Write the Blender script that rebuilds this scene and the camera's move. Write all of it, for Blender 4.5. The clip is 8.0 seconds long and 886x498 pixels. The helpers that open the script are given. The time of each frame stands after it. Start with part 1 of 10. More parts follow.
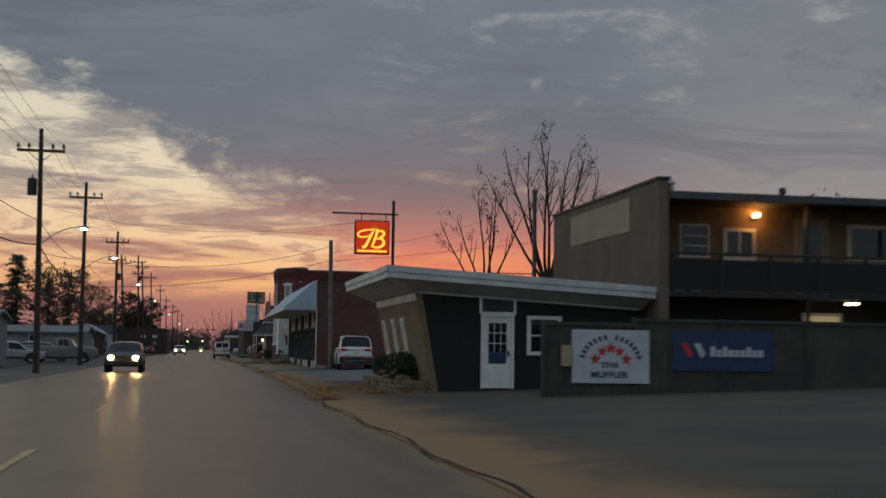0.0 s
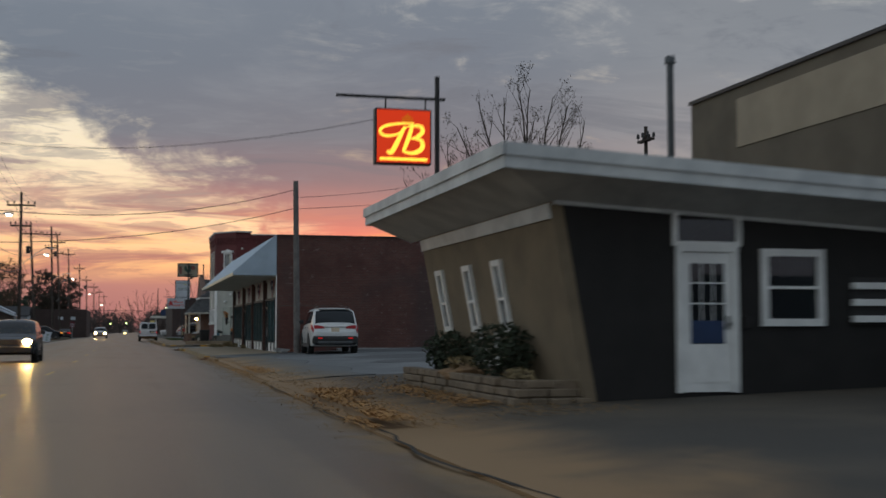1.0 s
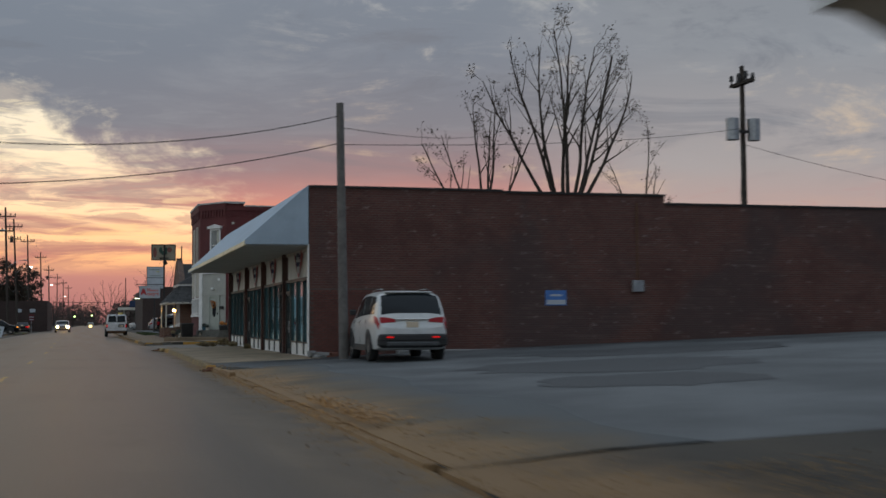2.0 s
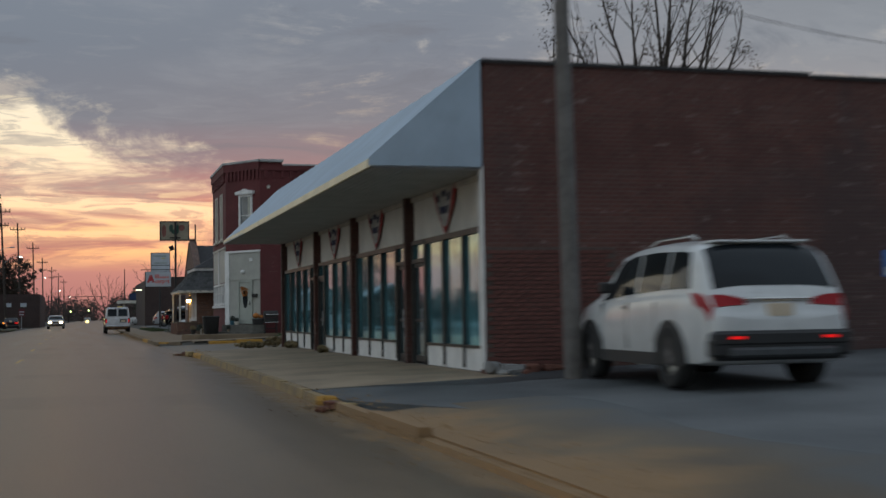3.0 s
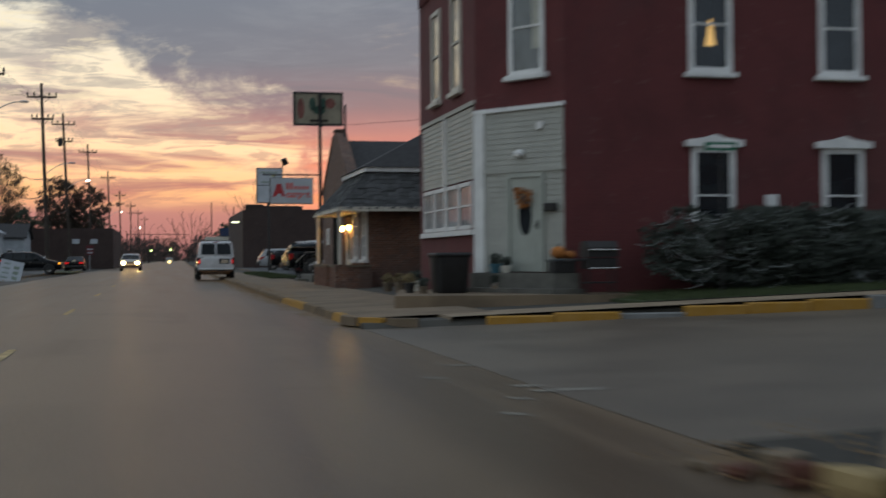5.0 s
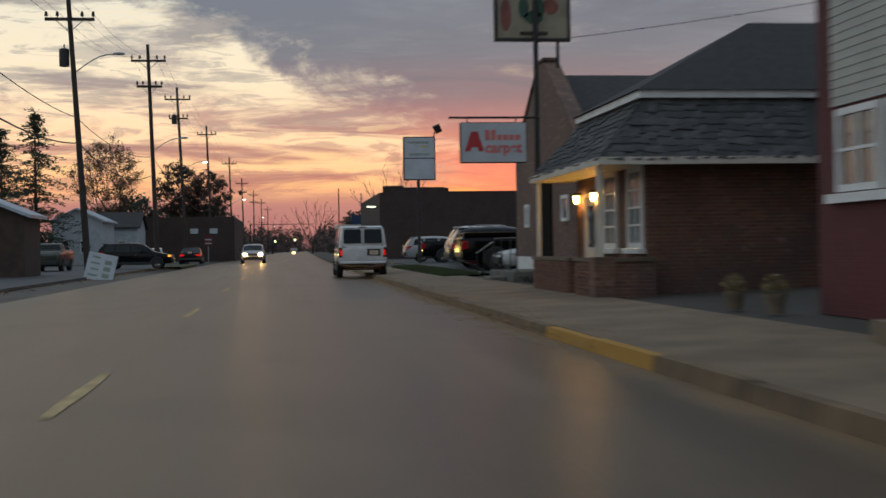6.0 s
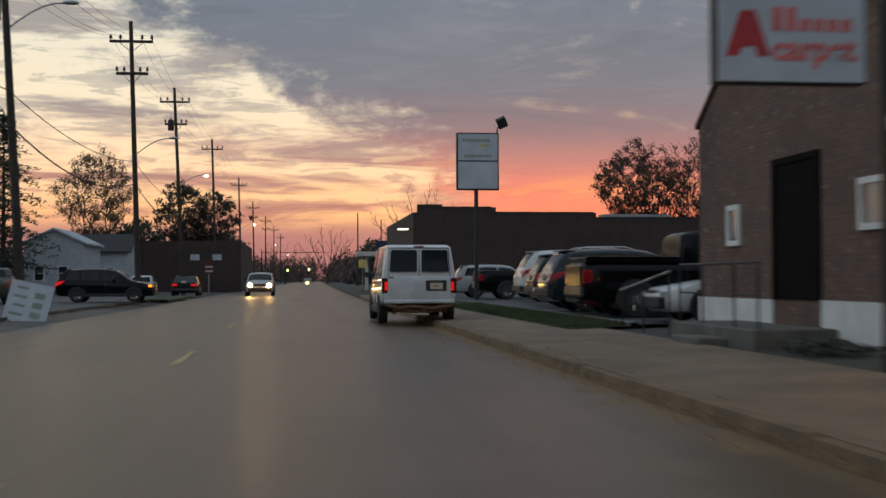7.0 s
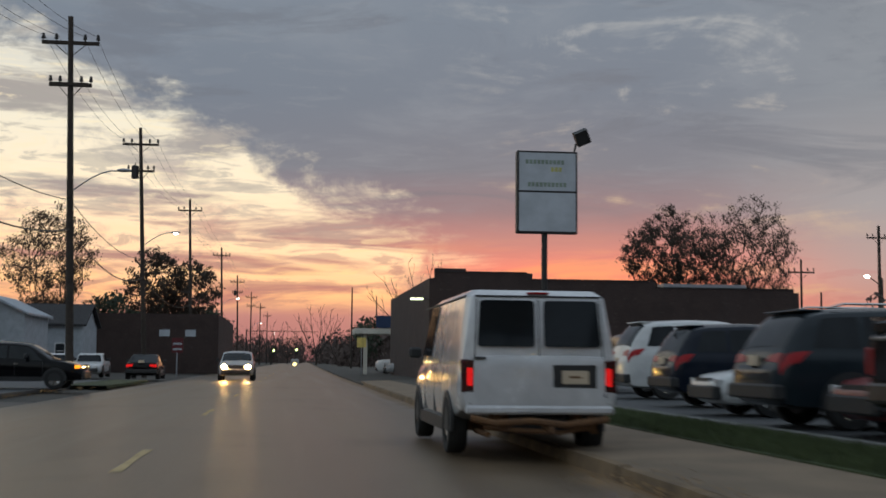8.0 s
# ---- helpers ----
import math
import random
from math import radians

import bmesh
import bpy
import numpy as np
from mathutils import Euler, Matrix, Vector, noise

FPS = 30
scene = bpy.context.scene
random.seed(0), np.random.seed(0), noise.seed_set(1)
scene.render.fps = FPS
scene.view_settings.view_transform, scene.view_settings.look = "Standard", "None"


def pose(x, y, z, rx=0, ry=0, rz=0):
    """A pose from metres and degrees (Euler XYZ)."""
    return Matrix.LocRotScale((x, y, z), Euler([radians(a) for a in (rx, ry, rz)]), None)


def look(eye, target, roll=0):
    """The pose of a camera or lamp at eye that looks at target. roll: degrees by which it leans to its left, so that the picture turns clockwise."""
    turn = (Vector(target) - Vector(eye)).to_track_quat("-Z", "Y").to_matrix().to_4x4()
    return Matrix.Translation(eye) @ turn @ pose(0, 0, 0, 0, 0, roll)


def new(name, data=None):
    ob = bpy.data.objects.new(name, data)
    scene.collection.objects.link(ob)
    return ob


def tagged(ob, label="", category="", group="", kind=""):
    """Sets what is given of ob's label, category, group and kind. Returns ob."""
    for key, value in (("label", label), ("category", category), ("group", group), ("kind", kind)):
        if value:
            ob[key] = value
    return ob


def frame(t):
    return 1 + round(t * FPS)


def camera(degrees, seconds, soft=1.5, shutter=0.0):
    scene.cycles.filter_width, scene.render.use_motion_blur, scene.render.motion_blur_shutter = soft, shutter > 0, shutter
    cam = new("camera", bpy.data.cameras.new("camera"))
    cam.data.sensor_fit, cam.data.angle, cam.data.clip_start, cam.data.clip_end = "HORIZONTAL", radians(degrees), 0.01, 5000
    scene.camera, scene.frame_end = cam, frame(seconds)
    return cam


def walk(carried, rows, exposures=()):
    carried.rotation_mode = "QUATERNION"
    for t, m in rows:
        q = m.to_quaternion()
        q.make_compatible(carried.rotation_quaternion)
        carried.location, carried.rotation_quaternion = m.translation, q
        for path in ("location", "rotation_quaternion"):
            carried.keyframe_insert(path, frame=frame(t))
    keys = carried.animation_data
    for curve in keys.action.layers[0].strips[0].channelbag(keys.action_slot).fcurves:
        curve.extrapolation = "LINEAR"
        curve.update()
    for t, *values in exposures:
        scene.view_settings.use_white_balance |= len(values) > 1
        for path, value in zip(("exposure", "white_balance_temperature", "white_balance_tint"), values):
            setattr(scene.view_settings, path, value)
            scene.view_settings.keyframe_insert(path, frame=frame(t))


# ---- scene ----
cam = camera(38.8, 8.0, soft=1.5, shutter=0.45)
PATH = [
    (0, (-0.992, -4.361, 1.379), (-0.606, -2.406, 1.54), 0.8),
    (0.5, (-0.845, 4.997, 1.354), (-0.419, 6.946, 1.493), 0.1),
    (1, (-0.696, 14.293, 1.218), (-0.196, 16.225, 1.347), -0.0),
    (1.2, (-0.647, 17.954, 1.199), (-0.125, 19.881, 1.323), 0.0),
    (2.3, (-0.379, 38.318, 1.364), (0.172, 40.238, 1.477), -0.4),
    (2.5, (-0.362, 42.006, 1.314), (0.188, 43.926, 1.429), -0.4),
    (3, (-0.268, 51.076, 1.26), (0.287, 52.995, 1.361), -0.9),
    (3.5, (-0.179, 60.233, 1.221), (0.376, 62.153, 1.3), -1.0),
    (4, (-0.07, 69.363, 1.228), (0.471, 71.287, 1.286), -0.9),
    (4.5, (-0.044, 78.297, 1.233), (0.468, 80.23, 1.278), -0.4),
    (5, (-0.195, 86.856, 1.185), (0.242, 88.808, 1.197), -0.4),
    (5.2, (-0.323, 90.328, 1.191), (0.072, 92.289, 1.188), -0.3),
    (6.3, (-0.509, 109.702, 1.185), (-0.28, 111.689, 1.187), -0.9),
    (6.5, (-0.547, 113.296, 1.185), (-0.321, 115.283, 1.197), -0.8),
    (7, (-0.49, 122.052, 1.2), (-0.26, 124.038, 1.247), -0.2),
    (7.5, (-0.529, 130.651, 1.192), (-0.286, 132.633, 1.3), 0.2),
    (8, (-0.452, 139.105, 1.19), (-0.205, 141.082, 1.368), 0.5),
]
walk(cam, [(t, look(e, g, r)) for t, e, g, r in PATH], exposures=[(0.0, -0.42), (0.5, -0.36), (1.0, -0.12), (2.3, 0.0), (5.0, 0.0), (6.4, -0.08), (7.5, -0.05), (8.0, 0.0)])

# ---- node helpers ----
class Nodes:
    """Short hand for building a node tree."""

    def __init__(self, tree, fresh=True):
        self.t = tree
        if fresh:
            tree.nodes.clear()

    def add(self, kind, **props):
        n = self.t.nodes.new(kind)
        for k, v in props.items():
            setattr(n, k, v)
        return n

    def put(self, socket, v):
        if isinstance(v, bpy.types.NodeSocket):
            self.t.links.new(v, socket)
        elif v is not None:
            if socket.type == "RGBA" and len(v) == 3:
                v = (*v, 1)
            socket.default_value = v

    def m(self, op, a, b=None, c=None):
        n = self.add("ShaderNodeMath", operation=op)
        for s, v in zip(n.inputs, (a, b, c)):
            self.put(s, v)
        return n.outputs[0]

    def step(self, v, lo, hi, a=0.0, b=1.0):
        n = self.add("ShaderNodeMapRange", interpolation_type="SMOOTHSTEP")
        for s, x in zip(n.inputs, (v, lo, hi, a, b)):
            self.put(s, x)
        return n.outputs[0]

    def mix(self, f, a, b, blend="MIX"):
        n = self.add("ShaderNodeMix", data_type="RGBA", blend_type=blend)
        n.clamp_factor = True
        self.put(n.inputs[0], f)
        self.put(n.inputs[6], a)
        self.put(n.inputs[7], b)
        return n.outputs[2]

    def ramp(self, v, stops):
        n = self.add("ShaderNodeValToRGB")
        e = n.color_ramp.elements
        while len(e) < len(stops):
            e.new(0.5)
        for el, (p, c) in zip(e, stops):
            el.position, el.color = p, (*c, 1)
        self.put(n.inputs[0], v)
        return n.outputs[0]

    def noise(self, vec, scale, detail=4.0, rough=0.55, distort=0.0):
        n = self.add("ShaderNodeTexNoise")
        self.put(n.inputs["Vector"], vec)
        for k, v in (("Scale", scale), ("Detail", detail), ("Roughness", rough), ("Distortion", distort)):
            n.inputs[k].default_value = v
        return n.outputs["Fac"]

    def xyz(self, a, b, c):
        n = self.add("ShaderNodeCombineXYZ")
        for s, v in zip(n.inputs, (a, b, c)):
            self.put(s, v)
        return n.outputs[0]


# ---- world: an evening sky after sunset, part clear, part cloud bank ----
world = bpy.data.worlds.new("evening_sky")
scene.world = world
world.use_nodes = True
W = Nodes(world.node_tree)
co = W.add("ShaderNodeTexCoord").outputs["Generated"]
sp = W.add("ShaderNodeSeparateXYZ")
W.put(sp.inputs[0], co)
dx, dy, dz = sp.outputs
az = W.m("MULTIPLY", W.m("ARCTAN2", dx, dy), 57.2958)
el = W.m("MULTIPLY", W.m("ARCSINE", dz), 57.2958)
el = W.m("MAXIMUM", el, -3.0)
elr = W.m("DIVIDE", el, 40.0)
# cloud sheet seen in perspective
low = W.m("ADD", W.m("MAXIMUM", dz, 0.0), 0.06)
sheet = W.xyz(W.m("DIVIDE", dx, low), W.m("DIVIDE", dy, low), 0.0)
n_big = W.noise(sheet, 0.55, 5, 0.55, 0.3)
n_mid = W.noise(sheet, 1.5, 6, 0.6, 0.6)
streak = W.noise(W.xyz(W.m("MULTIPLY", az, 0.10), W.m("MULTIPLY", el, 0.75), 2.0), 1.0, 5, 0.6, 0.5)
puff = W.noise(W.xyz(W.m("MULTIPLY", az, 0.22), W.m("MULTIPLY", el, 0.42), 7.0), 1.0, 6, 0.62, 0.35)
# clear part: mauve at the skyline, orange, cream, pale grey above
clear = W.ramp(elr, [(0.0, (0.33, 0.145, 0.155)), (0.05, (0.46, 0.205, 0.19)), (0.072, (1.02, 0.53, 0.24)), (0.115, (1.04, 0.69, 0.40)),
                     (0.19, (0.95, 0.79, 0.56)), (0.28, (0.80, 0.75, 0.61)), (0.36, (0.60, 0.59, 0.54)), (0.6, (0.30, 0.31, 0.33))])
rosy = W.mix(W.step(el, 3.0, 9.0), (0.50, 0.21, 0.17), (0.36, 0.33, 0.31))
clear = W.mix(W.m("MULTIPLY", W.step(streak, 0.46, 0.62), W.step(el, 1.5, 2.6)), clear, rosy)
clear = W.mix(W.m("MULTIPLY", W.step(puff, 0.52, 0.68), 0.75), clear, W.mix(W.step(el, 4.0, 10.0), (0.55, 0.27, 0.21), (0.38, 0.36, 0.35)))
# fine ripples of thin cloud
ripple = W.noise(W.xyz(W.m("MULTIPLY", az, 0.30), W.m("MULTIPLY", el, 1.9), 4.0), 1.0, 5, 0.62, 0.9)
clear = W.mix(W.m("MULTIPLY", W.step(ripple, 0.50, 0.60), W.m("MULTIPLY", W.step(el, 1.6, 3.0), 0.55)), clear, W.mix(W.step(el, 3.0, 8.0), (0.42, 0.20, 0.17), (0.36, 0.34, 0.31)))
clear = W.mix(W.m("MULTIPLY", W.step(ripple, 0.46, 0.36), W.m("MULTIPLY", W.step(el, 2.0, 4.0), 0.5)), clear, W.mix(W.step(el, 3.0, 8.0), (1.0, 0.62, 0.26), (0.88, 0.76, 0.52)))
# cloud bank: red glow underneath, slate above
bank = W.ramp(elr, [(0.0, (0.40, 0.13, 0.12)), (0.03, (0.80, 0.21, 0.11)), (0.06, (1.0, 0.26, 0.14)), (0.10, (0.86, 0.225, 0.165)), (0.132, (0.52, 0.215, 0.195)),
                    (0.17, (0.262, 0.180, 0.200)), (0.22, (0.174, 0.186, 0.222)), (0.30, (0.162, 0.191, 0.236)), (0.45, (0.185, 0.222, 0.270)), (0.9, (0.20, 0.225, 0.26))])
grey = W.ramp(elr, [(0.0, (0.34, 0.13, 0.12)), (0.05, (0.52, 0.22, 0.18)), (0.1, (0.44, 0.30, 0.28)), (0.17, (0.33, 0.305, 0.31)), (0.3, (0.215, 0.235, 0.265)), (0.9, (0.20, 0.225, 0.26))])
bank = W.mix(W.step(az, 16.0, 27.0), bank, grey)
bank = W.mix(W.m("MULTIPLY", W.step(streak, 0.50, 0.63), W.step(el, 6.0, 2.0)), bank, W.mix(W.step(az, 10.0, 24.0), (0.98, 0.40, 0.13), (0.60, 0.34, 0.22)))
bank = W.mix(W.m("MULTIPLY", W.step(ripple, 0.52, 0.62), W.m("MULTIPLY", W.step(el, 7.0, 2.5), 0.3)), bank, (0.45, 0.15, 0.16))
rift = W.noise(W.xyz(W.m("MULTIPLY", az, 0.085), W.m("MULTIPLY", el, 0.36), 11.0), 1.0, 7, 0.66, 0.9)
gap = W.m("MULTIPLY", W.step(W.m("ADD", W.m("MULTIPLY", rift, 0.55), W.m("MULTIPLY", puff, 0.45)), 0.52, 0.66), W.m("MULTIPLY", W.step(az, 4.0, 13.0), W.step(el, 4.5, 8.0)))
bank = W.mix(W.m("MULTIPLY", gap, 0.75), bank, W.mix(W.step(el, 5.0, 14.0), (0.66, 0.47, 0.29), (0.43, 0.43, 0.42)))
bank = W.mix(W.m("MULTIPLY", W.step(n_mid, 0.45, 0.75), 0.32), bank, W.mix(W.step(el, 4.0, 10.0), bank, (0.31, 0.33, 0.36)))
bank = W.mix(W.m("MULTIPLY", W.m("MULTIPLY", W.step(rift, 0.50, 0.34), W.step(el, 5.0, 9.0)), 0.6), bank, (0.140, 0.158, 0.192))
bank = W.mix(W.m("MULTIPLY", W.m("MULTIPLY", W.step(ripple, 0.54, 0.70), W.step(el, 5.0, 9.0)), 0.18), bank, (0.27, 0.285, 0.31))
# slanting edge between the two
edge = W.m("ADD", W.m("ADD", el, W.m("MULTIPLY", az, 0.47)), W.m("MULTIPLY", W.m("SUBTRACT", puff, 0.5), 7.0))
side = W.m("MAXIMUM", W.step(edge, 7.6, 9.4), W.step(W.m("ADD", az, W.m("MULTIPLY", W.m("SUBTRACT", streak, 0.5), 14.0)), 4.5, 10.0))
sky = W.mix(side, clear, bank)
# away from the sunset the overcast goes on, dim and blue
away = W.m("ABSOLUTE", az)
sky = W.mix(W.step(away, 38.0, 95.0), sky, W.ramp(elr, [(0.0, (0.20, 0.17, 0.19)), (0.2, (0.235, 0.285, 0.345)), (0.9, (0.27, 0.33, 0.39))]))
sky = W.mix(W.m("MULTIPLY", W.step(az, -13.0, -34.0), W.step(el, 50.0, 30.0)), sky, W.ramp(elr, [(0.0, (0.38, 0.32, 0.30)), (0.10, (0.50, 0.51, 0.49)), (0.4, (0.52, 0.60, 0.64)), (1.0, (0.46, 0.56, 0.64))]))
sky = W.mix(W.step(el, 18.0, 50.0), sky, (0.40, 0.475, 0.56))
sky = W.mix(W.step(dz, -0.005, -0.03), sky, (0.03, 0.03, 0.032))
nishita = W.add("ShaderNodeTexSky", sky_type="NISHITA", sun_disc=False, sun_elevation=radians(1.0), sun_rotation=radians(12.0))
bg_air = W.add("ShaderNodeBackground")
W.put(bg_air.inputs[0], nishita.outputs[0])
bg_air.inputs[1].default_value = 0.006
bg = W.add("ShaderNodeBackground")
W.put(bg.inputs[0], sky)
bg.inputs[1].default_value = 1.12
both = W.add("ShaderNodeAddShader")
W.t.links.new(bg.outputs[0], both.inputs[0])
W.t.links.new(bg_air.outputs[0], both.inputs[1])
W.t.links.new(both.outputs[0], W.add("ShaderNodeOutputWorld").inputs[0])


# ---- materials ----
def material(name, base, rough=0.7, metal=0.0, vary=0.25, scale=3.0, bump=0.15, fine=60.0, coat=0.0, spec=0.5, tint=None, spread=0.0, emit=None, power=0.0):
    """A surface with broad stains and fine grain. tint: a second colour for the stains. spread: difference between alike pieces."""
    mt = bpy.data.materials.new(name)
    mt.use_nodes = True
    n = Nodes(mt.node_tree)
    p = n.add("ShaderNodeBsdfPrincipled")
    n.t.links.new(p.outputs[0], n.add("ShaderNodeOutputMaterial").inputs[0])
    at = n.add("ShaderNodeTexCoord").outputs["Object"]
    broad = n.noise(at, scale, 5, 0.6, 0.2)
    grain = n.noise(at, fine, 3, 0.6)
    dark = tuple(c * (1 - vary) for c in base)
    light = tuple(min(1.0, c * (1 + vary * 0.7)) for c in base)
    col = n.mix(n.step(broad, 0.3, 0.7), dark, tint or light)
    col = n.mix(n.m("MULTIPLY", n.step(grain, 0.35, 0.65), vary), col, base)
    if spread:
        rnd = n.add("ShaderNodeObjectInfo").outputs["Random"]
        col = n.mix(n.m("MULTIPLY", rnd, spread), col, tuple(c * 0.4 for c in base))
    n.put(p.inputs["Base Color"], col)
    n.put(p.inputs["Roughness"], n.m("ADD", rough - 0.06, n.m("MULTIPLY", broad, 0.12)))
    p.inputs["Metallic"].default_value = metal
    p.inputs["Specular IOR Level"].default_value = spec
    p.inputs["Coat Weight"].default_value = coat
    p.inputs["Coat Roughness"].default_value = 0.06
    if bump:
        b = n.add("ShaderNodeBump")
        b.inputs["Strength"].default_value = bump
        b.inputs["Distance"].default_value = 0.01
        n.put(b.inputs["Height"], n.m("ADD", grain, n.m("MULTIPLY", broad, 0.6)))
        n.t.links.new(b.outputs[0], p.inputs["Normal"])
    if emit:
        p.inputs["Emission Color"].default_value = (*emit, 1)
        p.inputs["Emission Strength"].default_value = power
    return mt


def brick_material(name, c1, c2, mortar, bw=0.21, bh=0.075, painted=False, fleck=0.0):
    """Brickwork laid in the wall's own plane (x or y along, z up)."""
    mt = bpy.data.materials.new(name)
    mt.use_nodes = True
    n = Nodes(mt.node_tree)
    p = n.add("ShaderNodeBsdfPrincipled")
    n.t.links.new(p.outputs[0], n.add("ShaderNodeOutputMaterial").inputs[0])
    at = n.add("ShaderNodeTexCoord").outputs["Object"]
    s = n.add("ShaderNodeSeparateXYZ")
    n.put(s.inputs[0], at)
    along = n.m("ADD", s.outputs[0], s.outputs[1])
    t = n.add("ShaderNodeTexBrick")
    n.put(t.inputs["Vector"], n.xyz(along, s.outputs[2], 0.0))
    for k, v in (("Scale", 1.0), ("Brick Width", bw), ("Row Height", bh), ("Mortar Size", 0.008), ("Mortar Smooth", 0.3), ("Bias", -0.1)):
        t.inputs[k].default_value = v
    n.put(t.inputs["Color1"], c1)
    n.put(t.inputs["Color2"], c2)
    n.put(t.inputs["Mortar"], mortar)
    broad = n.noise(at, 0.7, 6, 0.65, 0.4)
    grain = n.noise(at, 45.0, 3, 0.6)
    soot = n.noise(at, 0.22, 4, 0.5, 0.8)
    col = n.mix(n.m("MULTIPLY", n.step(broad, 0.40, 0.72), 0.65), t.outputs["Color"], tuple(c * 0.5 for c in c1))
    col = n.mix(n.m("MULTIPLY", n.step(soot, 0.50, 0.66), 0.25 if painted else 0.7), col, (0.055, 0.043, 0.043))
    courses = n.noise(n.xyz(n.m("MULTIPLY", along, 0.6), n.m("MULTIPLY", s.outputs[2], 13.3), 1.0), 1.0, 2, 0.5)
    col = n.mix(n.m("MULTIPLY", n.step(courses, 0.56, 0.68), n.m("MULTIPLY", n.step(broad, 0.60, 0.40), 0.0 if painted else 0.25)), col, (0.20, 0.145, 0.12))
    chips = n.noise(n.xyz(n.m("MULTIPLY", along, 1.0), n.m("MULTIPLY", s.outputs[2], 2.2), 3.0), 2.6, 5, 0.7)
    col = n.mix(n.m("MULTIPLY", n.step(chips, 0.60, 0.67), 0.10 if painted else 0.35), col, (0.36, 0.30, 0.27))
    if fleck:
        spall = n.noise(n.xyz(along, n.m("MULTIPLY", s.outputs[2], 1.4), 6.0), 6.5, 3, 0.6, 0.3)
        col = n.mix(n.m("MULTIPLY", n.step(spall, 0.61, 0.66), fleck), col, (0.40, 0.34, 0.30))
        dull = n.noise(n.xyz(along, s.outputs[2], 9.0), 2.2, 5, 0.65, 0.5)
        col = n.mix(n.m("MULTIPLY", n.step(dull, 0.45, 0.62), 0.6), col, (0.085, 0.068, 0.060))
    col = n.mix(n.m("MULTIPLY", grain, 0.35), col, tuple(c * 0.7 for c in c1))
    n.put(p.inputs["Base Color"], col)
    p.inputs["Roughness"].default_value = 0.85
    b = n.add("ShaderNodeBump")
    b.inputs["Strength"].default_value = 0.35 if painted else 0.7
    b.inputs["Distance"].default_value = 0.012
    n.put(b.inputs["Height"], n.m("ADD", n.m("MULTIPLY", t.outputs["Fac"], -1.0), n.m("MULTIPLY", grain, 0.35)))
    n.t.links.new(b.outputs[0], p.inputs["Normal"])
    return mt


def lamp_material(name, colour, power):
    mt = bpy.data.materials.new(name)
    mt.use_nodes = True
    n = Nodes(mt.node_tree)
    e = n.add("ShaderNodeEmission")
    e.inputs[0].default_value = (*colour, 1)
    e.inputs[1].default_value = power
    n.t.links.new(e.outputs[0], n.add("ShaderNodeOutputMaterial").inputs[0])
    return mt


def glass_material(name, base, rough=0.06, spec=0.6, metal=0.0):
    """Window glass with a dark or curtained room behind it."""
    mt = bpy.data.materials.new(name)
    mt.use_nodes = True
    n = Nodes(mt.node_tree)
    p = n.add("ShaderNodeBsdfPrincipled")
    n.t.links.new(p.outputs[0], n.add("ShaderNodeOutputMaterial").inputs[0])
    at = n.add("ShaderNodeTexCoord").outputs["Object"]
    broad = n.noise(at, 0.9, 4, 0.5, 0.6)
    n.put(p.inputs["Base Color"], n.mix(n.step(broad, 0.3, 0.7), tuple(c * 0.6 for c in base), tuple(c * 1.3 for c in base)))
    p.inputs["Roughness"].default_value = rough
    p.inputs["IOR"].default_value = 1.5
    p.inputs["Metallic"].default_value = metal
    p.inputs["Coat Weight"].default_value = spec
    p.inputs["Coat Roughness"].default_value = 0.02
    b = n.add("ShaderNodeBump")
    b.inputs["Strength"].default_value = 0.05
    b.inputs["Distance"].default_value = 0.02
    n.put(b.inputs["Height"], n.noise(at, 1.6, 2, 0.5))
    n.t.links.new(b.outputs[0], p.inputs["Normal"])
    return mt


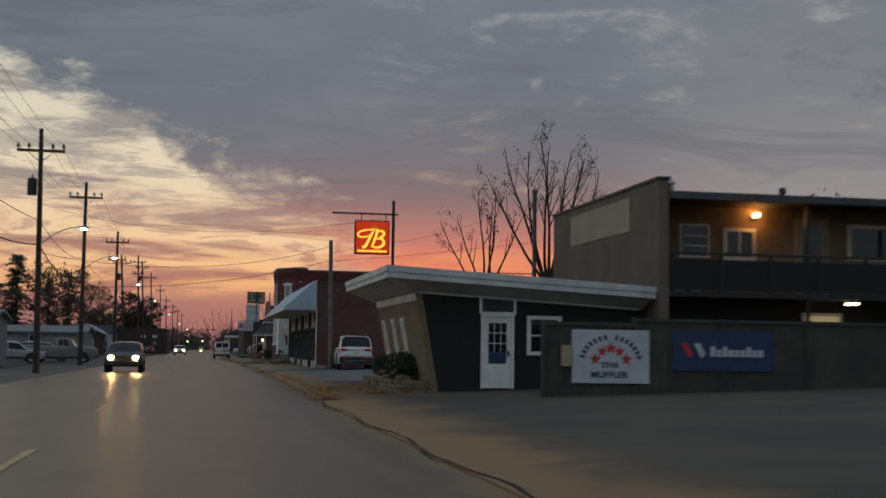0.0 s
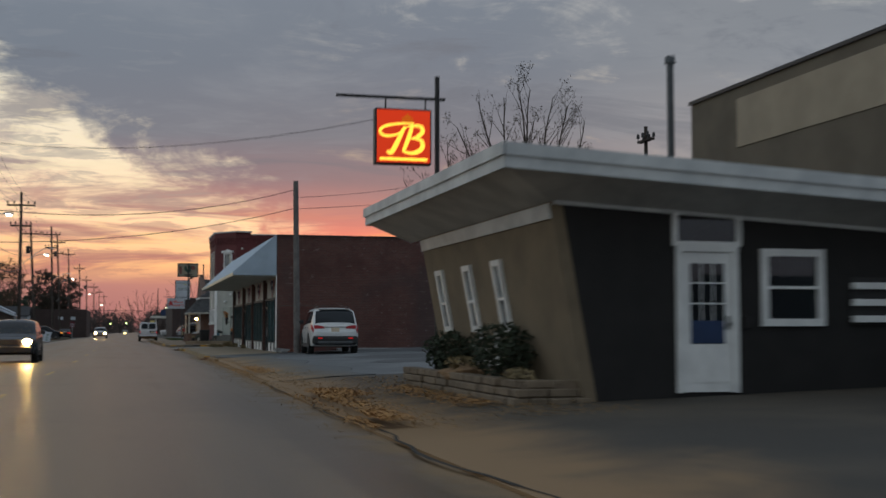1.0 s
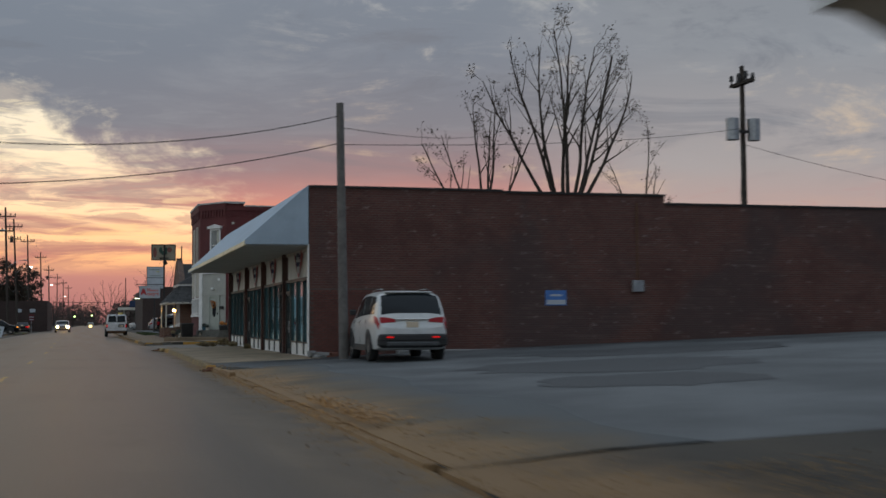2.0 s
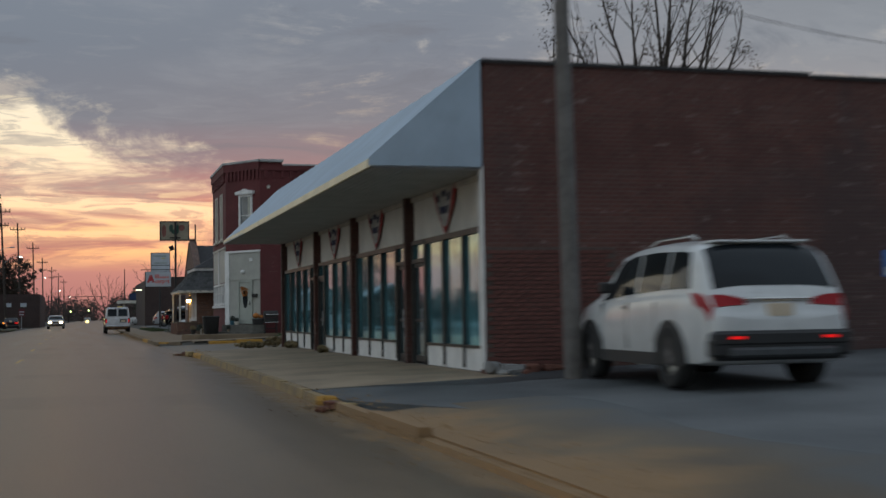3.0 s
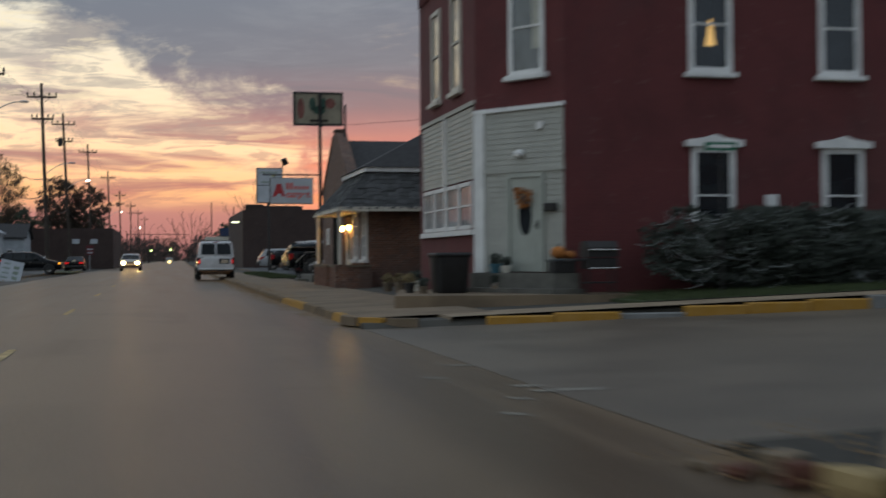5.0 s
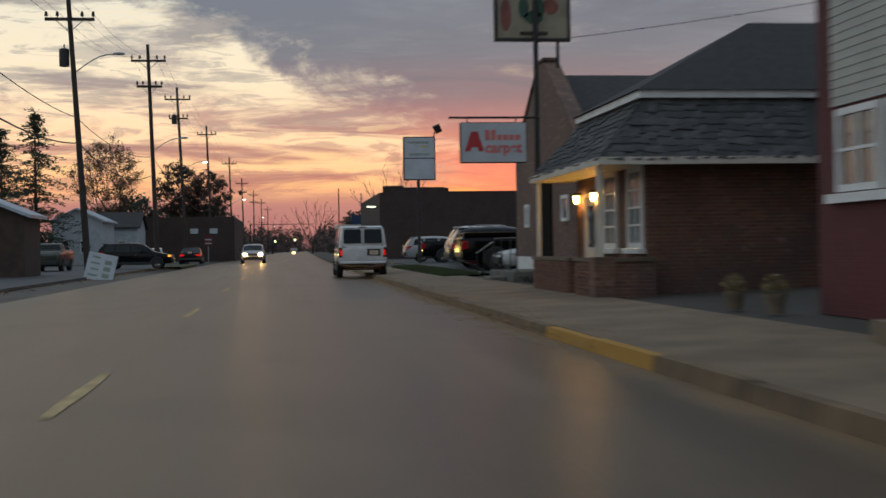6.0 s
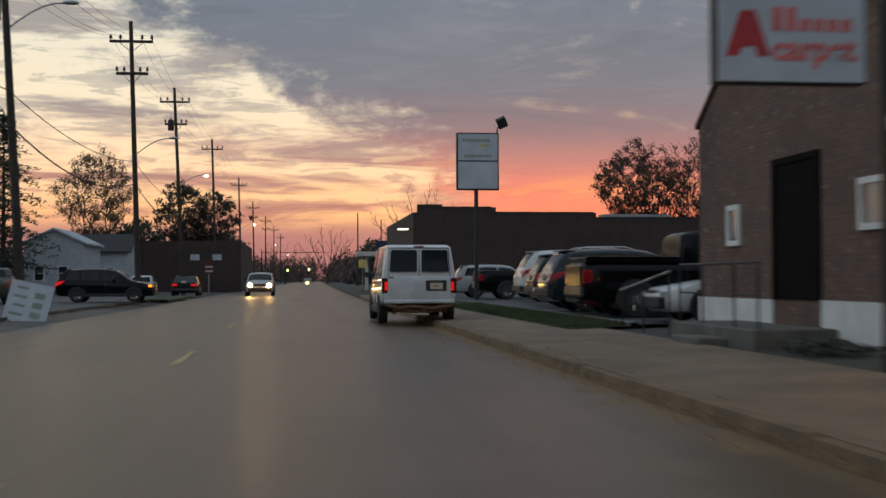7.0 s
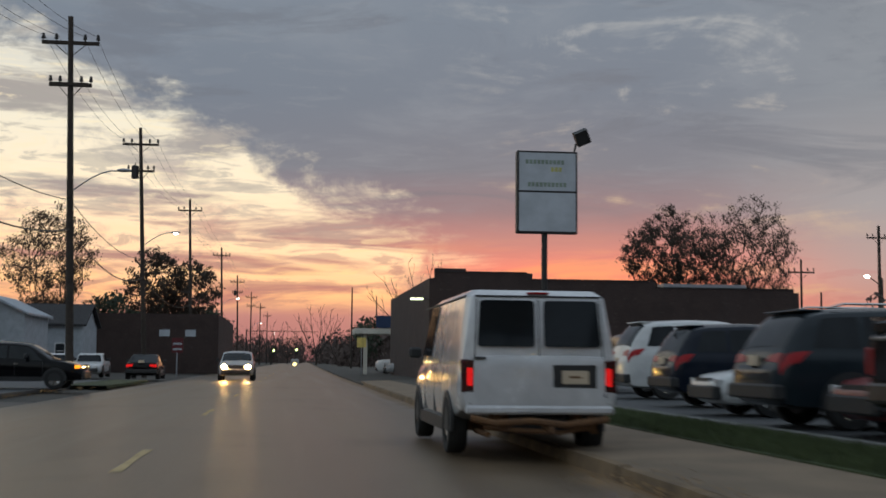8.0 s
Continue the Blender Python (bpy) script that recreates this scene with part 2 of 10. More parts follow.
def road_material(name, base):
    """Worn asphalt: polished wheel tracks along the street, patches, stone speckle."""
    mt = bpy.data.materials.new(name)
    mt.use_nodes = True
    n = Nodes(mt.node_tree)
    p = n.add("ShaderNodeBsdfPrincipled")
    n.t.links.new(p.outputs[0], n.add("ShaderNodeOutputMaterial").inputs[0])
    at = n.add("ShaderNodeTexCoord").outputs["Object"]
    sp = n.add("ShaderNodeSeparateXYZ")
    n.put(sp.inputs[0], at)
    track = n.noise(n.xyz(n.m("MULTIPLY", sp.outputs[0], 1.1), n.m("MULTIPLY", sp.outputs[1], 0.035), 0.0), 1.0, 4, 0.55)
    patch = n.noise(at, 0.22, 5, 0.6, 0.5)
    speck = n.noise(at, 26.0, 4, 0.7)
    stone = n.noise(at, 90.0, 2, 0.5)
    col = n.mix(n.step(track, 0.34, 0.66), tuple(c * 0.68 for c in base), tuple(c * 1.22 for c in base))
    col = n.mix(n.m("MULTIPLY", n.step(patch, 0.50, 0.62), 0.5), col, tuple(c * 0.66 for c in base))
    col = n.mix(n.m("MULTIPLY", n.step(speck, 0.52, 0.66), 0.5), col, tuple(c * 1.7 for c in base))
    col = n.mix(n.m("MULTIPLY", n.step(stone, 0.40, 0.28), 0.6), col, tuple(c * 0.4 for c in base))
    # grit washed to the kerb, with a band of damp silt beside it
    inset = n.m("MULTIPLY", n.add("ShaderNodeAttribute", attribute_name="kerb_offset").outputs["Fac"], -1.0)
    ragged = n.m("MULTIPLY", n.m("SUBTRACT", n.noise(at, 0.9, 6, 0.62, 0.4), 0.5), 2.2)
    silt = n.m("MULTIPLY", n.step(n.m("ADD", inset, ragged), 1.5, 0.5), 0.5)
    col = n.mix(silt, col, tuple(c * 0.62 for c in base))
    col = n.mix(n.m("MULTIPLY", n.step(n.m("ADD", inset, ragged), 9.0, 10.8), 0.75), col, (0.085, 0.073, 0.060))
    grit = n.m("MULTIPLY", n.step(n.m("ADD", inset, n.m("MULTIPLY", ragged, 0.7)), 0.55, -0.15), 0.7)
    col = n.mix(grit, col, (0.25, 0.16, 0.080))
    n.put(p.inputs["Base Color"], col)
    n.put(p.inputs["Roughness"], n.m("ADD", n.m("ADD", 0.27, n.m("MULTIPLY", track, 0.22)), n.m("MULTIPLY", grit, 0.4)))
    p.inputs["Specular IOR Level"].default_value = 0.2
    b = n.add("ShaderNodeBump")
    b.inputs["Strength"].default_value = 0.12
    b.inputs["Distance"].default_value = 0.01
    n.put(b.inputs["Height"], n.m("ADD", stone, speck))
    n.t.links.new(b.outputs[0], p.inputs["Normal"])
    return mt


def apron_material(name, base, tint, reach, fade=None):
    """Old asphalt beside the road, with orange-brown grit spreading from the kerb in ragged tongues."""
    mt = material(name, base, 0.87, vary=0.35, scale=0.3, bump=0.35, fine=38, tint=tint)
    n = Nodes(mt.node_tree, False)
    p = n.t.nodes["Principled BSDF"]
    was = p.inputs["Base Color"].links[0].from_socket
    at = n.add("ShaderNodeTexCoord").outputs["Object"]
    away = n.add("ShaderNodeAttribute", attribute_name="kerb_offset").outputs["Fac"]
    ragged = n.m("MULTIPLY", n.m("SUBTRACT", n.noise(at, 0.55, 7, 0.64, 0.6), 0.5), 3.4)
    grit = n.m("MULTIPLY", n.step(n.m("ADD", away, ragged), reach, reach * 0.15), 0.8)
    col = was
    if fade:
        col = n.mix(n.step(n.m("ADD", away, n.m("MULTIPLY", ragged, 0.8)), 1.0, 2.6), was, fade)
    n.put(p.inputs["Base Color"], n.mix(grit, col, (0.27, 0.16, 0.072)))
    return mt


ASPHALT = road_material("road_asphalt", (0.136, 0.097, 0.061))
LOT = material("lot_asphalt", (0.066, 0.075, 0.080), 0.62, vary=0.40, scale=0.30, bump=0.35, fine=35, tint=(0.135, 0.142, 0.146))
LOT_NEAR = apron_material("forecourt_asphalt", (0.047, 0.039, 0.030), (0.080, 0.062, 0.043), 2.4)
LOT_DARK = material("patched_asphalt", (0.040, 0.044, 0.047), 0.6, vary=0.3, scale=0.8, bump=0.35)
CONCRETE = material("pavement_concrete", (0.27, 0.205, 0.138), 0.82, vary=0.34, scale=0.6, bump=0.3, fine=45)
CONC_BROWN = material("dusty_brown_concrete", (0.185, 0.135, 0.088), 0.88, vary=0.3, scale=0.8, bump=0.3, fine=45)
APRON = apron_material("dusty_tan_apron", (0.130, 0.098, 0.064), (0.17, 0.127, 0.080), 1.4, (0.085, 0.092, 0.095))
SIDEST = material("side_street_asphalt", (0.122, 0.098, 0.072), 0.5, vary=0.3, scale=0.4, bump=0.3, fine=40)
VERGE = material("far_shoulder_asphalt", (0.082, 0.071, 0.058), 0.75, vary=0.4, scale=0.6, bump=0.4, fine=30)
CONC_GREY = material("grey_concrete", (0.22, 0.22, 0.215), 0.85, vary=0.3, scale=1.2, bump=0.3)
DIRT = material("gravel_dirt", (0.16, 0.12, 0.085), 0.95, vary=0.4, scale=2.5, bump=0.6, fine=30)
GROUND = material("bare_ground", (0.055, 0.05, 0.042), 0.95, vary=0.4, scale=0.2, bump=0.5, fine=12)
GRASS_SOIL = material("lawn", (0.040, 0.054, 0.018), 0.95, vary=0.4, scale=1.3, bump=0.8, fine=40)
OLD_PAINT = material("worn_pale_kerb_paint", (0.33, 0.24, 0.11), 0.85, vary=0.4, scale=6, bump=0.5)
KERB_WORN = material("kerb_with_paint_remains", (0.25, 0.185, 0.115), 0.85, vary=0.3, scale=1.6, bump=0.4, tint=(0.33, 0.225, 0.095))
KERB_DIRT = material("dirt_stained_kerb", (0.150, 0.104, 0.062), 0.9, vary=0.4, scale=1.8, bump=0.5, tint=(0.23, 0.155, 0.085))
RED_RUBBLE = material("broken_red_brick", (0.13, 0.052, 0.035), 0.9, vary=0.4, scale=9, bump=0.6)
YELLOW = material("yellow_kerb_paint", (0.56, 0.28, 0.024), 0.8, vary=0.4, scale=4, bump=0.3, tint=(0.38, 0.215, 0.055))
LINE = material("worn_lane_paint", (0.46, 0.34, 0.16), 0.7, vary=0.45, scale=6, bump=0.2)
WHITE = material("white_paint", (0.72, 0.72, 0.71), 0.55, vary=0.12, scale=2, bump=0.08)
WORNWHITE = material("stained_white_board", (0.50, 0.52, 0.53), 0.6, vary=0.22, scale=1.3, bump=0.12, tint=(0.60, 0.61, 0.60))
# cream lightened and yellowed to hold the sunset's light on the awning edge
SUNLIT_EDGE = material("sunlit_cream_paint", (0.80, 0.70, 0.48), 0.5, vary=0.15, scale=1.5, bump=0.08)
OFFWHITE = material("cream_paint", (0.58, 0.55, 0.48), 0.6, vary=0.15, scale=1.5, bump=0.1)
TAN = material("tan_stucco", (0.18, 0.138, 0.09), 0.9, vary=0.22, scale=0.9, bump=0.5, fine=80)
TAN_DARK = material("grey_tan_block", (0.135, 0.112, 0.082), 0.9, vary=0.2, scale=0.8, bump=0.4, fine=50)
TAN_PANEL = material("pale_sign_ground", (0.33, 0.275, 0.20), 0.85, vary=0.12, scale=1.2, bump=0.2)
BLACKWALL = material("black_panel_and_shade", (0.015, 0.0135, 0.013), 0.85, vary=0.3, scale=2, bump=0.2)
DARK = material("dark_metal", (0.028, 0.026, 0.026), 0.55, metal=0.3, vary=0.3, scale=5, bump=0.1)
STEEL = material("galvanised_steel", (0.33, 0.34, 0.36), 0.45, metal=0.8, vary=0.2, scale=5, bump=0.05)
ROOFBLUE = material("ribbed_roof_metal", (0.34, 0.42, 0.50), 0.5, metal=0.15, vary=0.12, scale=0.8, bump=0.05)
SOFFIT = material("soffit_board", (0.40, 0.41, 0.41), 0.8, vary=0.12, scale=1.5, bump=0.1)
SHINGLE = material("grey_shake", (0.092, 0.094, 0.096), 0.88, vary=0.5, scale=6, bump=0.7, fine=25, spread=0.85)
ROOFDARK = material("dark_roof_shingle", (0.035, 0.034, 0.036), 0.9, vary=0.35, scale=5, bump=0.6, fine=20)
WOODPOLE = material("weathered_pole_wood", (0.046, 0.035, 0.028), 0.9, vary=0.4, scale=4, bump=0.5, fine=40)
GREYPOLE = material("grey_pole_wood", (0.135, 0.125, 0.118), 0.9, vary=0.3, scale=4, bump=0.5, fine=40)
FENCE = material("weathered_fence_metal", (0.042, 0.042, 0.038), 0.8, vary=0.4, scale=1.1, bump=0.25, tint=(0.066, 0.060, 0.048))
BARK = material("bark", (0.045, 0.035, 0.028), 0.95, vary=0.4, scale=6, bump=0.7, fine=25)
LEAF = material("autumn_leaf", (0.085, 0.05, 0.022), 0.8, vary=0.5, scale=8, bump=0)
LEAF_BROWN = material("dark_brown_leaf", (0.040, 0.027, 0.016), 0.85, vary=0.5, scale=8, bump=0)
BLOOM = material("white_blossom", (0.55, 0.55, 0.52), 0.8, vary=0.2, scale=8, bump=0)
DARKSTEEL = material("dull_dark_steel", (0.075, 0.08, 0.085), 0.55, metal=0.4, vary=0.25, scale=4, bump=0.05)
LEAF_DARK = material("evergreen_leaf", (0.028, 0.04, 0.02), 0.8, vary=0.5, scale=6, bump=0)
WOODLAND = material("late_autumn_twigs", (0.080, 0.056, 0.047), 0.9, vary=0.5, scale=6, bump=0)
SHRUB = material("grey_green_shrub", (0.050, 0.060, 0.048), 0.8, vary=0.5, scale=6, bump=0)
WEED = material("dry_weed", (0.23, 0.175, 0.09), 0.9, vary=0.4, scale=6, bump=0)
DEADLEAF = material("dead_leaf_litter", (0.26, 0.15, 0.055), 0.9, vary=0.5, scale=9, bump=0.2)
BRICK_B = brick_material("old_red_brick", (0.125, 0.046, 0.036), (0.085, 0.035, 0.029), (0.125, 0.095, 0.08))
BRICK_C = brick_material("painted_red_brick", (0.132, 0.030, 0.031), (0.122, 0.028, 0.030), (0.115, 0.03, 0.03), painted=True)
BRICK_D = brick_material("brown_brick", (0.21, 0.092, 0.055), (0.095, 0.045, 0.032), (0.20, 0.165, 0.13), fleck=0.25)
BRICK_E = brick_material("orange_brick", (0.185, 0.098, 0.070), (0.130, 0.074, 0.056), (0.16, 0.13, 0.11), fleck=0.7)
BRICK_F = brick_material("far_dark_brick", (0.058, 0.034, 0.029), (0.048, 0.029, 0.026), (0.05, 0.038, 0.034), painted=True)
BRICKPIECE_D = material("brown_brick_piece", (0.20, 0.088, 0.055), 0.85, vary=0.35, scale=9, bump=0.5, spread=0.8)
BRICKPIECE = material("red_brick_piece", (0.135, 0.050, 0.040), 0.85, vary=0.35, scale=9, bump=0.5, spread=0.4)
MORTAR = material("mortar", (0.095, 0.072, 0.062), 0.95, vary=0.25, scale=5, bump=0.5)
STONE = material("ledge_stone", (0.20, 0.152, 0.105), 0.9, vary=0.35, scale=4, bump=0.6, spread=0.6)
TEALGLASS = glass_material("teal_tinted_glass", (0.19, 0.56, 0.66), 0.05, metal=0.8, spec=0.15)
DARKGLASS = glass_material("dark_glass", (0.02, 0.024, 0.028), 0.05)
PALEGLASS = glass_material("curtained_glass", (0.10, 0.12, 0.13), 0.08)
ALU = material("dark_bronze_aluminium", (0.05, 0.052, 0.052), 0.45, metal=0.6, vary=0.2, scale=4, bump=0.05)
RED = material("red_cloth", (0.33, 0.022, 0.025), 0.8, vary=0.3, scale=7, bump=0.3)
NAVY = material("navy_cloth", (0.03, 0.035, 0.085), 0.8, vary=0.3, scale=7, bump=0.3)
SIGNBLUE = material("blue_banner", (0.014, 0.034, 0.095), 0.6, vary=0.2, scale=3, bump=0.1)
SIGNRED = material("red_lettering", (0.42, 0.03, 0.035), 0.6, vary=0.15, scale=5, bump=0.05)
SIGNPINK = material("coral_sign_paint", (0.60, 0.16, 0.15), 0.6, vary=0.2, scale=5, bump=0.05)
SIGNINK = material("navy_lettering", (0.03, 0.05, 0.11), 0.6, vary=0.2, scale=5, bump=0.05)
SIGNFACE = material("weathered_white_sign", (0.44, 0.47, 0.51), 0.5, vary=0.12, scale=1.5, bump=0.05)
SIDING = material("cream_vinyl_siding", (0.37, 0.37, 0.335), 0.6, vary=0.1, scale=2, bump=0.05)
RUST = material("rusty_steel", (0.24, 0.115, 0.045), 0.85, vary=0.5, scale=7, bump=0.4, tint=(0.07, 0.04, 0.025))
RUBBER = material("tyre_rubber", (0.018, 0.018, 0.018), 0.85, vary=0.3, scale=9, bump=0.3)
PLASTIC = material("black_plastic", (0.02, 0.02, 0.021), 0.6, vary=0.25, scale=6, bump=0.1)
CHROME = material("chrome", (0.62, 0.60, 0.57), 0.18, metal=1.0, vary=0.1, scale=5, bump=0.0)
GREEN = material("street_sign_green", (0.01, 0.14, 0.075), 0.5, vary=0.15, scale=4, bump=0)


# ---- mesh helpers ----
HOME = {}


def thing(name, at, label, category, group="", kind="", turn=0.0):
    ob = new(name)
    m = pose(*at, 0, 0, turn)
    ob.matrix_basis = m
    ob.empty_display_size = 0.2
    HOME[ob] = m
    return tagged(ob, label, category, group, kind)


def part(name, bm, mt, parent=None, label="", local=False, smooth=False):
    """Links a bmesh as one mesh object under a thing or a part; its points are the world's unless local."""
    if parent is not None and not local:
        bm.transform(HOME[parent].inverted())
    bmesh.ops.recalc_face_normals(bm, faces=bm.faces[:])
    me = bpy.data.meshes.new(name)
    bm.to_mesh(me)
    bm.free()
    if smooth:
        for p in me.polygons:
            p.use_smooth = True
        me.set_sharp_from_angle(angle=radians(smooth))
    me.materials.append(mt)
    ob = new(name, me)
    if parent is not None:
        ob.parent = parent
        HOME[ob] = HOME[parent]
    return tagged(ob, label) if label else ob


def hexa(bm, pts):
    """A solid from eight corners: four below, four above."""
    v = [bm.verts.new(p) for p in pts]
    fs = [bm.faces.new([v[i] for i in q]) for q in ((3, 2, 1, 0), (4, 5, 6, 7), (0, 1, 5, 4), (1, 2, 6, 5), (2, 3, 7, 6), (3, 0, 4, 7))]
    return v, fs


def box(bm, x0, x1, y0, y1, z0, z1, bev=0.0):
    v, fs = hexa(bm, [(x0, y0, z0), (x1, y0, z0), (x1, y1, z0), (x0, y1, z0), (x0, y0, z1), (x1, y0, z1), (x1, y1, z1), (x0, y1, z1)])
    if bev:
        es = list({e for f in fs for e in f.edges})
        bmesh.ops.bevel(bm, geom=es, offset=bev, segments=1, affect="EDGES", profile=0.6)
    return bm


def B(*a, **k):
    return box(bmesh.new(), *a, **k)


class Plane:
    """A wall's face: a along it, b up, c outwards."""

    def __init__(self, o, u, n, up=(0, 0, 1)):
        self.o, self.u, self.n, self.up = Vector(o), Vector(u).normalized(), Vector(n).normalized(), Vector(up).normalized()

    def at(self, a, b, c=0.0):
        return self.o + self.u * a + self.up * b + self.n * c

    def box(self, bm, a0, a1, b0, b1, c0, c1, bev=0.0):
        v, fs = hexa(bm, [self.at(a, b, c) for b in (b0, b1) for a, c in ((a0, c0), (a1, c0), (a1, c1), (a0, c1))])
        if bev:
            es = list({e for f in fs for e in f.edges})
            bmesh.ops.bevel(bm, geom=es, offset=bev, segments=1, affect="EDGES", profile=0.6)
        return bm

    def B(self, *a, **k):
        return self.box(bmesh.new(), *a, **k)


def prism(bm, pts, vec):
    """A solid from a flat outline pushed along vec."""
    vec = Vector(vec)
    lo = [bm.verts.new(p) for p in pts]
    hi = [bm.verts.new(Vector(p) + vec) for p in pts]
    bm.faces.new(lo[::-1])
    bm.faces.new(hi)
    for i in range(len(pts)):
        j = (i + 1) % len(pts)
        bm.faces.new((lo[i], lo[j], hi[j], hi[i]))
    return bm


def tube(bm, p0, p1, r0, r1=None, seg=10, caps=True):
    p0, p1 = Vector(p0), Vector(p1)
    r1 = r0 if r1 is None else r1
    q = (p1 - p0).to_track_quat("Z", "Y")
    ring = []
    for p, r in ((p0, r0), (p1, r1)):
        ring.append([bm.verts.new(p + q @ Vector((r * math.cos(a), r * math.sin(a), 0))) for a in (2 * math.pi * i / seg for i in range(seg))])
    for i in range(seg):
        j = (i + 1) % seg
        bm.faces.new((ring[0][i], ring[0][j], ring[1][j], ring[1][i]))
    if caps:
        bm.faces.new(ring[0][::-1])
        bm.faces.new(ring[1])
    return bm


def T(*a, **k):
    return tube(bmesh.new(), *a, **k)


def chain(bm, pts, r, seg=6):
    """A bent rod: one skin through all the points."""
    pts = [Vector(p) for p in pts]
    last = None
    for i, p in enumerate(pts):
        d = pts[min(i + 1, len(pts) - 1)] - pts[max(i - 1, 0)]
        q = d.to_track_quat("Z", "Y")
        ring = [bm.verts.new(p + q @ Vector((r * math.cos(a), r * math.sin(a), 0))) for a in (2 * math.pi * k / seg for k in range(seg))]
        if last:
            for k in range(seg):
                j = (k + 1) % seg
                bm.faces.new((last[k], last[j], ring[j], ring[k]))
        last = ring
    return bm


def blob(bm, c, r, sub=2, rough=0.25, seed=0.0):
    """A lumpy rounded mass."""
    made = bmesh.ops.create_icosphere(bm, subdivisions=sub, radius=1.0)["verts"]
    for v in made:
        k = 1 + rough * noise.noise(v.co * 1.9 + Vector((seed, seed * 0.7, 0)))
        v.co = Vector((v.co.x * r[0] * k, v.co.y * r[1] * k, v.co.z * r[2] * k)) + Vector(c)
    return bm


def loft(bm, rings):
    """A skin over rings of points; both ends closed."""
    vs = [[bm.verts.new(p) for p in r] for r in rings]
    n = len(vs[0])
    for a, b in zip(vs, vs[1:]):
        for i in range(n):
            bm.faces.new((a[i], a[(i + 1) % n], b[(i + 1) % n], b[i]))
    bm.faces.new(vs[0][::-1])
    bm.faces.new(vs[-1])
    return bm


def words(text, size, plane, a, b, c, mt, parent, name="lettering", wide=1.0, label=""):
    """Raised lettering on a plane, starting at a, b."""
    cu = bpy.data.curves.new(name, "FONT")
    cu.body, cu.size, cu.extrude, cu.offset = text, size, 0.006, size * 0.035
    tmp = bpy.data.objects.new(name, cu)
    scene.collection.objects.link(tmp)
    me = bpy.data.meshes.new_from_object(tmp.evaluated_get(bpy.context.evaluated_depsgraph_get()))
    bpy.data.objects.remove(tmp)
    bm = bmesh.new()
    bm.from_mesh(me)
    bpy.data.meshes.remove(me)
    for v in bm.verts:
        v.co = plane.at(a + v.co.x * wide, b + v.co.y, c + v.co.z)
    return part(name, bm, mt, parent, label)


# ---- ground ----
KERB = ((-400, 1.5), (-10, 2.0), (30, 2.3), (60, 2.9), (90, 3.2), (120, 2.95), (160, 3.0), (230, 3.6), (400, 6.0), (3000, 45.0))


def kx(y):
    """The kerb line along the street's near side."""
    for (a, p), (b, q) in zip(KERB, KERB[1:]):
        if y <= b:
            return p + (q - p) * (y - a) / (b - a)
    return KERB[-1][1]


def gz(x):
    """The lie of the land beyond the kerb: it rises away from the street."""
    return 0.1 + 0.034 * (min(max(x, 3.0), 25.0) - 3.0)


def sheet(bm, ys, fx, fz):
    rows = []
    for y in ys:
        xs = fx(y)
        rows.append([bm.verts.new((x, y, fz(i, x, y))) for i, x in enumerate(xs)])
    for r, s in zip(rows, rows[1:]):
        for i in range(len(r) - 1):
            bm.faces.new((r[i], r[i + 1], s[i + 1], s[i]))
    return bm


YS = [-400, -60, -20, -10, 0, 10, 20, 30, 40, 50, 60, 70, 80, 90, 93.9, 94.3, 100, 107.4, 107.8, 110, 120, 130, 140, 150, 160, 180, 200, 230, 270, 320, 400, 600, 1200, 3000]


def ground_columns(y):
    k = kx(y)
    return [-3000, -200, -60, -14, k - 10.9, k - 10.35, k - 10.3, k + 0.06, k + 0.07, 7.0 + k - 3, 25.0, 60.0, 3000]


def ground_height(i, x, y):
    if i < 9:
        return (0.25, 0.25, 0.25, 0.04, -0.06, -0.08, -0.08, -0.08, -0.15 if 94 < y < 107.6 else (-0.09 if y < 66 else 0.06))[i]
    if 94 < y < 107.6 and x < 61:
        return -0.15
    return 0.22 if y > 146 and x > 8 else gz(x) - 0.04


ground = part("ground", sheet(bmesh.new(), YS, ground_columns, ground_height), GROUND)
tagged(ground, "bare dark earth and gravel reaching the skyline", "ground", kind="structure")


def road_height(i, x, y):
    return (0.0, 0.05, 0.09, 0.05, 0.0)[i] - 0.03


road = part("road", sheet(bmesh.new(), YS, lambda y: [kx(y) - 10.33, kx(y) - 7.8, kx(y) - 5.1, kx(y) - 2.5, kx(y) + 0.05], road_height), ASPHALT)
tagged(road, "worn two-lane asphalt street with patches and faint sheen", "road", kind="structure")


def mark_kerb(ob):
    """Keeps each corner's distance from the kerb line, for the grit that lies along it."""
    me = ob.data
    at = me.attributes.new("kerb_offset", "FLOAT", "POINT")
    at.data.foreach_set("value", [-9.0 if 94 < v.co.y < 107.7 else v.co.x - kx(v.co.y) for v in me.vertices])
    return ob


mark_kerb(road)


def slab(name, y0, y1, x0, x1, mt, label, category="pavement", lift=0.0, height=None, steps=6):
    """A paved or planted area laid on the land."""
    ys = [y0 + (y1 - y0) * i / steps for i in range(steps + 1)]
    fa = x0 if callable(x0) else (lambda y: x0)
    fb = x1 if callable(x1) else (lambda y: x1)
    fz = height or gz

    def cols(y):
        a, b = fa(y), fb(y)
        return [a, a] + [a + (b - a) * k / 5 for k in range(1, 5)] + [b, b]

    bm = sheet(bmesh.new(), ys, cols, lambda i, x, y: fz(x) + lift - (0.12 if i in (0, 7) else 0.0))
    return tagged(mark_kerb(part(name, bm, mt)), label, category, kind="structure")


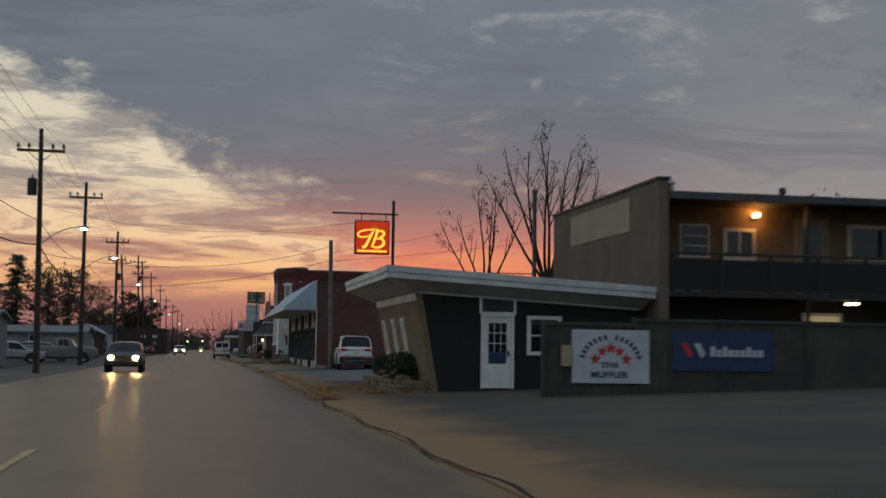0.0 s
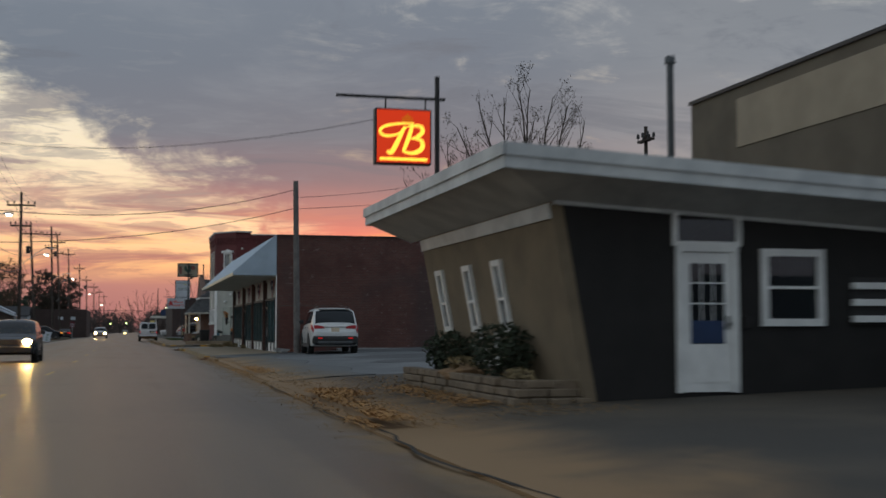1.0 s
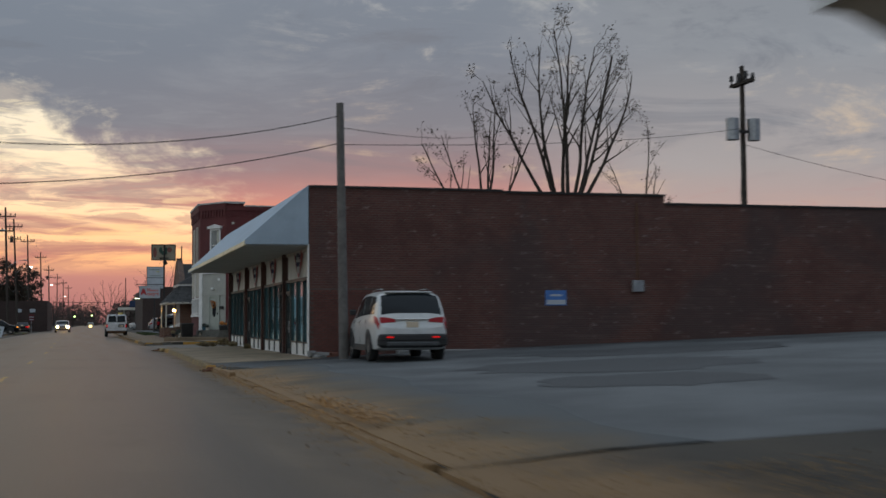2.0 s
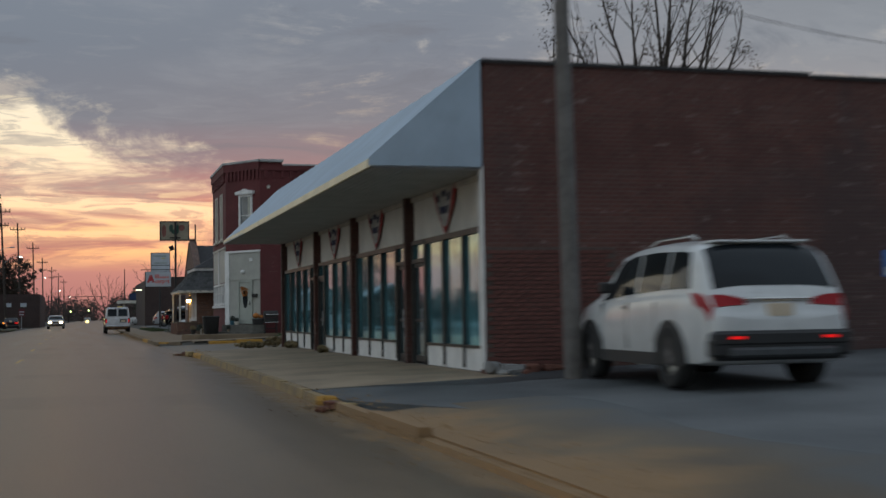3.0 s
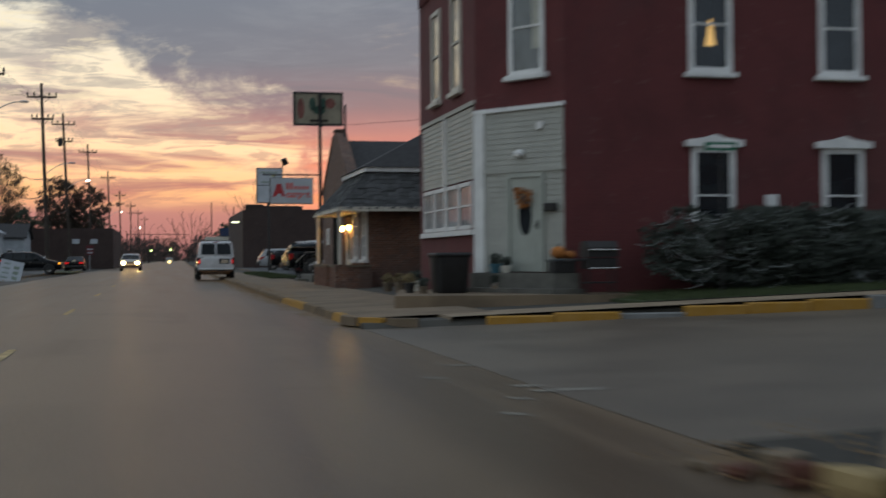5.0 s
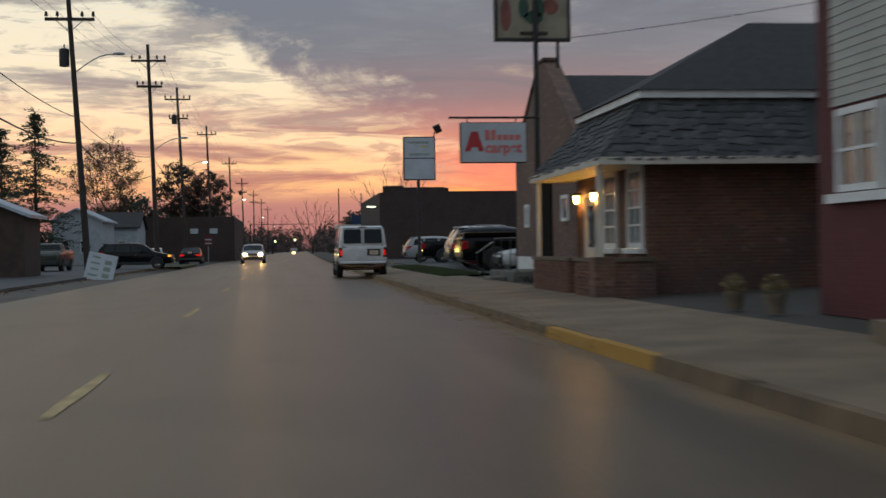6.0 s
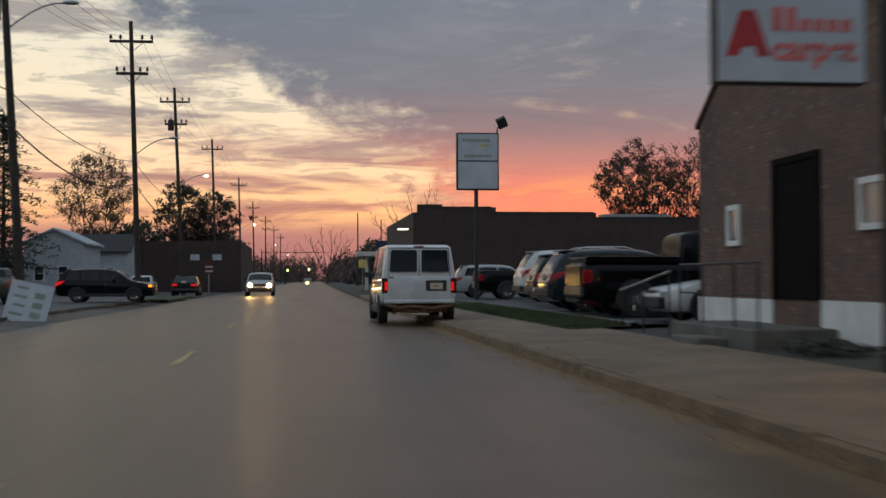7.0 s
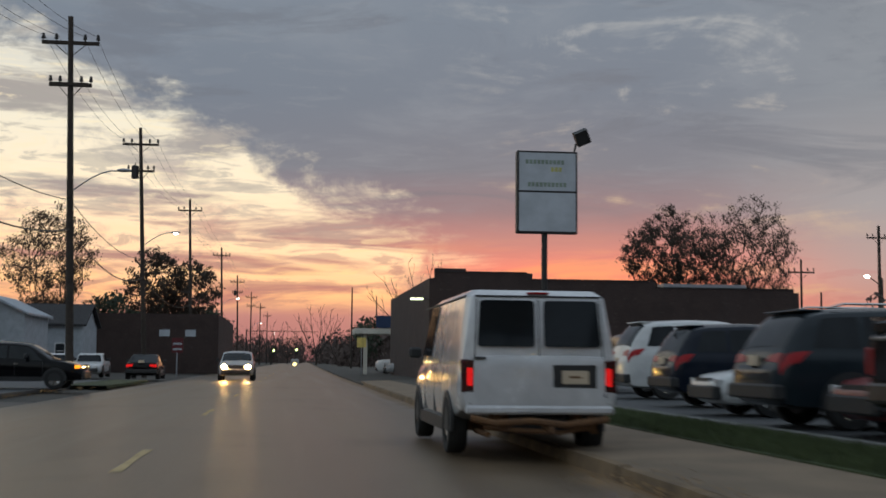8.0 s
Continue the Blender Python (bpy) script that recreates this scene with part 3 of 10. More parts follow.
slab("apron", -60, 43.5, lambda y: kx(y) + 0.04, 5.2, LOT_NEAR, "dusty tan asphalt apron beside the road", "pavement", 0.0, height=lambda x: gz(x) - 0.115 * max(0.0, 1 - (x - 1.9) / 2.6), steps=30)
slab("car_park", -60, 43.5, 5.2, 60, LOT_NEAR, "wide grey asphalt forecourt with cracks and stains", "car park", 0.0, steps=12)
slab("car_park", 43.5, 71.2, lambda y: kx(y) + 0.16 if y > 66 else 4.4, 60, LOT, "bluish worn asphalt car park beside the brick shop", "car park", 0.004, steps=8)
slab("apron", 43.5, 66.0, lambda y: kx(y) + 0.16, lambda y: 5.3 + 0.3 * math.sin(y * 0.8), APRON, "dusty tan asphalt apron beside the road", "pavement", 0.016, height=lambda x: gz(x) - 0.08 * max(0.0, 1 - (x - 2.9) / 1.4), steps=20)
slab("pavement", 70.2, 92.0, lambda y: kx(y) + 0.16, 6.5, CONCRETE, "dusty tan concrete pavement before the shopfront", "pavement", 0.012, steps=6)


def ramp_cols(y):
    a = kx(y) + 0.16 + 0.66 * max(0.0, y - 92.5)
    return [a, a] + [a + (6.5 - a) * k / 5 for k in range(1, 5)] + [6.5, 6.5]


bm = sheet(bmesh.new(), [92.0, 92.5, 93.2, 94.0, 94.8, 95.6, 95.62], ramp_cols, lambda i, x, y: gz(x) + 0.012 - 0.022 * (y - 92.0) - (0.14 if i in (0, 7) or y > 95.61 else 0.0))
tagged(part("pavement", bm, CONCRETE), "tan concrete ramp where the pavement meets the side street", "pavement", kind="structure")
slab("pavement", 108.6, 147.5, lambda y: kx(y) + 0.16, 5.6, CONC_BROWN, "tan concrete pavement along the houses", "pavement", 0.010, steps=8)
slab("pavement", 147.5, 205, lambda y: kx(y) + 0.16, 5.0, CONC_BROWN, "tan concrete pavement beside a grass strip", "pavement", 0.010, steps=8)
slab("road", 94.2, 107.6, lambda y: kx(y) + 0.05, 60, SIDEST, "side street of worn grey asphalt joining the main road", "road", 0.0, height=lambda x: -0.025 + 0.022 * (min(x, 25) - 3), steps=4)
slab("lawn", 109.0, 112.3, 8.6, 30, GRASS_SOIL, "short grass between side street and red house", "lawn", 0.0, height=lambda x: gz(x) + 0.025, steps=4)
slab("lawn", 146.8, 168.0, 4.9, 6.2, GRASS_SOIL, "green grass strip between pavement and car park", "lawn", 0.03, steps=8)
slab("car_park", 146.8, 205, 6.3, 60, LOT_DARK, "dark grey asphalt car park full of parked cars", "car park", 0.0, height=lambda x: 0.27, steps=8)
slab("lot_kerb", 146.8, 168, 6.16, 6.32, CONC_GREY, "low concrete kerb between grass and car park", "kerb", 0.0, height=lambda x: 0.31, steps=8)
slab("verge", 30, 175, lambda y: kx(y) - 14.5, lambda y: kx(y) - 10.31, VERGE, "worn asphalt and gravel shoulder along the far side", "verge", 0.0, height=lambda x: -0.034 + 0.012 * (-7.0 - x), steps=12)
slab("car_park", 140, 205, -30, lambda y: kx(y) - 12.0, LOT_DARK, "dark asphalt yard across the street", "car park", 0.02, height=lambda x: 0.09, steps=6)
slab("lawn", 190, 204, lambda y: kx(y) - 12.5, lambda y: kx(y) - 10.6, GRASS_SOIL, "strip of rough grass beside the street", "lawn", 0.03, height=lambda x: 0.10, steps=4)
# darker patches in the asphalt
rng = random.Random(4)
for cx, cy, rx, ry, nm in ((9.0, 52.6, 2.0, 1.9, "asphalt_patch"), (10.5, 58, 3.2, 3.0, "asphalt_patch"), (14.5, 64, 4.2, 2.4, "asphalt_patch"), (6.6, 70.0, 2.2, 1.1, "asphalt_patch")):
    bm = bmesh.new()
    ring = [bm.verts.new((cx + rx * (0.8 + 0.35 * rng.random()) * math.cos(a), cy + ry * (0.8 + 0.35 * rng.random()) * math.sin(a), 0)) for a in (2 * math.pi * i / 22 for i in range(22))]
    for v in ring:
        v.co.z = gz(v.co.x) + 0.010
    bm.faces.new(ring)
    tagged(part(nm, bm, LOT_DARK), "dark repaired patch in the car park asphalt", "patch", kind="structure")

# kerb stones, painted yellow near the corners
kerb = thing("kerb", (3.0, 44, 0), "broken concrete kerb with worn yellow paint by the corners", "kerb", kind="structure")
y = 44.0
while y < 200:
    ln = 2.4
    if not 93.0 < y + ln / 2 < 108.5:
        drop = 0.095 if y < 62 else (0.03 if 64 < y < 69 else 0.0)
        jit = rng.uniform(-0.012, 0.012)
        xa, xb = kx(y + 0.02), kx(y + ln - 0.02)
        bm = bmesh.new()
        zt = 0.115 - drop + jit
        hexa(bm, [(xa, y + 0.02, -0.06), (xa + 0.17, y + 0.02, -0.06), (xb + 0.17, y + ln - 0.02, -0.06), (xb, y + ln - 0.02, -0.06),
                  (xa + 0.03, y + 0.02, zt), (xa + 0.17, y + 0.02, zt), (xb + 0.17, y + ln - 0.02, zt), (xb + 0.03, y + ln - 0.02, zt)])
        paint = 88 < y < 92 or 49 < y < 51 or 108 < y < 110.5 or 114.5 < y < 118.5
        part("kerb_stone", bm, YELLOW if paint else (KERB_WORN if 67 < y < 88 else APRON if y < 66 else CONCRETE if y < 108 else KERB_DIRT), kerb)
    y += ln
# crumbled end of the kerb at the corner
rub = thing("broken_kerb", (2.95, 92.7, 0.0), "crumbled kerb end of broken brick and pale concrete", "rubble")
for cx, cy, cz, lx, ly, lz, tw, mt in ((3.13, 92.40, 0.06, 0.22, 0.36, 0.15, 8, OLD_PAINT), (3.02, 92.82, 0.05, 0.20, 0.18, 0.13, -14, RED_RUBBLE), (2.84, 93.12, 0.02, 0.18, 0.13, 0.07, 25, RED_RUBBLE), (2.74, 93.42, 0.01, 0.11, 0.09, 0.05, 50, CONCRETE), (3.12, 93.2, 0.04, 0.22, 0.18, 0.12, 35, CONCRETE)):
    bm = bmesh.new()
    made = bmesh.ops.create_icosphere(bm, subdivisions=2, radius=1.0)["verts"]
    for v in made:
        w = Vector((math.copysign(abs(v.co.x) ** 0.25, v.co.x) * lx / 2, math.copysign(abs(v.co.y) ** 0.25, v.co.y) * ly / 2, math.copysign(abs(v.co.z) ** 0.25, v.co.z) * lz / 2))
        w *= 1 + 0.35 * noise.noise(w * 11 + Vector((cx * 7, cy, 0)))
        c, q = math.cos(radians(tw)), math.sin(radians(tw))
        v.co = Vector((cx + c * w.x - q * w.y, cy + q * w.x + c * w.y, cz + w.z))
    part("fragment", bm, mt, rub)
# broken start of the raised kerb before the shop
rub = thing("broken_kerb", (2.9, 67.8, 0.0), "broken kerb start of orange brick and yellow concrete", "rubble")
for cx, cy, cz, lx, ly, lz, tw, mt in ((3.02, 68.3, 0.07, 0.22, 0.42, 0.14, 5, YELLOW), (2.96, 67.8, 0.05, 0.20, 0.30, 0.11, -10, RED_RUBBLE), (2.80, 67.5, 0.02, 0.16, 0.14, 0.07, 30, RED_RUBBLE), (3.12, 67.4, 0.05, 0.18, 0.26, 0.10, 15, OLD_PAINT), (2.72, 68.1, 0.01, 0.10, 0.10, 0.05, 50, CONCRETE)):
    bm = bmesh.new()
    for v in bmesh.ops.create_icosphere(bm, subdivisions=2, radius=1.0)["verts"]:
        w = Vector((math.copysign(abs(v.co.x) ** 0.3, v.co.x) * lx / 2, math.copysign(abs(v.co.y) ** 0.3, v.co.y) * ly / 2, math.copysign(abs(v.co.z) ** 0.3, v.co.z) * lz / 2))
        w *= 1 + 0.4 * noise.noise(w * 10 + Vector((cx * 7, cy, 0)))
        c, q = math.cos(radians(tw)), math.sin(radians(tw))
        v.co = Vector((cx + c * w.x - q * w.y, cy + q * w.x + c * w.y, cz + w.z))
    part("fragment", bm, mt, rub)
# loose stones at the foot of the brick corner
foot = thing("broken_footing", (6.5, 70.9, 0.2), "crumbled pale mortar and brick at the foot of the wall", "rubble")
for cx, cy, cz, lx, ly, lz, tw, mt in ((6.34, 71.03, 0.33, 0.24, 0.18, 0.20, 12, CONC_GREY), (6.62, 70.92, 0.30, 0.42, 0.26, 0.18, -8, CONC_GREY), (6.98, 71.0, 0.30, 0.30, 0.24, 0.16, 20, RED_RUBBLE), (6.45, 70.72, 0.26, 0.22, 0.18, 0.10, 40, CONC_GREY), (7.4, 71.02, 0.30, 0.36, 0.2, 0.14, 4, RED_RUBBLE), (6.8, 70.68, 0.26, 0.16, 0.12, 0.08, 60, RED_RUBBLE)):
    bm = bmesh.new()
    for v in bmesh.ops.create_icosphere(bm, subdivisions=2, radius=1.0)["verts"]:
        w = Vector((math.copysign(abs(v.co.x) ** 0.4, v.co.x) * lx / 2, math.copysign(abs(v.co.y) ** 0.4, v.co.y) * ly / 2, math.copysign(abs(v.co.z) ** 0.4, v.co.z) * lz / 2))
        w *= 1 + 0.45 * noise.noise(w * 9 + Vector((cx * 7, cy, 0)))
        c, q = math.cos(radians(tw)), math.sin(radians(tw))
        v.co = Vector((cx + c * w.x - q * w.y, cy + q * w.x + c * w.y, cz + w.z))
    part("fragment", bm, mt, foot)
# kerbs of the side street
side = thing("kerb", (9, 107.5, 0), "yellow and grey kerb along the side street", "kerb", kind="structure")
for i in range(9):
    x0 = 5.2 + i * 1.2 if i < 6 else 12.4 + (i - 6) * 2.4
    x1 = x0 + (1.19 if i < 6 else 2.38)
    zt = gz((x0 + x1) / 2) - 0.03
    bm = B(x0 + 0.01, x1, 107.5, 107.68, -0.1, zt - (0.07 if i == 2 else 0.0), 0.02)
    part("kerb_stone", bm, YELLOW if i in (0, 1, 3, 4, 5) else CONC_GREY, side)
slab("pavement", 107.68, 109.1, 4.6, 30, CONCRETE, "tan concrete path along the side street", "pavement", 0.006, steps=2)
for k in range(4):
    a = radians(20 + 22 * k)
    p, q = Vector((4.55 - 1.5 * math.sin(a), 109.0 - 1.45 * math.cos(a), 0)), Vector((4.55 - 1.5 * math.sin(a + 0.36), 109.0 - 1.45 * math.cos(a + 0.36), 0))
    d = (q - p).normalized()
    nrm = Vector((d.y, -d.x, 0)) * 0.16
    bm = prism(bmesh.new(), [p, q, q - nrm, p - nrm], (0, 0, 0.15))
    part("kerb_stone", bm, YELLOW if k == 1 else CONC_BROWN, side)

# lane dashes
for i in range(26):
    y0 = 22.3 + 12.98 * (i - 3)
    off = kx(y0) - 5.10
    bm = bmesh.new()
    n0 = 8
    va = [[bm.verts.new((off + s * 0.055 + (kx(y0 + 3.1 * k / n0) - kx(y0)) + 0.012 * math.sin(7 * k + i + s), y0 + 3.1 * k / n0, 0.066)) for s in (-1, 1)] for k in range(n0 + 1)]
    for p, q in zip(va, va[1:]):
        bm.faces.new((p[0], p[1], q[1], q[0]))
    tagged(part("lane_dash", bm, LINE), "worn pale yellow centre line dash on asphalt", "road marking", "centre line dashes", "structure")
CRACK = material("dark_crack_earth", (0.022, 0.017, 0.012), 0.95, vary=0.4, scale=4, bump=0.4)
# crack along the edge of the carriageway
bm = bmesh.new()
pts = [(kx(y) + 0.05 + 0.10 * math.sin(y * 0.9) + rng.uniform(-0.05, 0.05), y, 0.012) for y in np.arange(2, 46, 0.7)]
for (p, q) in zip(pts, pts[1:]):
    w0, w1 = rng.uniform(0.010, 0.035), rng.uniform(0.010, 0.035)
    bm.faces.new([bm.verts.new(c) for c in ((p[0] - w0, p[1], p[2]), (p[0] + w0, p[1], p[2]), (q[0] + w1, q[1], q[2]), (q[0] - w1, q[1], q[2]))])
tagged(part("edge_crack", bm, CRACK), "earth-filled crack along the edge of the road", "crack", kind="structure")


def road_z(x, y):
    """Height of the cambered road at a place."""
    d = kx(y) - x
    zs = ((-0.05, 0.0), (2.5, 0.05), (5.1, 0.09), (7.8, 0.05), (10.33, 0.0))
    for (a, p), (b, q) in zip(zs, zs[1:]):
        if d <= b:
            return p + (q - p) * (d - a) / (b - a) - 0.03
    return -0.03


# worn remains of white paint at the mouth of the side street
WORN_LINE = material("worn_white_line", (0.24, 0.22, 0.185), 0.75, vary=0.5, scale=8, bump=0.2)
bm = bmesh.new()
for cx, cy, ln, w in ((3.35, 97.6, 0.75, 0.06), (3.1, 98.1, 0.35, 0.05), (2.42, 98.95, 0.30, 0.05), (2.4, 96.05, 0.28, 0.05), (2.75, 97.1, 0.22, 0.05), (3.0, 100.4, 0.5, 0.05)):
    ring = []
    for i in range(12):
        a = 2 * math.pi * i / 12
        x, y = cx + ln / 2 * math.cos(a) * rng.uniform(0.75, 1.1), cy + w * 1.6 * math.sin(a) * rng.uniform(0.6, 1.2) - 0.25 * ln * math.cos(a) * 0.3
        ring.append(bm.verts.new((x, y, max(road_z(x, y), -0.025 + 0.022 * (x - 3) if x > kx(y) else -1) + 0.006)))
    bm.faces.new(ring)
tagged(part("worn_paint", bm, WORN_LINE), "worn remains of white road paint at the corner", "road marking", kind="stuff")


# ---- openings ----
def window(parent, pl, a, b, w, h, frame_mat, glass, rows=1, cols=1, fw=0.07, depth=0.06, name="window", sill=False, hood=False, label="", curtain=None, split=None):
    """A window on a wall: a frame with bars, and each pane a part."""
    iw, ih = w - 2 * fw, h - 2 * fw
    bar = 0.035
    bm = bmesh.new()
    loops = []
    for c in (-0.02, depth):
        for m0 in (0.0, fw):
            loops.append([bm.verts.new(pl.at(a + x, b + z, c)) for x, z in ((m0, m0), (w - m0, m0), (w - m0, h - m0), (m0, h - m0))])
    for p, q in ((0, 1), (1, 3), (3, 2), (2, 0)):
        for i in range(4):
            j = (i + 1) % 4
            bm.faces.new((loops[p][i], loops[p][j], loops[q][j], loops[q][i]))
    f = part(name, bm, frame_mat, parent, label)
    for i in range(1, cols):
        m0 = a + fw + iw * i / cols
        part("glazing_bar", pl.B(m0 - bar / 2, m0 + bar / 2, b + fw, b + h - fw, 0.0, depth * 0.8), frame_mat, f)
    cuts = split or [i / rows for i in range(1, rows)]
    for s in cuts:
        m0 = b + fw + ih * s
        part("glazing_bar", pl.B(a + fw, a + w - fw, m0 - bar * 0.6, m0 + bar * 0.6, 0.0, depth * 0.85), frame_mat, f)
    if sill:
        part("sill", pl.B(a - 0.1, a + w + 0.1, b - 0.11, b, -0.02, depth + 0.09, bev=0.012), frame_mat, f)
    if hood:
        top = b + h
        prof = [(-0.16, 0.0), (w + 0.16, 0.0), (w + 0.16, 0.14), (w * 0.72, 0.20), (w / 2, 0.27), (w * 0.28, 0.20), (-0.16, 0.14)]
        part("lintel", prism(bmesh.new(), [pl.at(a + x, top + z, -0.02) for x, z in prof], pl.n * (depth + 0.12)), frame_mat, f)
    lv = [0.0, *cuts, 1.0]
    for i in range(cols):
        for j in range(len(lv) - 1):
            x0, x1 = a + fw + iw * i / cols, a + fw + iw * (i + 1) / cols
            z0, z1 = b + fw + ih * lv[j], b + fw + ih * lv[j + 1]
            part("pane", pl.B(x0, x1, z0, z1, -0.015, 0.012), glass if not (curtain and j == len(lv) - 2) else curtain, f)
    return f


def door_leaf(parent, pl, a, b, w, h, mt, glass=None, lights=None, frame_mat=None, name="door", knob=True, label="", light=(0.16, 0.85, 0.18)):
    """A door leaf with raised panels, a glazed upper part and a knob."""
    fm = frame_mat or mt
    bm = bmesh.new()
    for q in ((-0.09, 0.0, 0, h + 0.09), (w, w + 0.09, 0, h + 0.09), (0, w, h, h + 0.09)):
        pl.box(bm, a + q[0], a + q[1], b + q[2], b + q[3], -0.02, 0.07)
    part("door_frame", bm, fm, parent)
    bm = bmesh.new()
    pl.box(bm, a + 0.01, a + w - 0.01, b + 0.01, b + h - 0.01, -0.01, 0.03)
    pl.box(bm, a + 0.13, a + w - 0.13, b + 0.15, b + 0.62, 0.03, 0.042)
    d = part(name, bm, mt, parent, label)
    if glass:
        r, c = lights or (1, 1)
        g0, g1, h0, h1 = a + light[0], a + w - light[0], b + light[1], b + h - light[2]
        for i in range(c):
            for j in range(r):
                part("pane", pl.B(g0 + (g1 - g0) * i / c + 0.012, g0 + (g1 - g0) * (i + 1) / c - 0.012, h0 + (h1 - h0) * j / r + 0.012, h0 + (h1 - h0) * (j + 1) / r - 0.012, 0.02, 0.036), glass, d)
    if knob:
        bm = bmesh.new()
        pl.box(bm, a + w - 0.10, a + w - 0.06, b + 0.92, b + 1.12, 0.03, 0.05)
        tube(bm, pl.at(a + w - 0.08, b + 1.0, 0.04), pl.at(a + w - 0.08, b + 1.0, 0.10), 0.028, 0.033, 8)
        part("door_handle", bm, DARK, d)
    return d


# ---- the bar with leaning walls ----
bar = thing("bar_building", (5.8, 31.2, 0.1), "low bar with leaning tan and black walls, white roof edge", "building")
S = Plane((0, 31.2, 0), (1, 0, 0), (0, -1, 0))


def bar_top(x):
    return 3.04 - 0.055 * (x - 5.42)


part("wall_south", prism(bmesh.new(), [(5.84, 31.2, 0.0), (12.1, 31.2, 0.0), (12.1, 31.2, bar_top(12.1)), (5.27, 31.2, bar_top(5.27))], (0, 0.2, 0)), BLACKWALL, bar, "black-painted panelled wall")
part("wall_street", prism(bmesh.new(), [(5.80, 31.19, 0.0), (5.98, 31.19, 0.0), (5.43, 31.19, 3.05), (5.24, 31.19, 3.05)], (0, 7.8, 0)), TAN, bar, "tan stucco wall leaning out over the planter")
part("wall_north", prism(bmesh.new(), [(5.98, 38.8, 0.0), (12.1, 38.8, 0.0), (12.1, 38.8, 2.75), (5.45, 38.8, 2.9)], (0, 0.19, 0)), TAN, bar)
part("wall_back", B(11.9, 12.1, 31.4, 38.8, 0.0, 2.6), TAN_DARK, bar)


def rt(x):
    return 3.73 - 0.055 * (x - 4.32)


bm = bmesh.new()
hexa(bm, [(4.36, 30.32, rt(4.36) - 0.10), (12.15, 30.32, rt(12.15) - 0.10), (12.15, 40.05, rt(12.15) - 0.10), (4.36, 40.05, rt(4.36) - 0.10),
          (4.36, 30.32, rt(4.36) - 0.02), (12.15, 30.32, rt(12.15) - 0.02), (12.15, 40.05, rt(12.15) - 0.02), (4.36, 40.05, rt(4.36) - 0.02)])
part("roof", bm, ROOFDARK, bar)
for y0, y1, z0, z1, g in ((30.28, 30.35, 0.33, 0.0, 0), (30.245, 30.275, 0.16, -0.015, 0), (40.02, 40.09, 0.33, 0.0, 0)):
    bm = bmesh.new()
    hexa(bm, [(4.30, y0, rt(4.3) - z0), (12.18, y0, rt(12.18) - z0), (12.18, y1, rt(12.18) - z0), (4.30, y1, rt(4.3) - z0),
              (4.30, y0, rt(4.3) - z1), (12.18, y0, rt(12.18) - z1), (12.18, y1, rt(12.18) - z1), (4.30, y1, rt(4.3) - z1)])
    part("fascia_board", bm, WORNWHITE, bar)
bm = bmesh.new()
box(bm, 4.29, 4.36, 30.35, 40.02, rt(4.3) - 0.33, rt(4.3))
part("fascia_board", bm, WORNWHITE, bar, "white two-step fascia with stains")
part("fascia_board", B(4.255, 4.285, 30.25, 40.08, rt(4.3) - 0.16, rt(4.3) + 0.015), WORNWHITE, bar)
bm = bmesh.new()
f = [bm.verts.new(p) for p in ((4.36, 30.35, rt(4.36) - 0.31), (12.1, 30.35, rt(12.1) - 0.31), (12.1, 31.22, bar_top(12.1)), (5.27, 31.22, bar_top(5.27)), (4.36, 40.02, rt(4.36) - 0.31), (5.27, 40.02, bar_top(5.27)))]
bm.faces.new((f[0], f[1], f[2], f[3]))
bm.faces.new((f[0], f[3], f[5], f[4]))
part("soffit", bm, WORNWHITE, bar, "white sloping soffit")
bm = bmesh.new()
hexa(bm, [(5.30, 31.165, bar_top(5.30) - 0.03), (12.0, 31.165, bar_top(12) - 0.03), (12.0, 31.2, bar_top(12) - 0.03), (5.30, 31.2, bar_top(5.30) - 0.03),
          (5.30, 31.155, bar_top(5.30) + 0.03), (12.0, 31.155, bar_top(12) + 0.03), (12.0, 31.2, bar_top(12) + 0.03), (5.30, 31.2, bar_top(5.30) + 0.03)])
part("trim", bm, WORNWHITE, bar)
door_leaf(bar, S, 7.27, 0.31, 0.80, 2.06, WHITE, DARKGLASS, (4, 3), WHITE, label="white half-glazed entrance door", light=(0.12, 0.70, 0.16))
part("notice", S.B(7.41, 7.93, 1.03, 1.36, 0.036, 0.042), SIGNBLUE, bar, "blue notice in the door glass")
bm = bmesh.new()
S.box(bm, 7.13, 7.20, 2.45, 2.93, 0.0, 0.06)
S.box(bm, 8.15, 8.22, 2.45, 2.90, 0.0, 0.06)
S.box(bm, 7.20, 8.15, 2.46, 2.52, 0.0, 0.05)
part("transom_frame", bm, WHITE, bar)
part("pane", S.B(7.20, 8.15, 2.52, 2.84, 0.0, 0.02), DARKGLASS, bar)
window(bar, S, 8.55, 1.28, 1.04, 1.15, WHITE, DARKGLASS, rows=2, fw=0.11, label="white sash window")
lou = part("louvre_frame", S.B(10.05, 10.85, 1.30, 2.02, 0.0, 0.03), DARK, bar)
for k in range(3):
    part("slat", S.B(10.05, 10.85, 1.34 + 0.25 * k, 1.44 + 0.25 * k, 0.03, 0.10), WHITE, lou)
part("letter_box", S.B(8.26, 8.34, 1.25, 1.42, 0.0, 0.08, bev=0.01), DARK, bar)
lean = Vector((-0.184, 0, 1)).normalized()
ST = Plane((5.80, 39.0, 0.0), (0, -1, 0), (-1, 0, -0.184), up=lean)
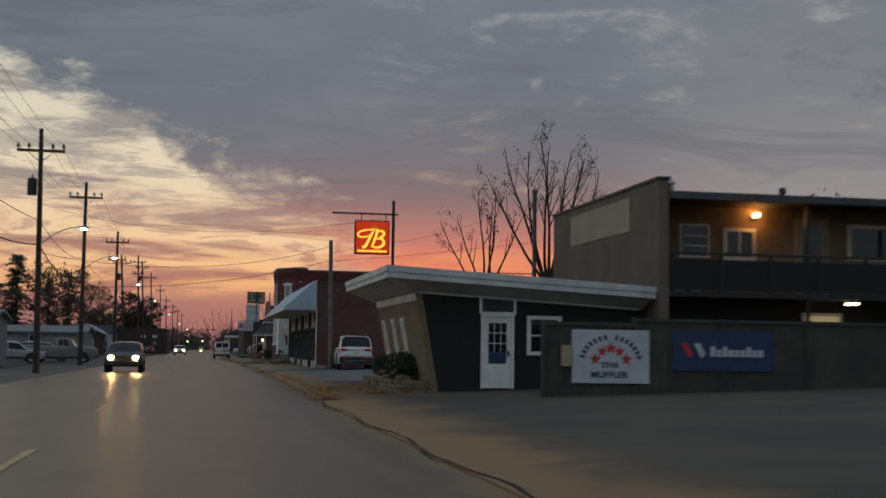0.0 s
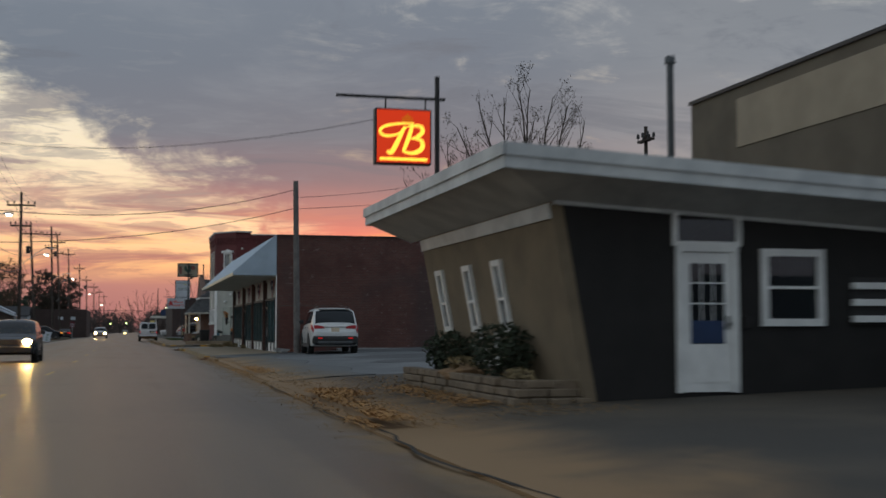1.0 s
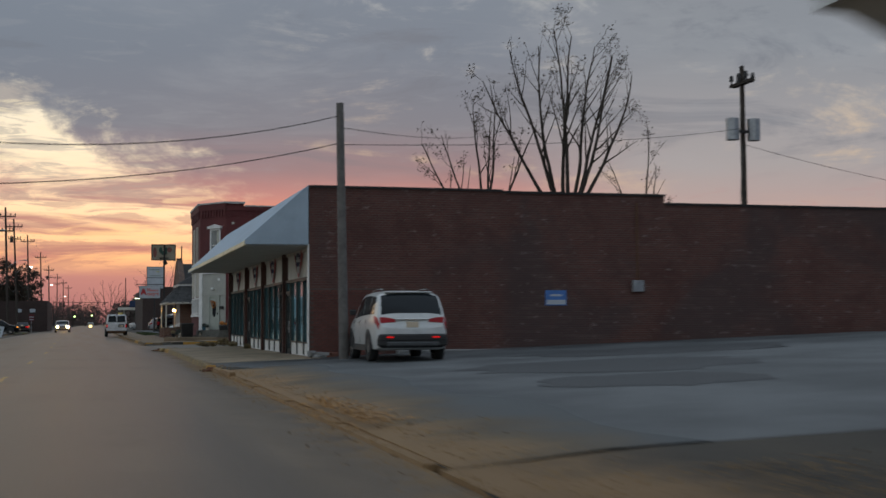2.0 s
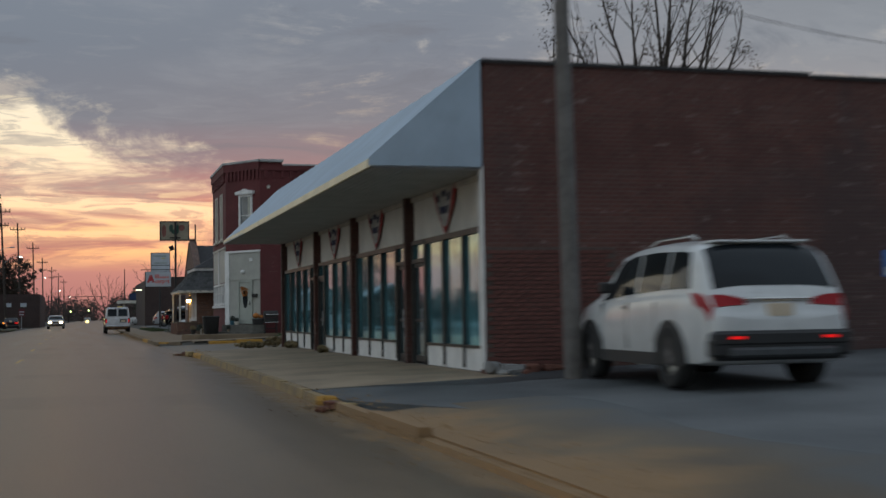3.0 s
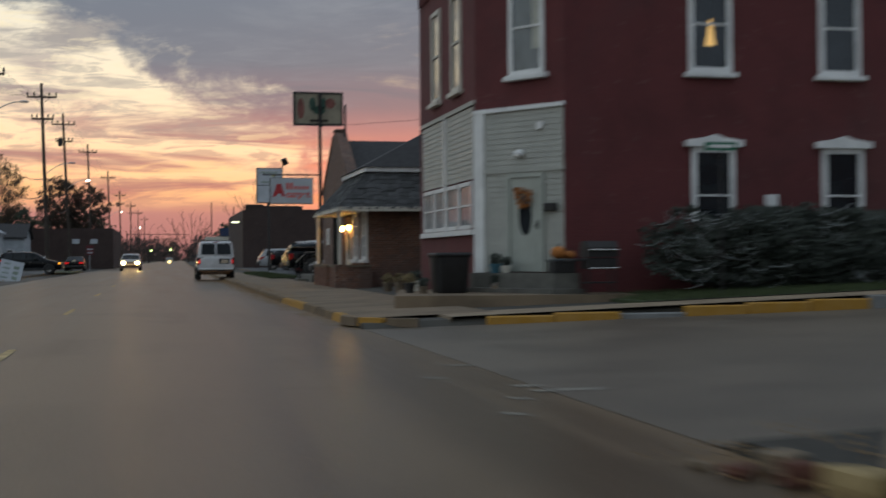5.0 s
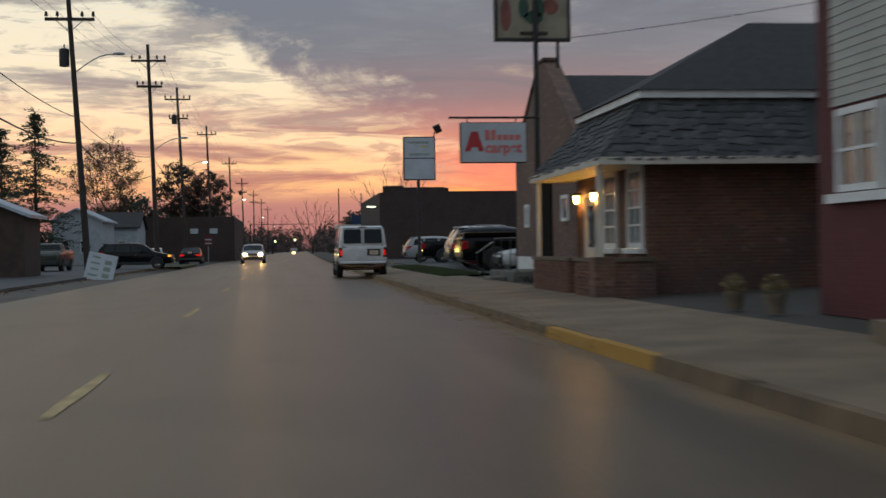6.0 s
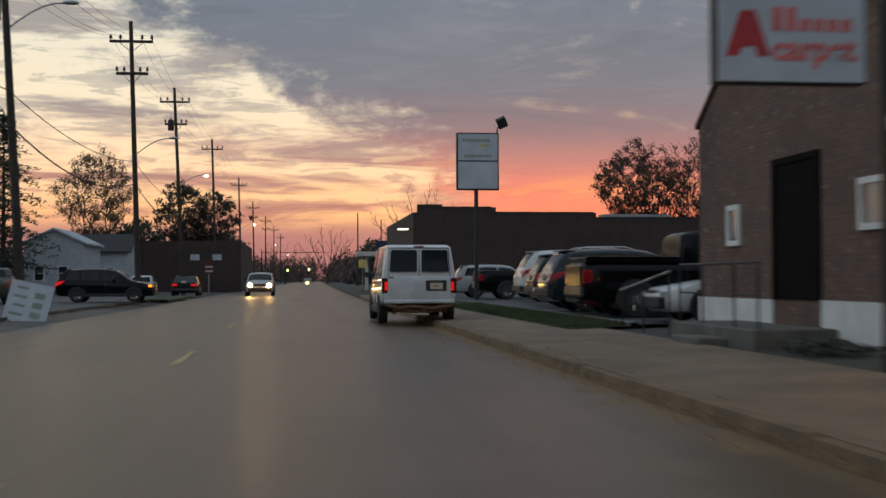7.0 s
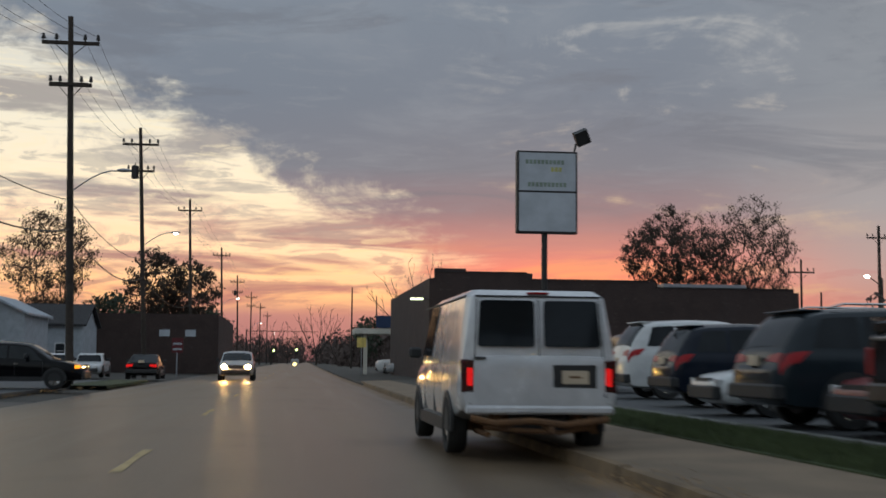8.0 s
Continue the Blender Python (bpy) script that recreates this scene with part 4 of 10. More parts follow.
for yy in (37.90, 35.94, 34.13):
    window(bar, ST, 39.0 - yy - 0.27, 1.22, 0.50, 1.20, WHITE, DARKGLASS, fw=0.10, split=[0.45], curtain=PALEGLASS, label="narrow white window in the leaning wall")
part("frieze_board", ST.B(0.0, 7.80, 2.86, 3.08, 0.0, 0.03), WORNWHITE, bar, "white board under the soffit")

# stone planter with shrubs
planter = thing("planter", (5.2, 34.4, 0.15), "low planter of stacked ledge stones along the tan wall", "planter")
soil = bmesh.new()
box(soil, 4.85, 5.80, 31.35, 38.2, 0.0, 0.46)
part("soil", soil, DIRT, planter)
for row in range(4):
    yy = 31.05 + 0.12 * (row % 2) + 0.10 * row
    while yy < 38.2:
        ln = rng.uniform(0.35, 0.75)
        x0 = 4.70 + rng.uniform(-0.03, 0.04) + 0.02 * row
        part("stone", B(x0, x0 + 0.24, yy, yy + ln - 0.02, 0.02 + 0.125 * row, 0.135 + 0.125 * row, bev=0.015), STONE, planter)
        yy += ln
    xx = 4.95
    while xx < 5.75:
        ln = rng.uniform(0.25, 0.45)
        part("stone", B(xx, min(xx + ln - 0.02, 5.86), 31.05 + 0.10 * row + rng.uniform(-0.03, 0.03), 31.3 + 0.05 * row, 0.02 + 0.125 * row, 0.135 + 0.125 * row, bev=0.015), STONE, planter)
        xx += ln


# leaf clumps for shrubs and weeds
def leaves(bm, c, r, count, size, seed, flat=0.0):
    rg = random.Random(seed)
    for _ in range(count):
        while True:
            p = Vector((rg.uniform(-1, 1), rg.uniform(-1, 1), rg.uniform(-1, 1)))
            if 0.25 < p.length < 1.0 + 0.25 * noise.noise(p * 2 + Vector((seed, 0, 0))):
                break
        q = Vector((c[0] + p.x * r[0], c[1] + p.y * r[1], c[2] + p.z * r[2]))
        a = Vector((rg.uniform(-1, 1), rg.uniform(-1, 1), rg.uniform(-1, 1) * (1 - flat))).normalized()
        b = a.orthogonal().normalized()
        b = (b + a.cross(b) * rg.uniform(-1, 1)).normalized()
        s = size * rg.uniform(0.6, 1.3)
        bm.faces.new([bm.verts.new(q + v) for v in (-a * s, b * s * 0.45, a * s, -b * s * 0.45)])
    return bm


def shrub(at, r, count, size, mt, label, seed, category="shrub", stems=14):
    ob = thing("shrub", at, label, category)
    bm = bmesh.new()
    leaves(bm, (at[0], at[1], at[2] + r[2]), r, count, size, seed)
    part("foliage", bm, mt, ob)
    bm = bmesh.new()
    rg = random.Random(seed)
    for _ in range(stems):
        d = Vector((rg.uniform(-1, 1) * r[0], rg.uniform(-1, 1) * r[1], r[2] * rg.uniform(1.0, 2.0))) * 0.85
        m0 = Vector(at) + d * 0.5 + Vector((0, 0, r[2] * 0.2))
        chain(bm, [Vector(at) + Vector((d.x * 0.15, d.y * 0.15, -0.02)), m0, Vector(at) + d], 0.012, 4)
    part("stem_tangle", bm, BARK, ob)
    return ob


shrub((5.25, 36.9, 0.42), (0.45, 0.85, 0.40), 1500, 0.05, LEAF_DARK, "dark leafy shrub growing in the stone planter", 3)
bloom = shrub((5.25, 33.5, 0.42), (0.50, 0.95, 0.46), 1900, 0.05, LEAF_DARK, "dark leafy shrub with a few white blossoms in the planter", 5)
rg = random.Random(55)
bm = bmesh.new()
for _ in range(16):
    leaves(bm, (5.25 - 0.30 - rg.uniform(0, 0.16), 33.4 + rg.uniform(-0.9, 0.5), 0.9 + rg.uniform(-0.3, 0.3)), (0.03, 0.03, 0.03), 6, 0.022, rg.randrange(999))
tagged(part("blossoms", bm, BLOOM, bloom, "small white blossoms"), kind="stuff")
shrub((5.0, 31.9, 0.42), (0.25, 0.4, 0.12), 300, 0.05, WEED, "dry weeds growing in the stone planter", 6)
shrub((5.1, 35.2, 0.50), (0.3, 0.5, 0.14), 260, 0.05, WEED, "dry weeds growing in the stone planter", 8)
TAN_SOIL = material("loose_tan_soil", (0.23, 0.14, 0.072), 0.95, vary=0.4, scale=5, bump=0.7, fine=35)
tagged(part("soil_mound", blob(bmesh.new(), (5.15, 35.2, 0.44), (0.40, 0.75, 0.20), 3, 0.5, 4.0), TAN_SOIL), "mound of loose tan soil in the planter", "soil", kind="structure")

# lit hanging sign on the bar's roof
hang = thing("hanging_sign", (6.12, 41.15, 3.0), "lit red and yellow sign hung from a steel post", "sign")
part("post", T((6.12, 41.15, 0.3), (6.12, 41.15, 6.85), 0.055), DARK, hang)
bm = bmesh.new()
box(bm, 3.85, 6.30, 41.12, 41.18, 6.31, 6.37)
tube(bm, (4.95, 41.15, 6.09), (4.95, 41.15, 6.32), 0.018)
tube(bm, (5.85, 41.15, 6.09), (5.85, 41.15, 6.32), 0.018)
part("arm", bm, DARK, hang)
part("cabinet", B(4.70, 5.97, 41.06, 41.30, 4.85, 6.09, bev=0.02), DARK, hang)
SIGN_RED = lamp_material("lit_red_plastic", (0.66, 0.045, 0.014), 1.0)
SIGN_YELLOW = lamp_material("lit_yellow_plastic", (1.0, 0.58, 0.06), 1.7)
HS = Plane((4.70, 41.06, 4.85), (1, 0, 0), (0, -1, 0))
part("face", HS.B(0.04, 1.23, 0.04, 1.20, 0.0, 0.02), SIGN_RED, hang, "glowing red sign face")


def ribbon(pts, w0, w1, c, mt, name="emblem"):
    """A swung stroke that swells in the middle."""
    bm = bmesh.new()
    n = 22
    out = []
    P = [Vector((*p, 0)) for p in pts]
    for i in range(n + 1):
        t = i / n * (len(P) - 1)
        k = min(int(t), len(P) - 2)
        u = t - k
        p0, p1, p2, p3 = P[max(k - 1, 0)], P[k], P[k + 1], P[min(k + 2, len(P) - 1)]
        q = 0.5 * ((2 * p1) + (p2 - p0) * u + (2 * p0 - 5 * p1 + 4 * p2 - p3) * u * u + (3 * p1 - p0 - 3 * p2 + p3) * u ** 3)
        out.append(q)
    for a, b, i in zip(out, out[1:], range(n)):
        d = (b - a).normalized()
        s = Vector((-d.y, d.x, 0))
        wa = w0 + (w1 - w0) * math.sin(math.pi * i / n)
        wb = w0 + (w1 - w0) * math.sin(math.pi * (i + 1) / n)
        if i == 0:
            edge = [bm.verts.new(HS.at(v.x, v.y, c)) for v in (a + s * wa, a - s * wa)]
        ahead = [bm.verts.new(HS.at(v.x, v.y, c)) for v in (b + s * wb, b - s * wb)]
        bm.faces.new([edge[0], edge[1], ahead[1], ahead[0]])
        edge = ahead
    return part(name, bm, mt, hang)


ribbon([(0.86, 0.92), (0.58, 0.90), (0.24, 0.84), (0.10, 0.72), (0.22, 0.62), (0.48, 0.66), (0.70, 0.82)], 0.018, 0.036, 0.026, SIGN_YELLOW)
ribbon([(0.66, 0.84), (0.52, 0.55), (0.36, 0.26), (0.26, 0.29)], 0.03, 0.055, 0.028, SIGN_YELLOW)
ribbon([(0.84, 0.90), (0.74, 0.58), (0.62, 0.27)], 0.03, 0.05, 0.030, SIGN_YELLOW)
ribbon([(0.72, 0.84), (0.98, 0.86), (1.06, 0.74), (0.92, 0.60), (0.80, 0.58)], 0.02, 0.05, 0.034, SIGN_YELLOW)
ribbon([(0.82, 0.58), (1.02, 0.54), (1.04, 0.36), (0.84, 0.25), (0.60, 0.29)], 0.02, 0.055, 0.038, SIGN_YELLOW)
part("emblem", HS.B(0.10, 1.17, 0.08, 0.15, 0.02, 0.027), SIGN_YELLOW, hang)
SIGN_DIM = lamp_material("lit_amber_plastic", (0.6, 0.14, 0.01), 0.9)
for k in range(5):
    part("emblem", HS.B(0.60 + 0.05 * k, 0.635 + 0.05 * k, 0.96, 1.04 + 0.04 * (2 - abs(k - 2)), 0.02, 0.027), SIGN_DIM, hang)
part("emblem", HS.B(0.58, 0.86, 0.93, 0.965, 0.02, 0.027), SIGN_DIM, hang)

flue = thing("flue_pipe", (11.12, 39.8, 3.3), "tall grey steel flue pipe with a capped top", "flue")
part("pipe", T((11.12, 39.8, 3.1), (11.12, 39.8, 7.15), 0.078, seg=14), DARKSTEEL, flue)
part("cap", T((11.12, 39.8, 7.14), (11.12, 39.8, 7.30), 0.125, 0.105, seg=14), DARKSTEEL, flue)
part("stay", T((9.4, 39.8, 4.2), (11.12, 39.8, 4.2), 0.02, seg=6), DARK, flue)

# ---- two-storey block with a balcony ----
blk = thing("balcony_building", (12.2, 30.1, 0.3), "two-storey tan block with a lit balcony under a flat roof", "building")
part("wall_street", B(12.2, 12.5, 30.1, 41.0, 0.2, 6.45), TAN_DARK, blk, "plain tan end wall")
bm = B(12.15, 12.55, 30.05, 41.05, 6.45, 6.53)
part("coping", bm, DARK, blk)
part("sign_ground", B(12.18, 12.2, 32.6, 38.75, 5.15, 6.2), TAN_PANEL, blk, "pale blank sign panel")
WARMWALL = material("brown_board_wall", (0.20, 0.135, 0.08), 0.8, vary=0.2, scale=1.5, bump=0.2)
part("wall_balcony", B(12.5, 30.0, 32.2, 32.5, 3.2, 6.0), WARMWALL, blk)
# lower wall coloured near-black to hold the shade under the balcony
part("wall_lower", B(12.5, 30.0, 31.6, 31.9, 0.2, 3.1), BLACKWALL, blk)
part("wall_back", B(12.5, 30.0, 40.8, 41.0, 0.2, 5.9), TAN_DARK, blk)
part("wall_east", B(29.8, 30.0, 30.3, 40.8, 0.2, 6.0), TAN_DARK, blk)
part("balcony_floor", B(12.5, 29.8, 30.2, 32.2, 3.05, 3.2), DARK, blk)
part("roof", B(12.5, 30.2, 30.1, 40.9, 5.95, 6.12), ROOFDARK, blk)
bm = B(12.5, 30.2, 30.02, 30.1, 5.90, 6.12)
part("gutter", bm, DARKSTEEL, blk)
rail = part("balustrade", B(12.55, 29.8, 30.22, 30.28, 4.28, 4.36), DARK, blk, "dark balcony railing")
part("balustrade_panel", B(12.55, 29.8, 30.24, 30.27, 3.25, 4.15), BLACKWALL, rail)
for k in range(12):
    part("post", B(12.6 + 1.55 * k, 12.68 + 1.55 * k, 30.2, 30.28, 3.2, 4.3), DARK, rail)
for xx in (16.9, 21.5, 26.0):
    part("column", B(xx, xx + 0.10, 30.25, 30.35, 0.3, 5.95), DARK, blk)
BW = Plane((0, 32.2, 0), (1, 0, 0), (0, -1, 0))
window(blk, BW, 13.65, 4.35, 1.0, 1.05, OFFWHITE, DARKGLASS, rows=3, label="balcony window with cream frame")
window(blk, BW, 15.1, 4.30, 1.08, 1.02, OFFWHITE, DARKGLASS, cols=2, fw=0.12, label="double balcony window")
door_leaf(blk, BW, 17.6, 3.3, 0.95, 2.3, TAN_PANEL, DARKGLASS, (1, 1), TAN_PANEL)
window(blk, BW, 19.3, 4.40, 2.4, 1.15, OFFWHITE, DARKGLASS, cols=1, fw=0.12)
SODIUM = lamp_material("sodium_lamp_glass", (1.0, 0.45, 0.10), 105.0)
PALELAMP = lamp_material("pale_lamp_glass", (1.0, 0.80, 0.42), 16.0)
wl = thing("wall_lamp", (16.12, 32.1, 5.6), "glowing orange lamp on the balcony wall", "lamp")
part("bracket", B(16.02, 16.22, 32.05, 32.2, 5.62, 5.74), DARK, wl)
part("bulb", blob(bmesh.new(), (16.12, 31.98, 5.72), (0.13, 0.08, 0.075), 2, 0.05), SODIUM, wl, "glowing orange bulb")
wl = thing("wall_lamp", (18.4, 30.5, 2.9), "glowing pale lamp under the balcony", "lamp")
part("bracket", B(18.3, 18.5, 30.3, 30.5, 2.98, 3.05), DARK, wl)
part("bulb", B(18.22, 18.6, 30.28, 30.42, 2.9, 2.98, bev=0.02), PALELAMP, wl, "glowing pale tube")
LW = Plane((0, 31.6, 0), (1, 0, 0), (0, -1, 0))
LITROOM = lamp_material("lit_room_blind", (0.62, 0.50, 0.26), 0.55)
window(blk, LW, 17.4, 1.75, 1.35, 0.95, OFFWHITE, LITROOM, fw=0.1, label="lit lower window")
bm = T((18.0, 34.0, 6.1), (18.0, 34.0, 6.75), 0.08)
tube(bm, (18.0, 34.0, 6.72), (18.0, 34.0, 6.9), 0.14, 0.10)
part("vent_pipe", bm, DARK, blk)
bm = T((12.75, 30.6, 6.1), (12.75, 30.6, 6.45), 0.10)
tube(bm, (12.75, 30.6, 6.4), (12.75, 30.6, 6.55), 0.16, 0.03)
part("vent_pipe", bm, STEEL, blk)
# balcony clutter
for xx, w in ((13.0, 0.5), (13.7, 0.4)):
    bx = thing("balcony_box", (xx, 31.6, 3.2), "pale box standing on the balcony", "box")
    part("box_body", B(xx, xx + w, 31.4, 31.8, 3.2, 3.95, bev=0.02), OFFWHITE, bx)

# metal fence with signs
fence = thing("fence", (7.65, 26.2, 0.2), "weathered grey-brown sheet metal yard fence", "fence")
x = 7.65
k = 0
while x < 32:
    z1 = 2.15 if k == 0 else 2.27
    bm = bmesh.new()
    n = 14
    pts = []
    for i in range(n * 2 + 1):
        pts.append((x + 2.38 * i / (2 * n), 26.2 + (0.012 if i % 2 else -0.012)))
    lo = [bm.verts.new((px, py, 0.05)) for px, py in pts]
    hi = [bm.verts.new((px, py, z1)) for px, py in pts]
    for i in range(len(pts) - 1):
        bm.faces.new((lo[i], lo[i + 1], hi[i + 1], hi[i]))
    part("panel", bm, FENCE, fence)
    part("post", B(x - 0.05, x + 0.05, 26.15, 26.28, 0.0, z1 + 0.02), FENCE, fence)
    part("rail", B(x + 0.05, x + 2.35, 26.15, 26.185, z1 - 0.09, z1), FENCE, fence)
    x += 2.4
    k += 1
FS = Plane((0, 26.17, 0), (1, 0, 0), (0, -1, 0))
ms = thing("shop_sign", (9.38, 26.12, 0.6), "white board with red stars and navy lettering on the fence", "sign")
part("board", FS.B(8.37, 10.42, 0.61, 1.96, 0.0, 0.05, bev=0.008), SIGNFACE, ms)
words("MUFFLER", 0.21, FS, 8.86, 0.76, 0.052, SIGNINK, ms, wide=1.15)
words("STAR", 0.19, FS, 9.14, 1.01, 0.052, SIGNINK, ms, wide=1.05)
for i in range(15):
    a = radians(168 - 11.2 * i)
    q = Plane(FS.at(9.39 + 0.70 * math.cos(a), 1.16 + 0.55 * math.sin(a), 0.05), (math.sin(a), 0, -math.cos(a)), (0, -1, 0), up=(math.cos(a), 0, math.sin(a)))
    if i != 7:
        part("lettering", q.B(-0.04, 0.04, 0.0, 0.13, 0.0, 0.005), SIGNINK, ms)


def star(cx, cz, r):
    bm = bmesh.new()
    pts = []
    for i in range(10):
        a = radians(90 + 36 * i)
        q = r if i % 2 == 0 else r * 0.42
        pts.append(FS.at(cx + q * math.cos(a), cz + q * math.sin(a), 0.051))
    prism(bm, pts, (0, -0.006, 0))
    return part("star", bm, SIGNRED, ms)


for cx, cz, r in ((8.98, 1.22, 0.17), (9.16, 1.42, 0.16), (9.39, 1.50, 0.17), (9.62, 1.42, 0.16), (9.80, 1.22, 0.17)):
    star(cx, cz, r)
bs = thing("banner", (12.4, 26.12, 0.95), "blue banner with red and pale emblem on the fence", "sign")
part("cloth", FS.B(11.05, 13.80, 0.95, 1.98, 0.0, 0.035), SIGNBLUE, bs)
for x0, mt in ((11.28, SIGNRED), (11.62, SIGNFACE)):
    bm = prism(bmesh.new(), [FS.at(x0, 1.66, 0.036), FS.at(x0 + 0.18, 1.66, 0.036), FS.at(x0 + 0.32, 1.36, 0.036), FS.at(x0 + 0.20, 1.28, 0.036)], (0, -0.004, 0))
    part("emblem", bm, mt, bs)
for k in range(9):
    part("emblem", FS.B(12.08 + 0.165 * k, 12.21 + 0.165 * k, 1.32, 1.50 + (0.08 if k in (0, 2, 6) else 0.0), 0.035, 0.040), SIGNFACE, bs)
mb = thing("meter_box", (8.27, 26.12, 1.03), "pinkish electric box fixed to the fence", "box")
part("box_body", FS.B(8.09, 8.34, 1.03, 1.56, 0.0, 0.12, bev=0.01), TAN_PANEL, mb)


# ---- brick shop with a blue metal awning ----
BANDGREY = material("grey_white_sign_band", (0.70, 0.69, 0.65), 0.75, vary=0.15, scale=0.8, bump=0.1)
shop = thing("brick_shop", (6.28, 71.2, 0.25), "long single-storey red brick shop under a blue metal awning", "building")
part("wall_south", B(6.28, 18.33, 71.2, 71.5, 0.0, 5.48), BRICK_B, shop, "patched red brick side wall")
part("wall_south", B(18.33, 42.0, 71.2, 71.5, 0.0, 5.16), BRICK_B, shop, "patched red brick side wall")
part("wall_north", B(6.5, 42.0, 93.30, 93.60, 0.0, 5.1), BRICK_B, shop)
part("wall_back", B(41.7, 42.0, 71.5, 93.30, 0.0, 5.1), BRICK_B, shop)
part("wall_front", B(6.45, 6.75, 71.5, 93.30, 2.74, 5.45), BANDGREY, shop, "cream sign band above the windows")
part("roof", B(6.75, 41.7, 71.5, 93.30, 4.75, 4.9), ROOFDARK, shop)
for x0, x1, z in ((6.26, 12.6, 5.48), (12.6, 18.35, 5.44), (18.35, 42.0, 5.16)):
    part("coping", B(x0, x1, 71.15, 71.55, z, z + 0.07), DARK, shop)
part("corner_trim", B(6.24, 6.30, 71.21, 71.40, 0.30, 3.72), WHITE, shop)
# awning: sloping ribbed sheet, flat soffit, pale edge
def ax(y):
    return 4.30 + 0.0047 * (y - 71.3)


bm = bmesh.new()
n = 75
pr = None
for i in range(n + 1):
    yy = 71.22 + 22.55 * i / n
    r = 0.018 if i % 3 == 0 else 0.0
    row = [bm.verts.new((ax(yy) + 0.02, yy, 3.80 + r)), bm.verts.new((6.24, yy, 5.52 + r)), bm.verts.new((6.24, yy, 5.44)), bm.verts.new((ax(yy) + 0.02, yy, 3.72))]
    if pr:
        for k in range(4):
            bm.faces.new((pr[k], pr[(k + 1) % 4], row[(k + 1) % 4], row[k]))
    pr = row
awn = part("awning", bm, ROOFBLUE, shop, "faded blue ribbed metal awning")
bm = bmesh.new()
prism(bm, [(4.30, 71.17, 3.70), (6.25, 71.17, 3.70), (6.25, 71.17, 5.55), (4.30, 71.17, 3.83)], (0, 0.05, 0))
part("end_panel", bm, ROOFBLUE, awn)
bm = bmesh.new()
prism(bm, [(4.44, 93.50, 3.72), (6.24, 93.50, 3.72), (6.24, 93.50, 5.48)], (0, 0.05, 0))
part("end_panel", bm, ROOFBLUE, awn)
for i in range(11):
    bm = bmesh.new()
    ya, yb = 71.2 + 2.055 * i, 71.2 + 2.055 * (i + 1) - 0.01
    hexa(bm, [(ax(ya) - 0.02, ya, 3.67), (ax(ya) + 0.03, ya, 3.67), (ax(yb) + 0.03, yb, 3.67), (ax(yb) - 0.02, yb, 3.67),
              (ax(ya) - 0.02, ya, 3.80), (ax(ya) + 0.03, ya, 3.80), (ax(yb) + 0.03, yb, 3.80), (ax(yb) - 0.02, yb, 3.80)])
    part("fascia_board", bm, SUNLIT_EDGE, awn, "cream awning edge with sunset light put into its colour")
for i in range(16):
    xa, xb = 4.36 + 2.1 * i / 16, 4.36 + 2.1 * (i + 1) / 16 - 0.012
    part("soffit_board", B(xa, xb, 71.27, 93.50, 3.66, 3.70), SOFFIT, awn)
# piers
for yy in (76.55, 81.98, 87.16, 93.30):
    part("pier", B(6.26, 6.52, yy - 0.09, yy + 0.09, 0.1, 3.66), BRICK_B, shop, "brick pier between the shop windows")
part("trim", B(6.39, 6.45, 71.5, 93.20, 3.56, 3.655), OFFWHITE, shop, "pale moulding under the soffit")
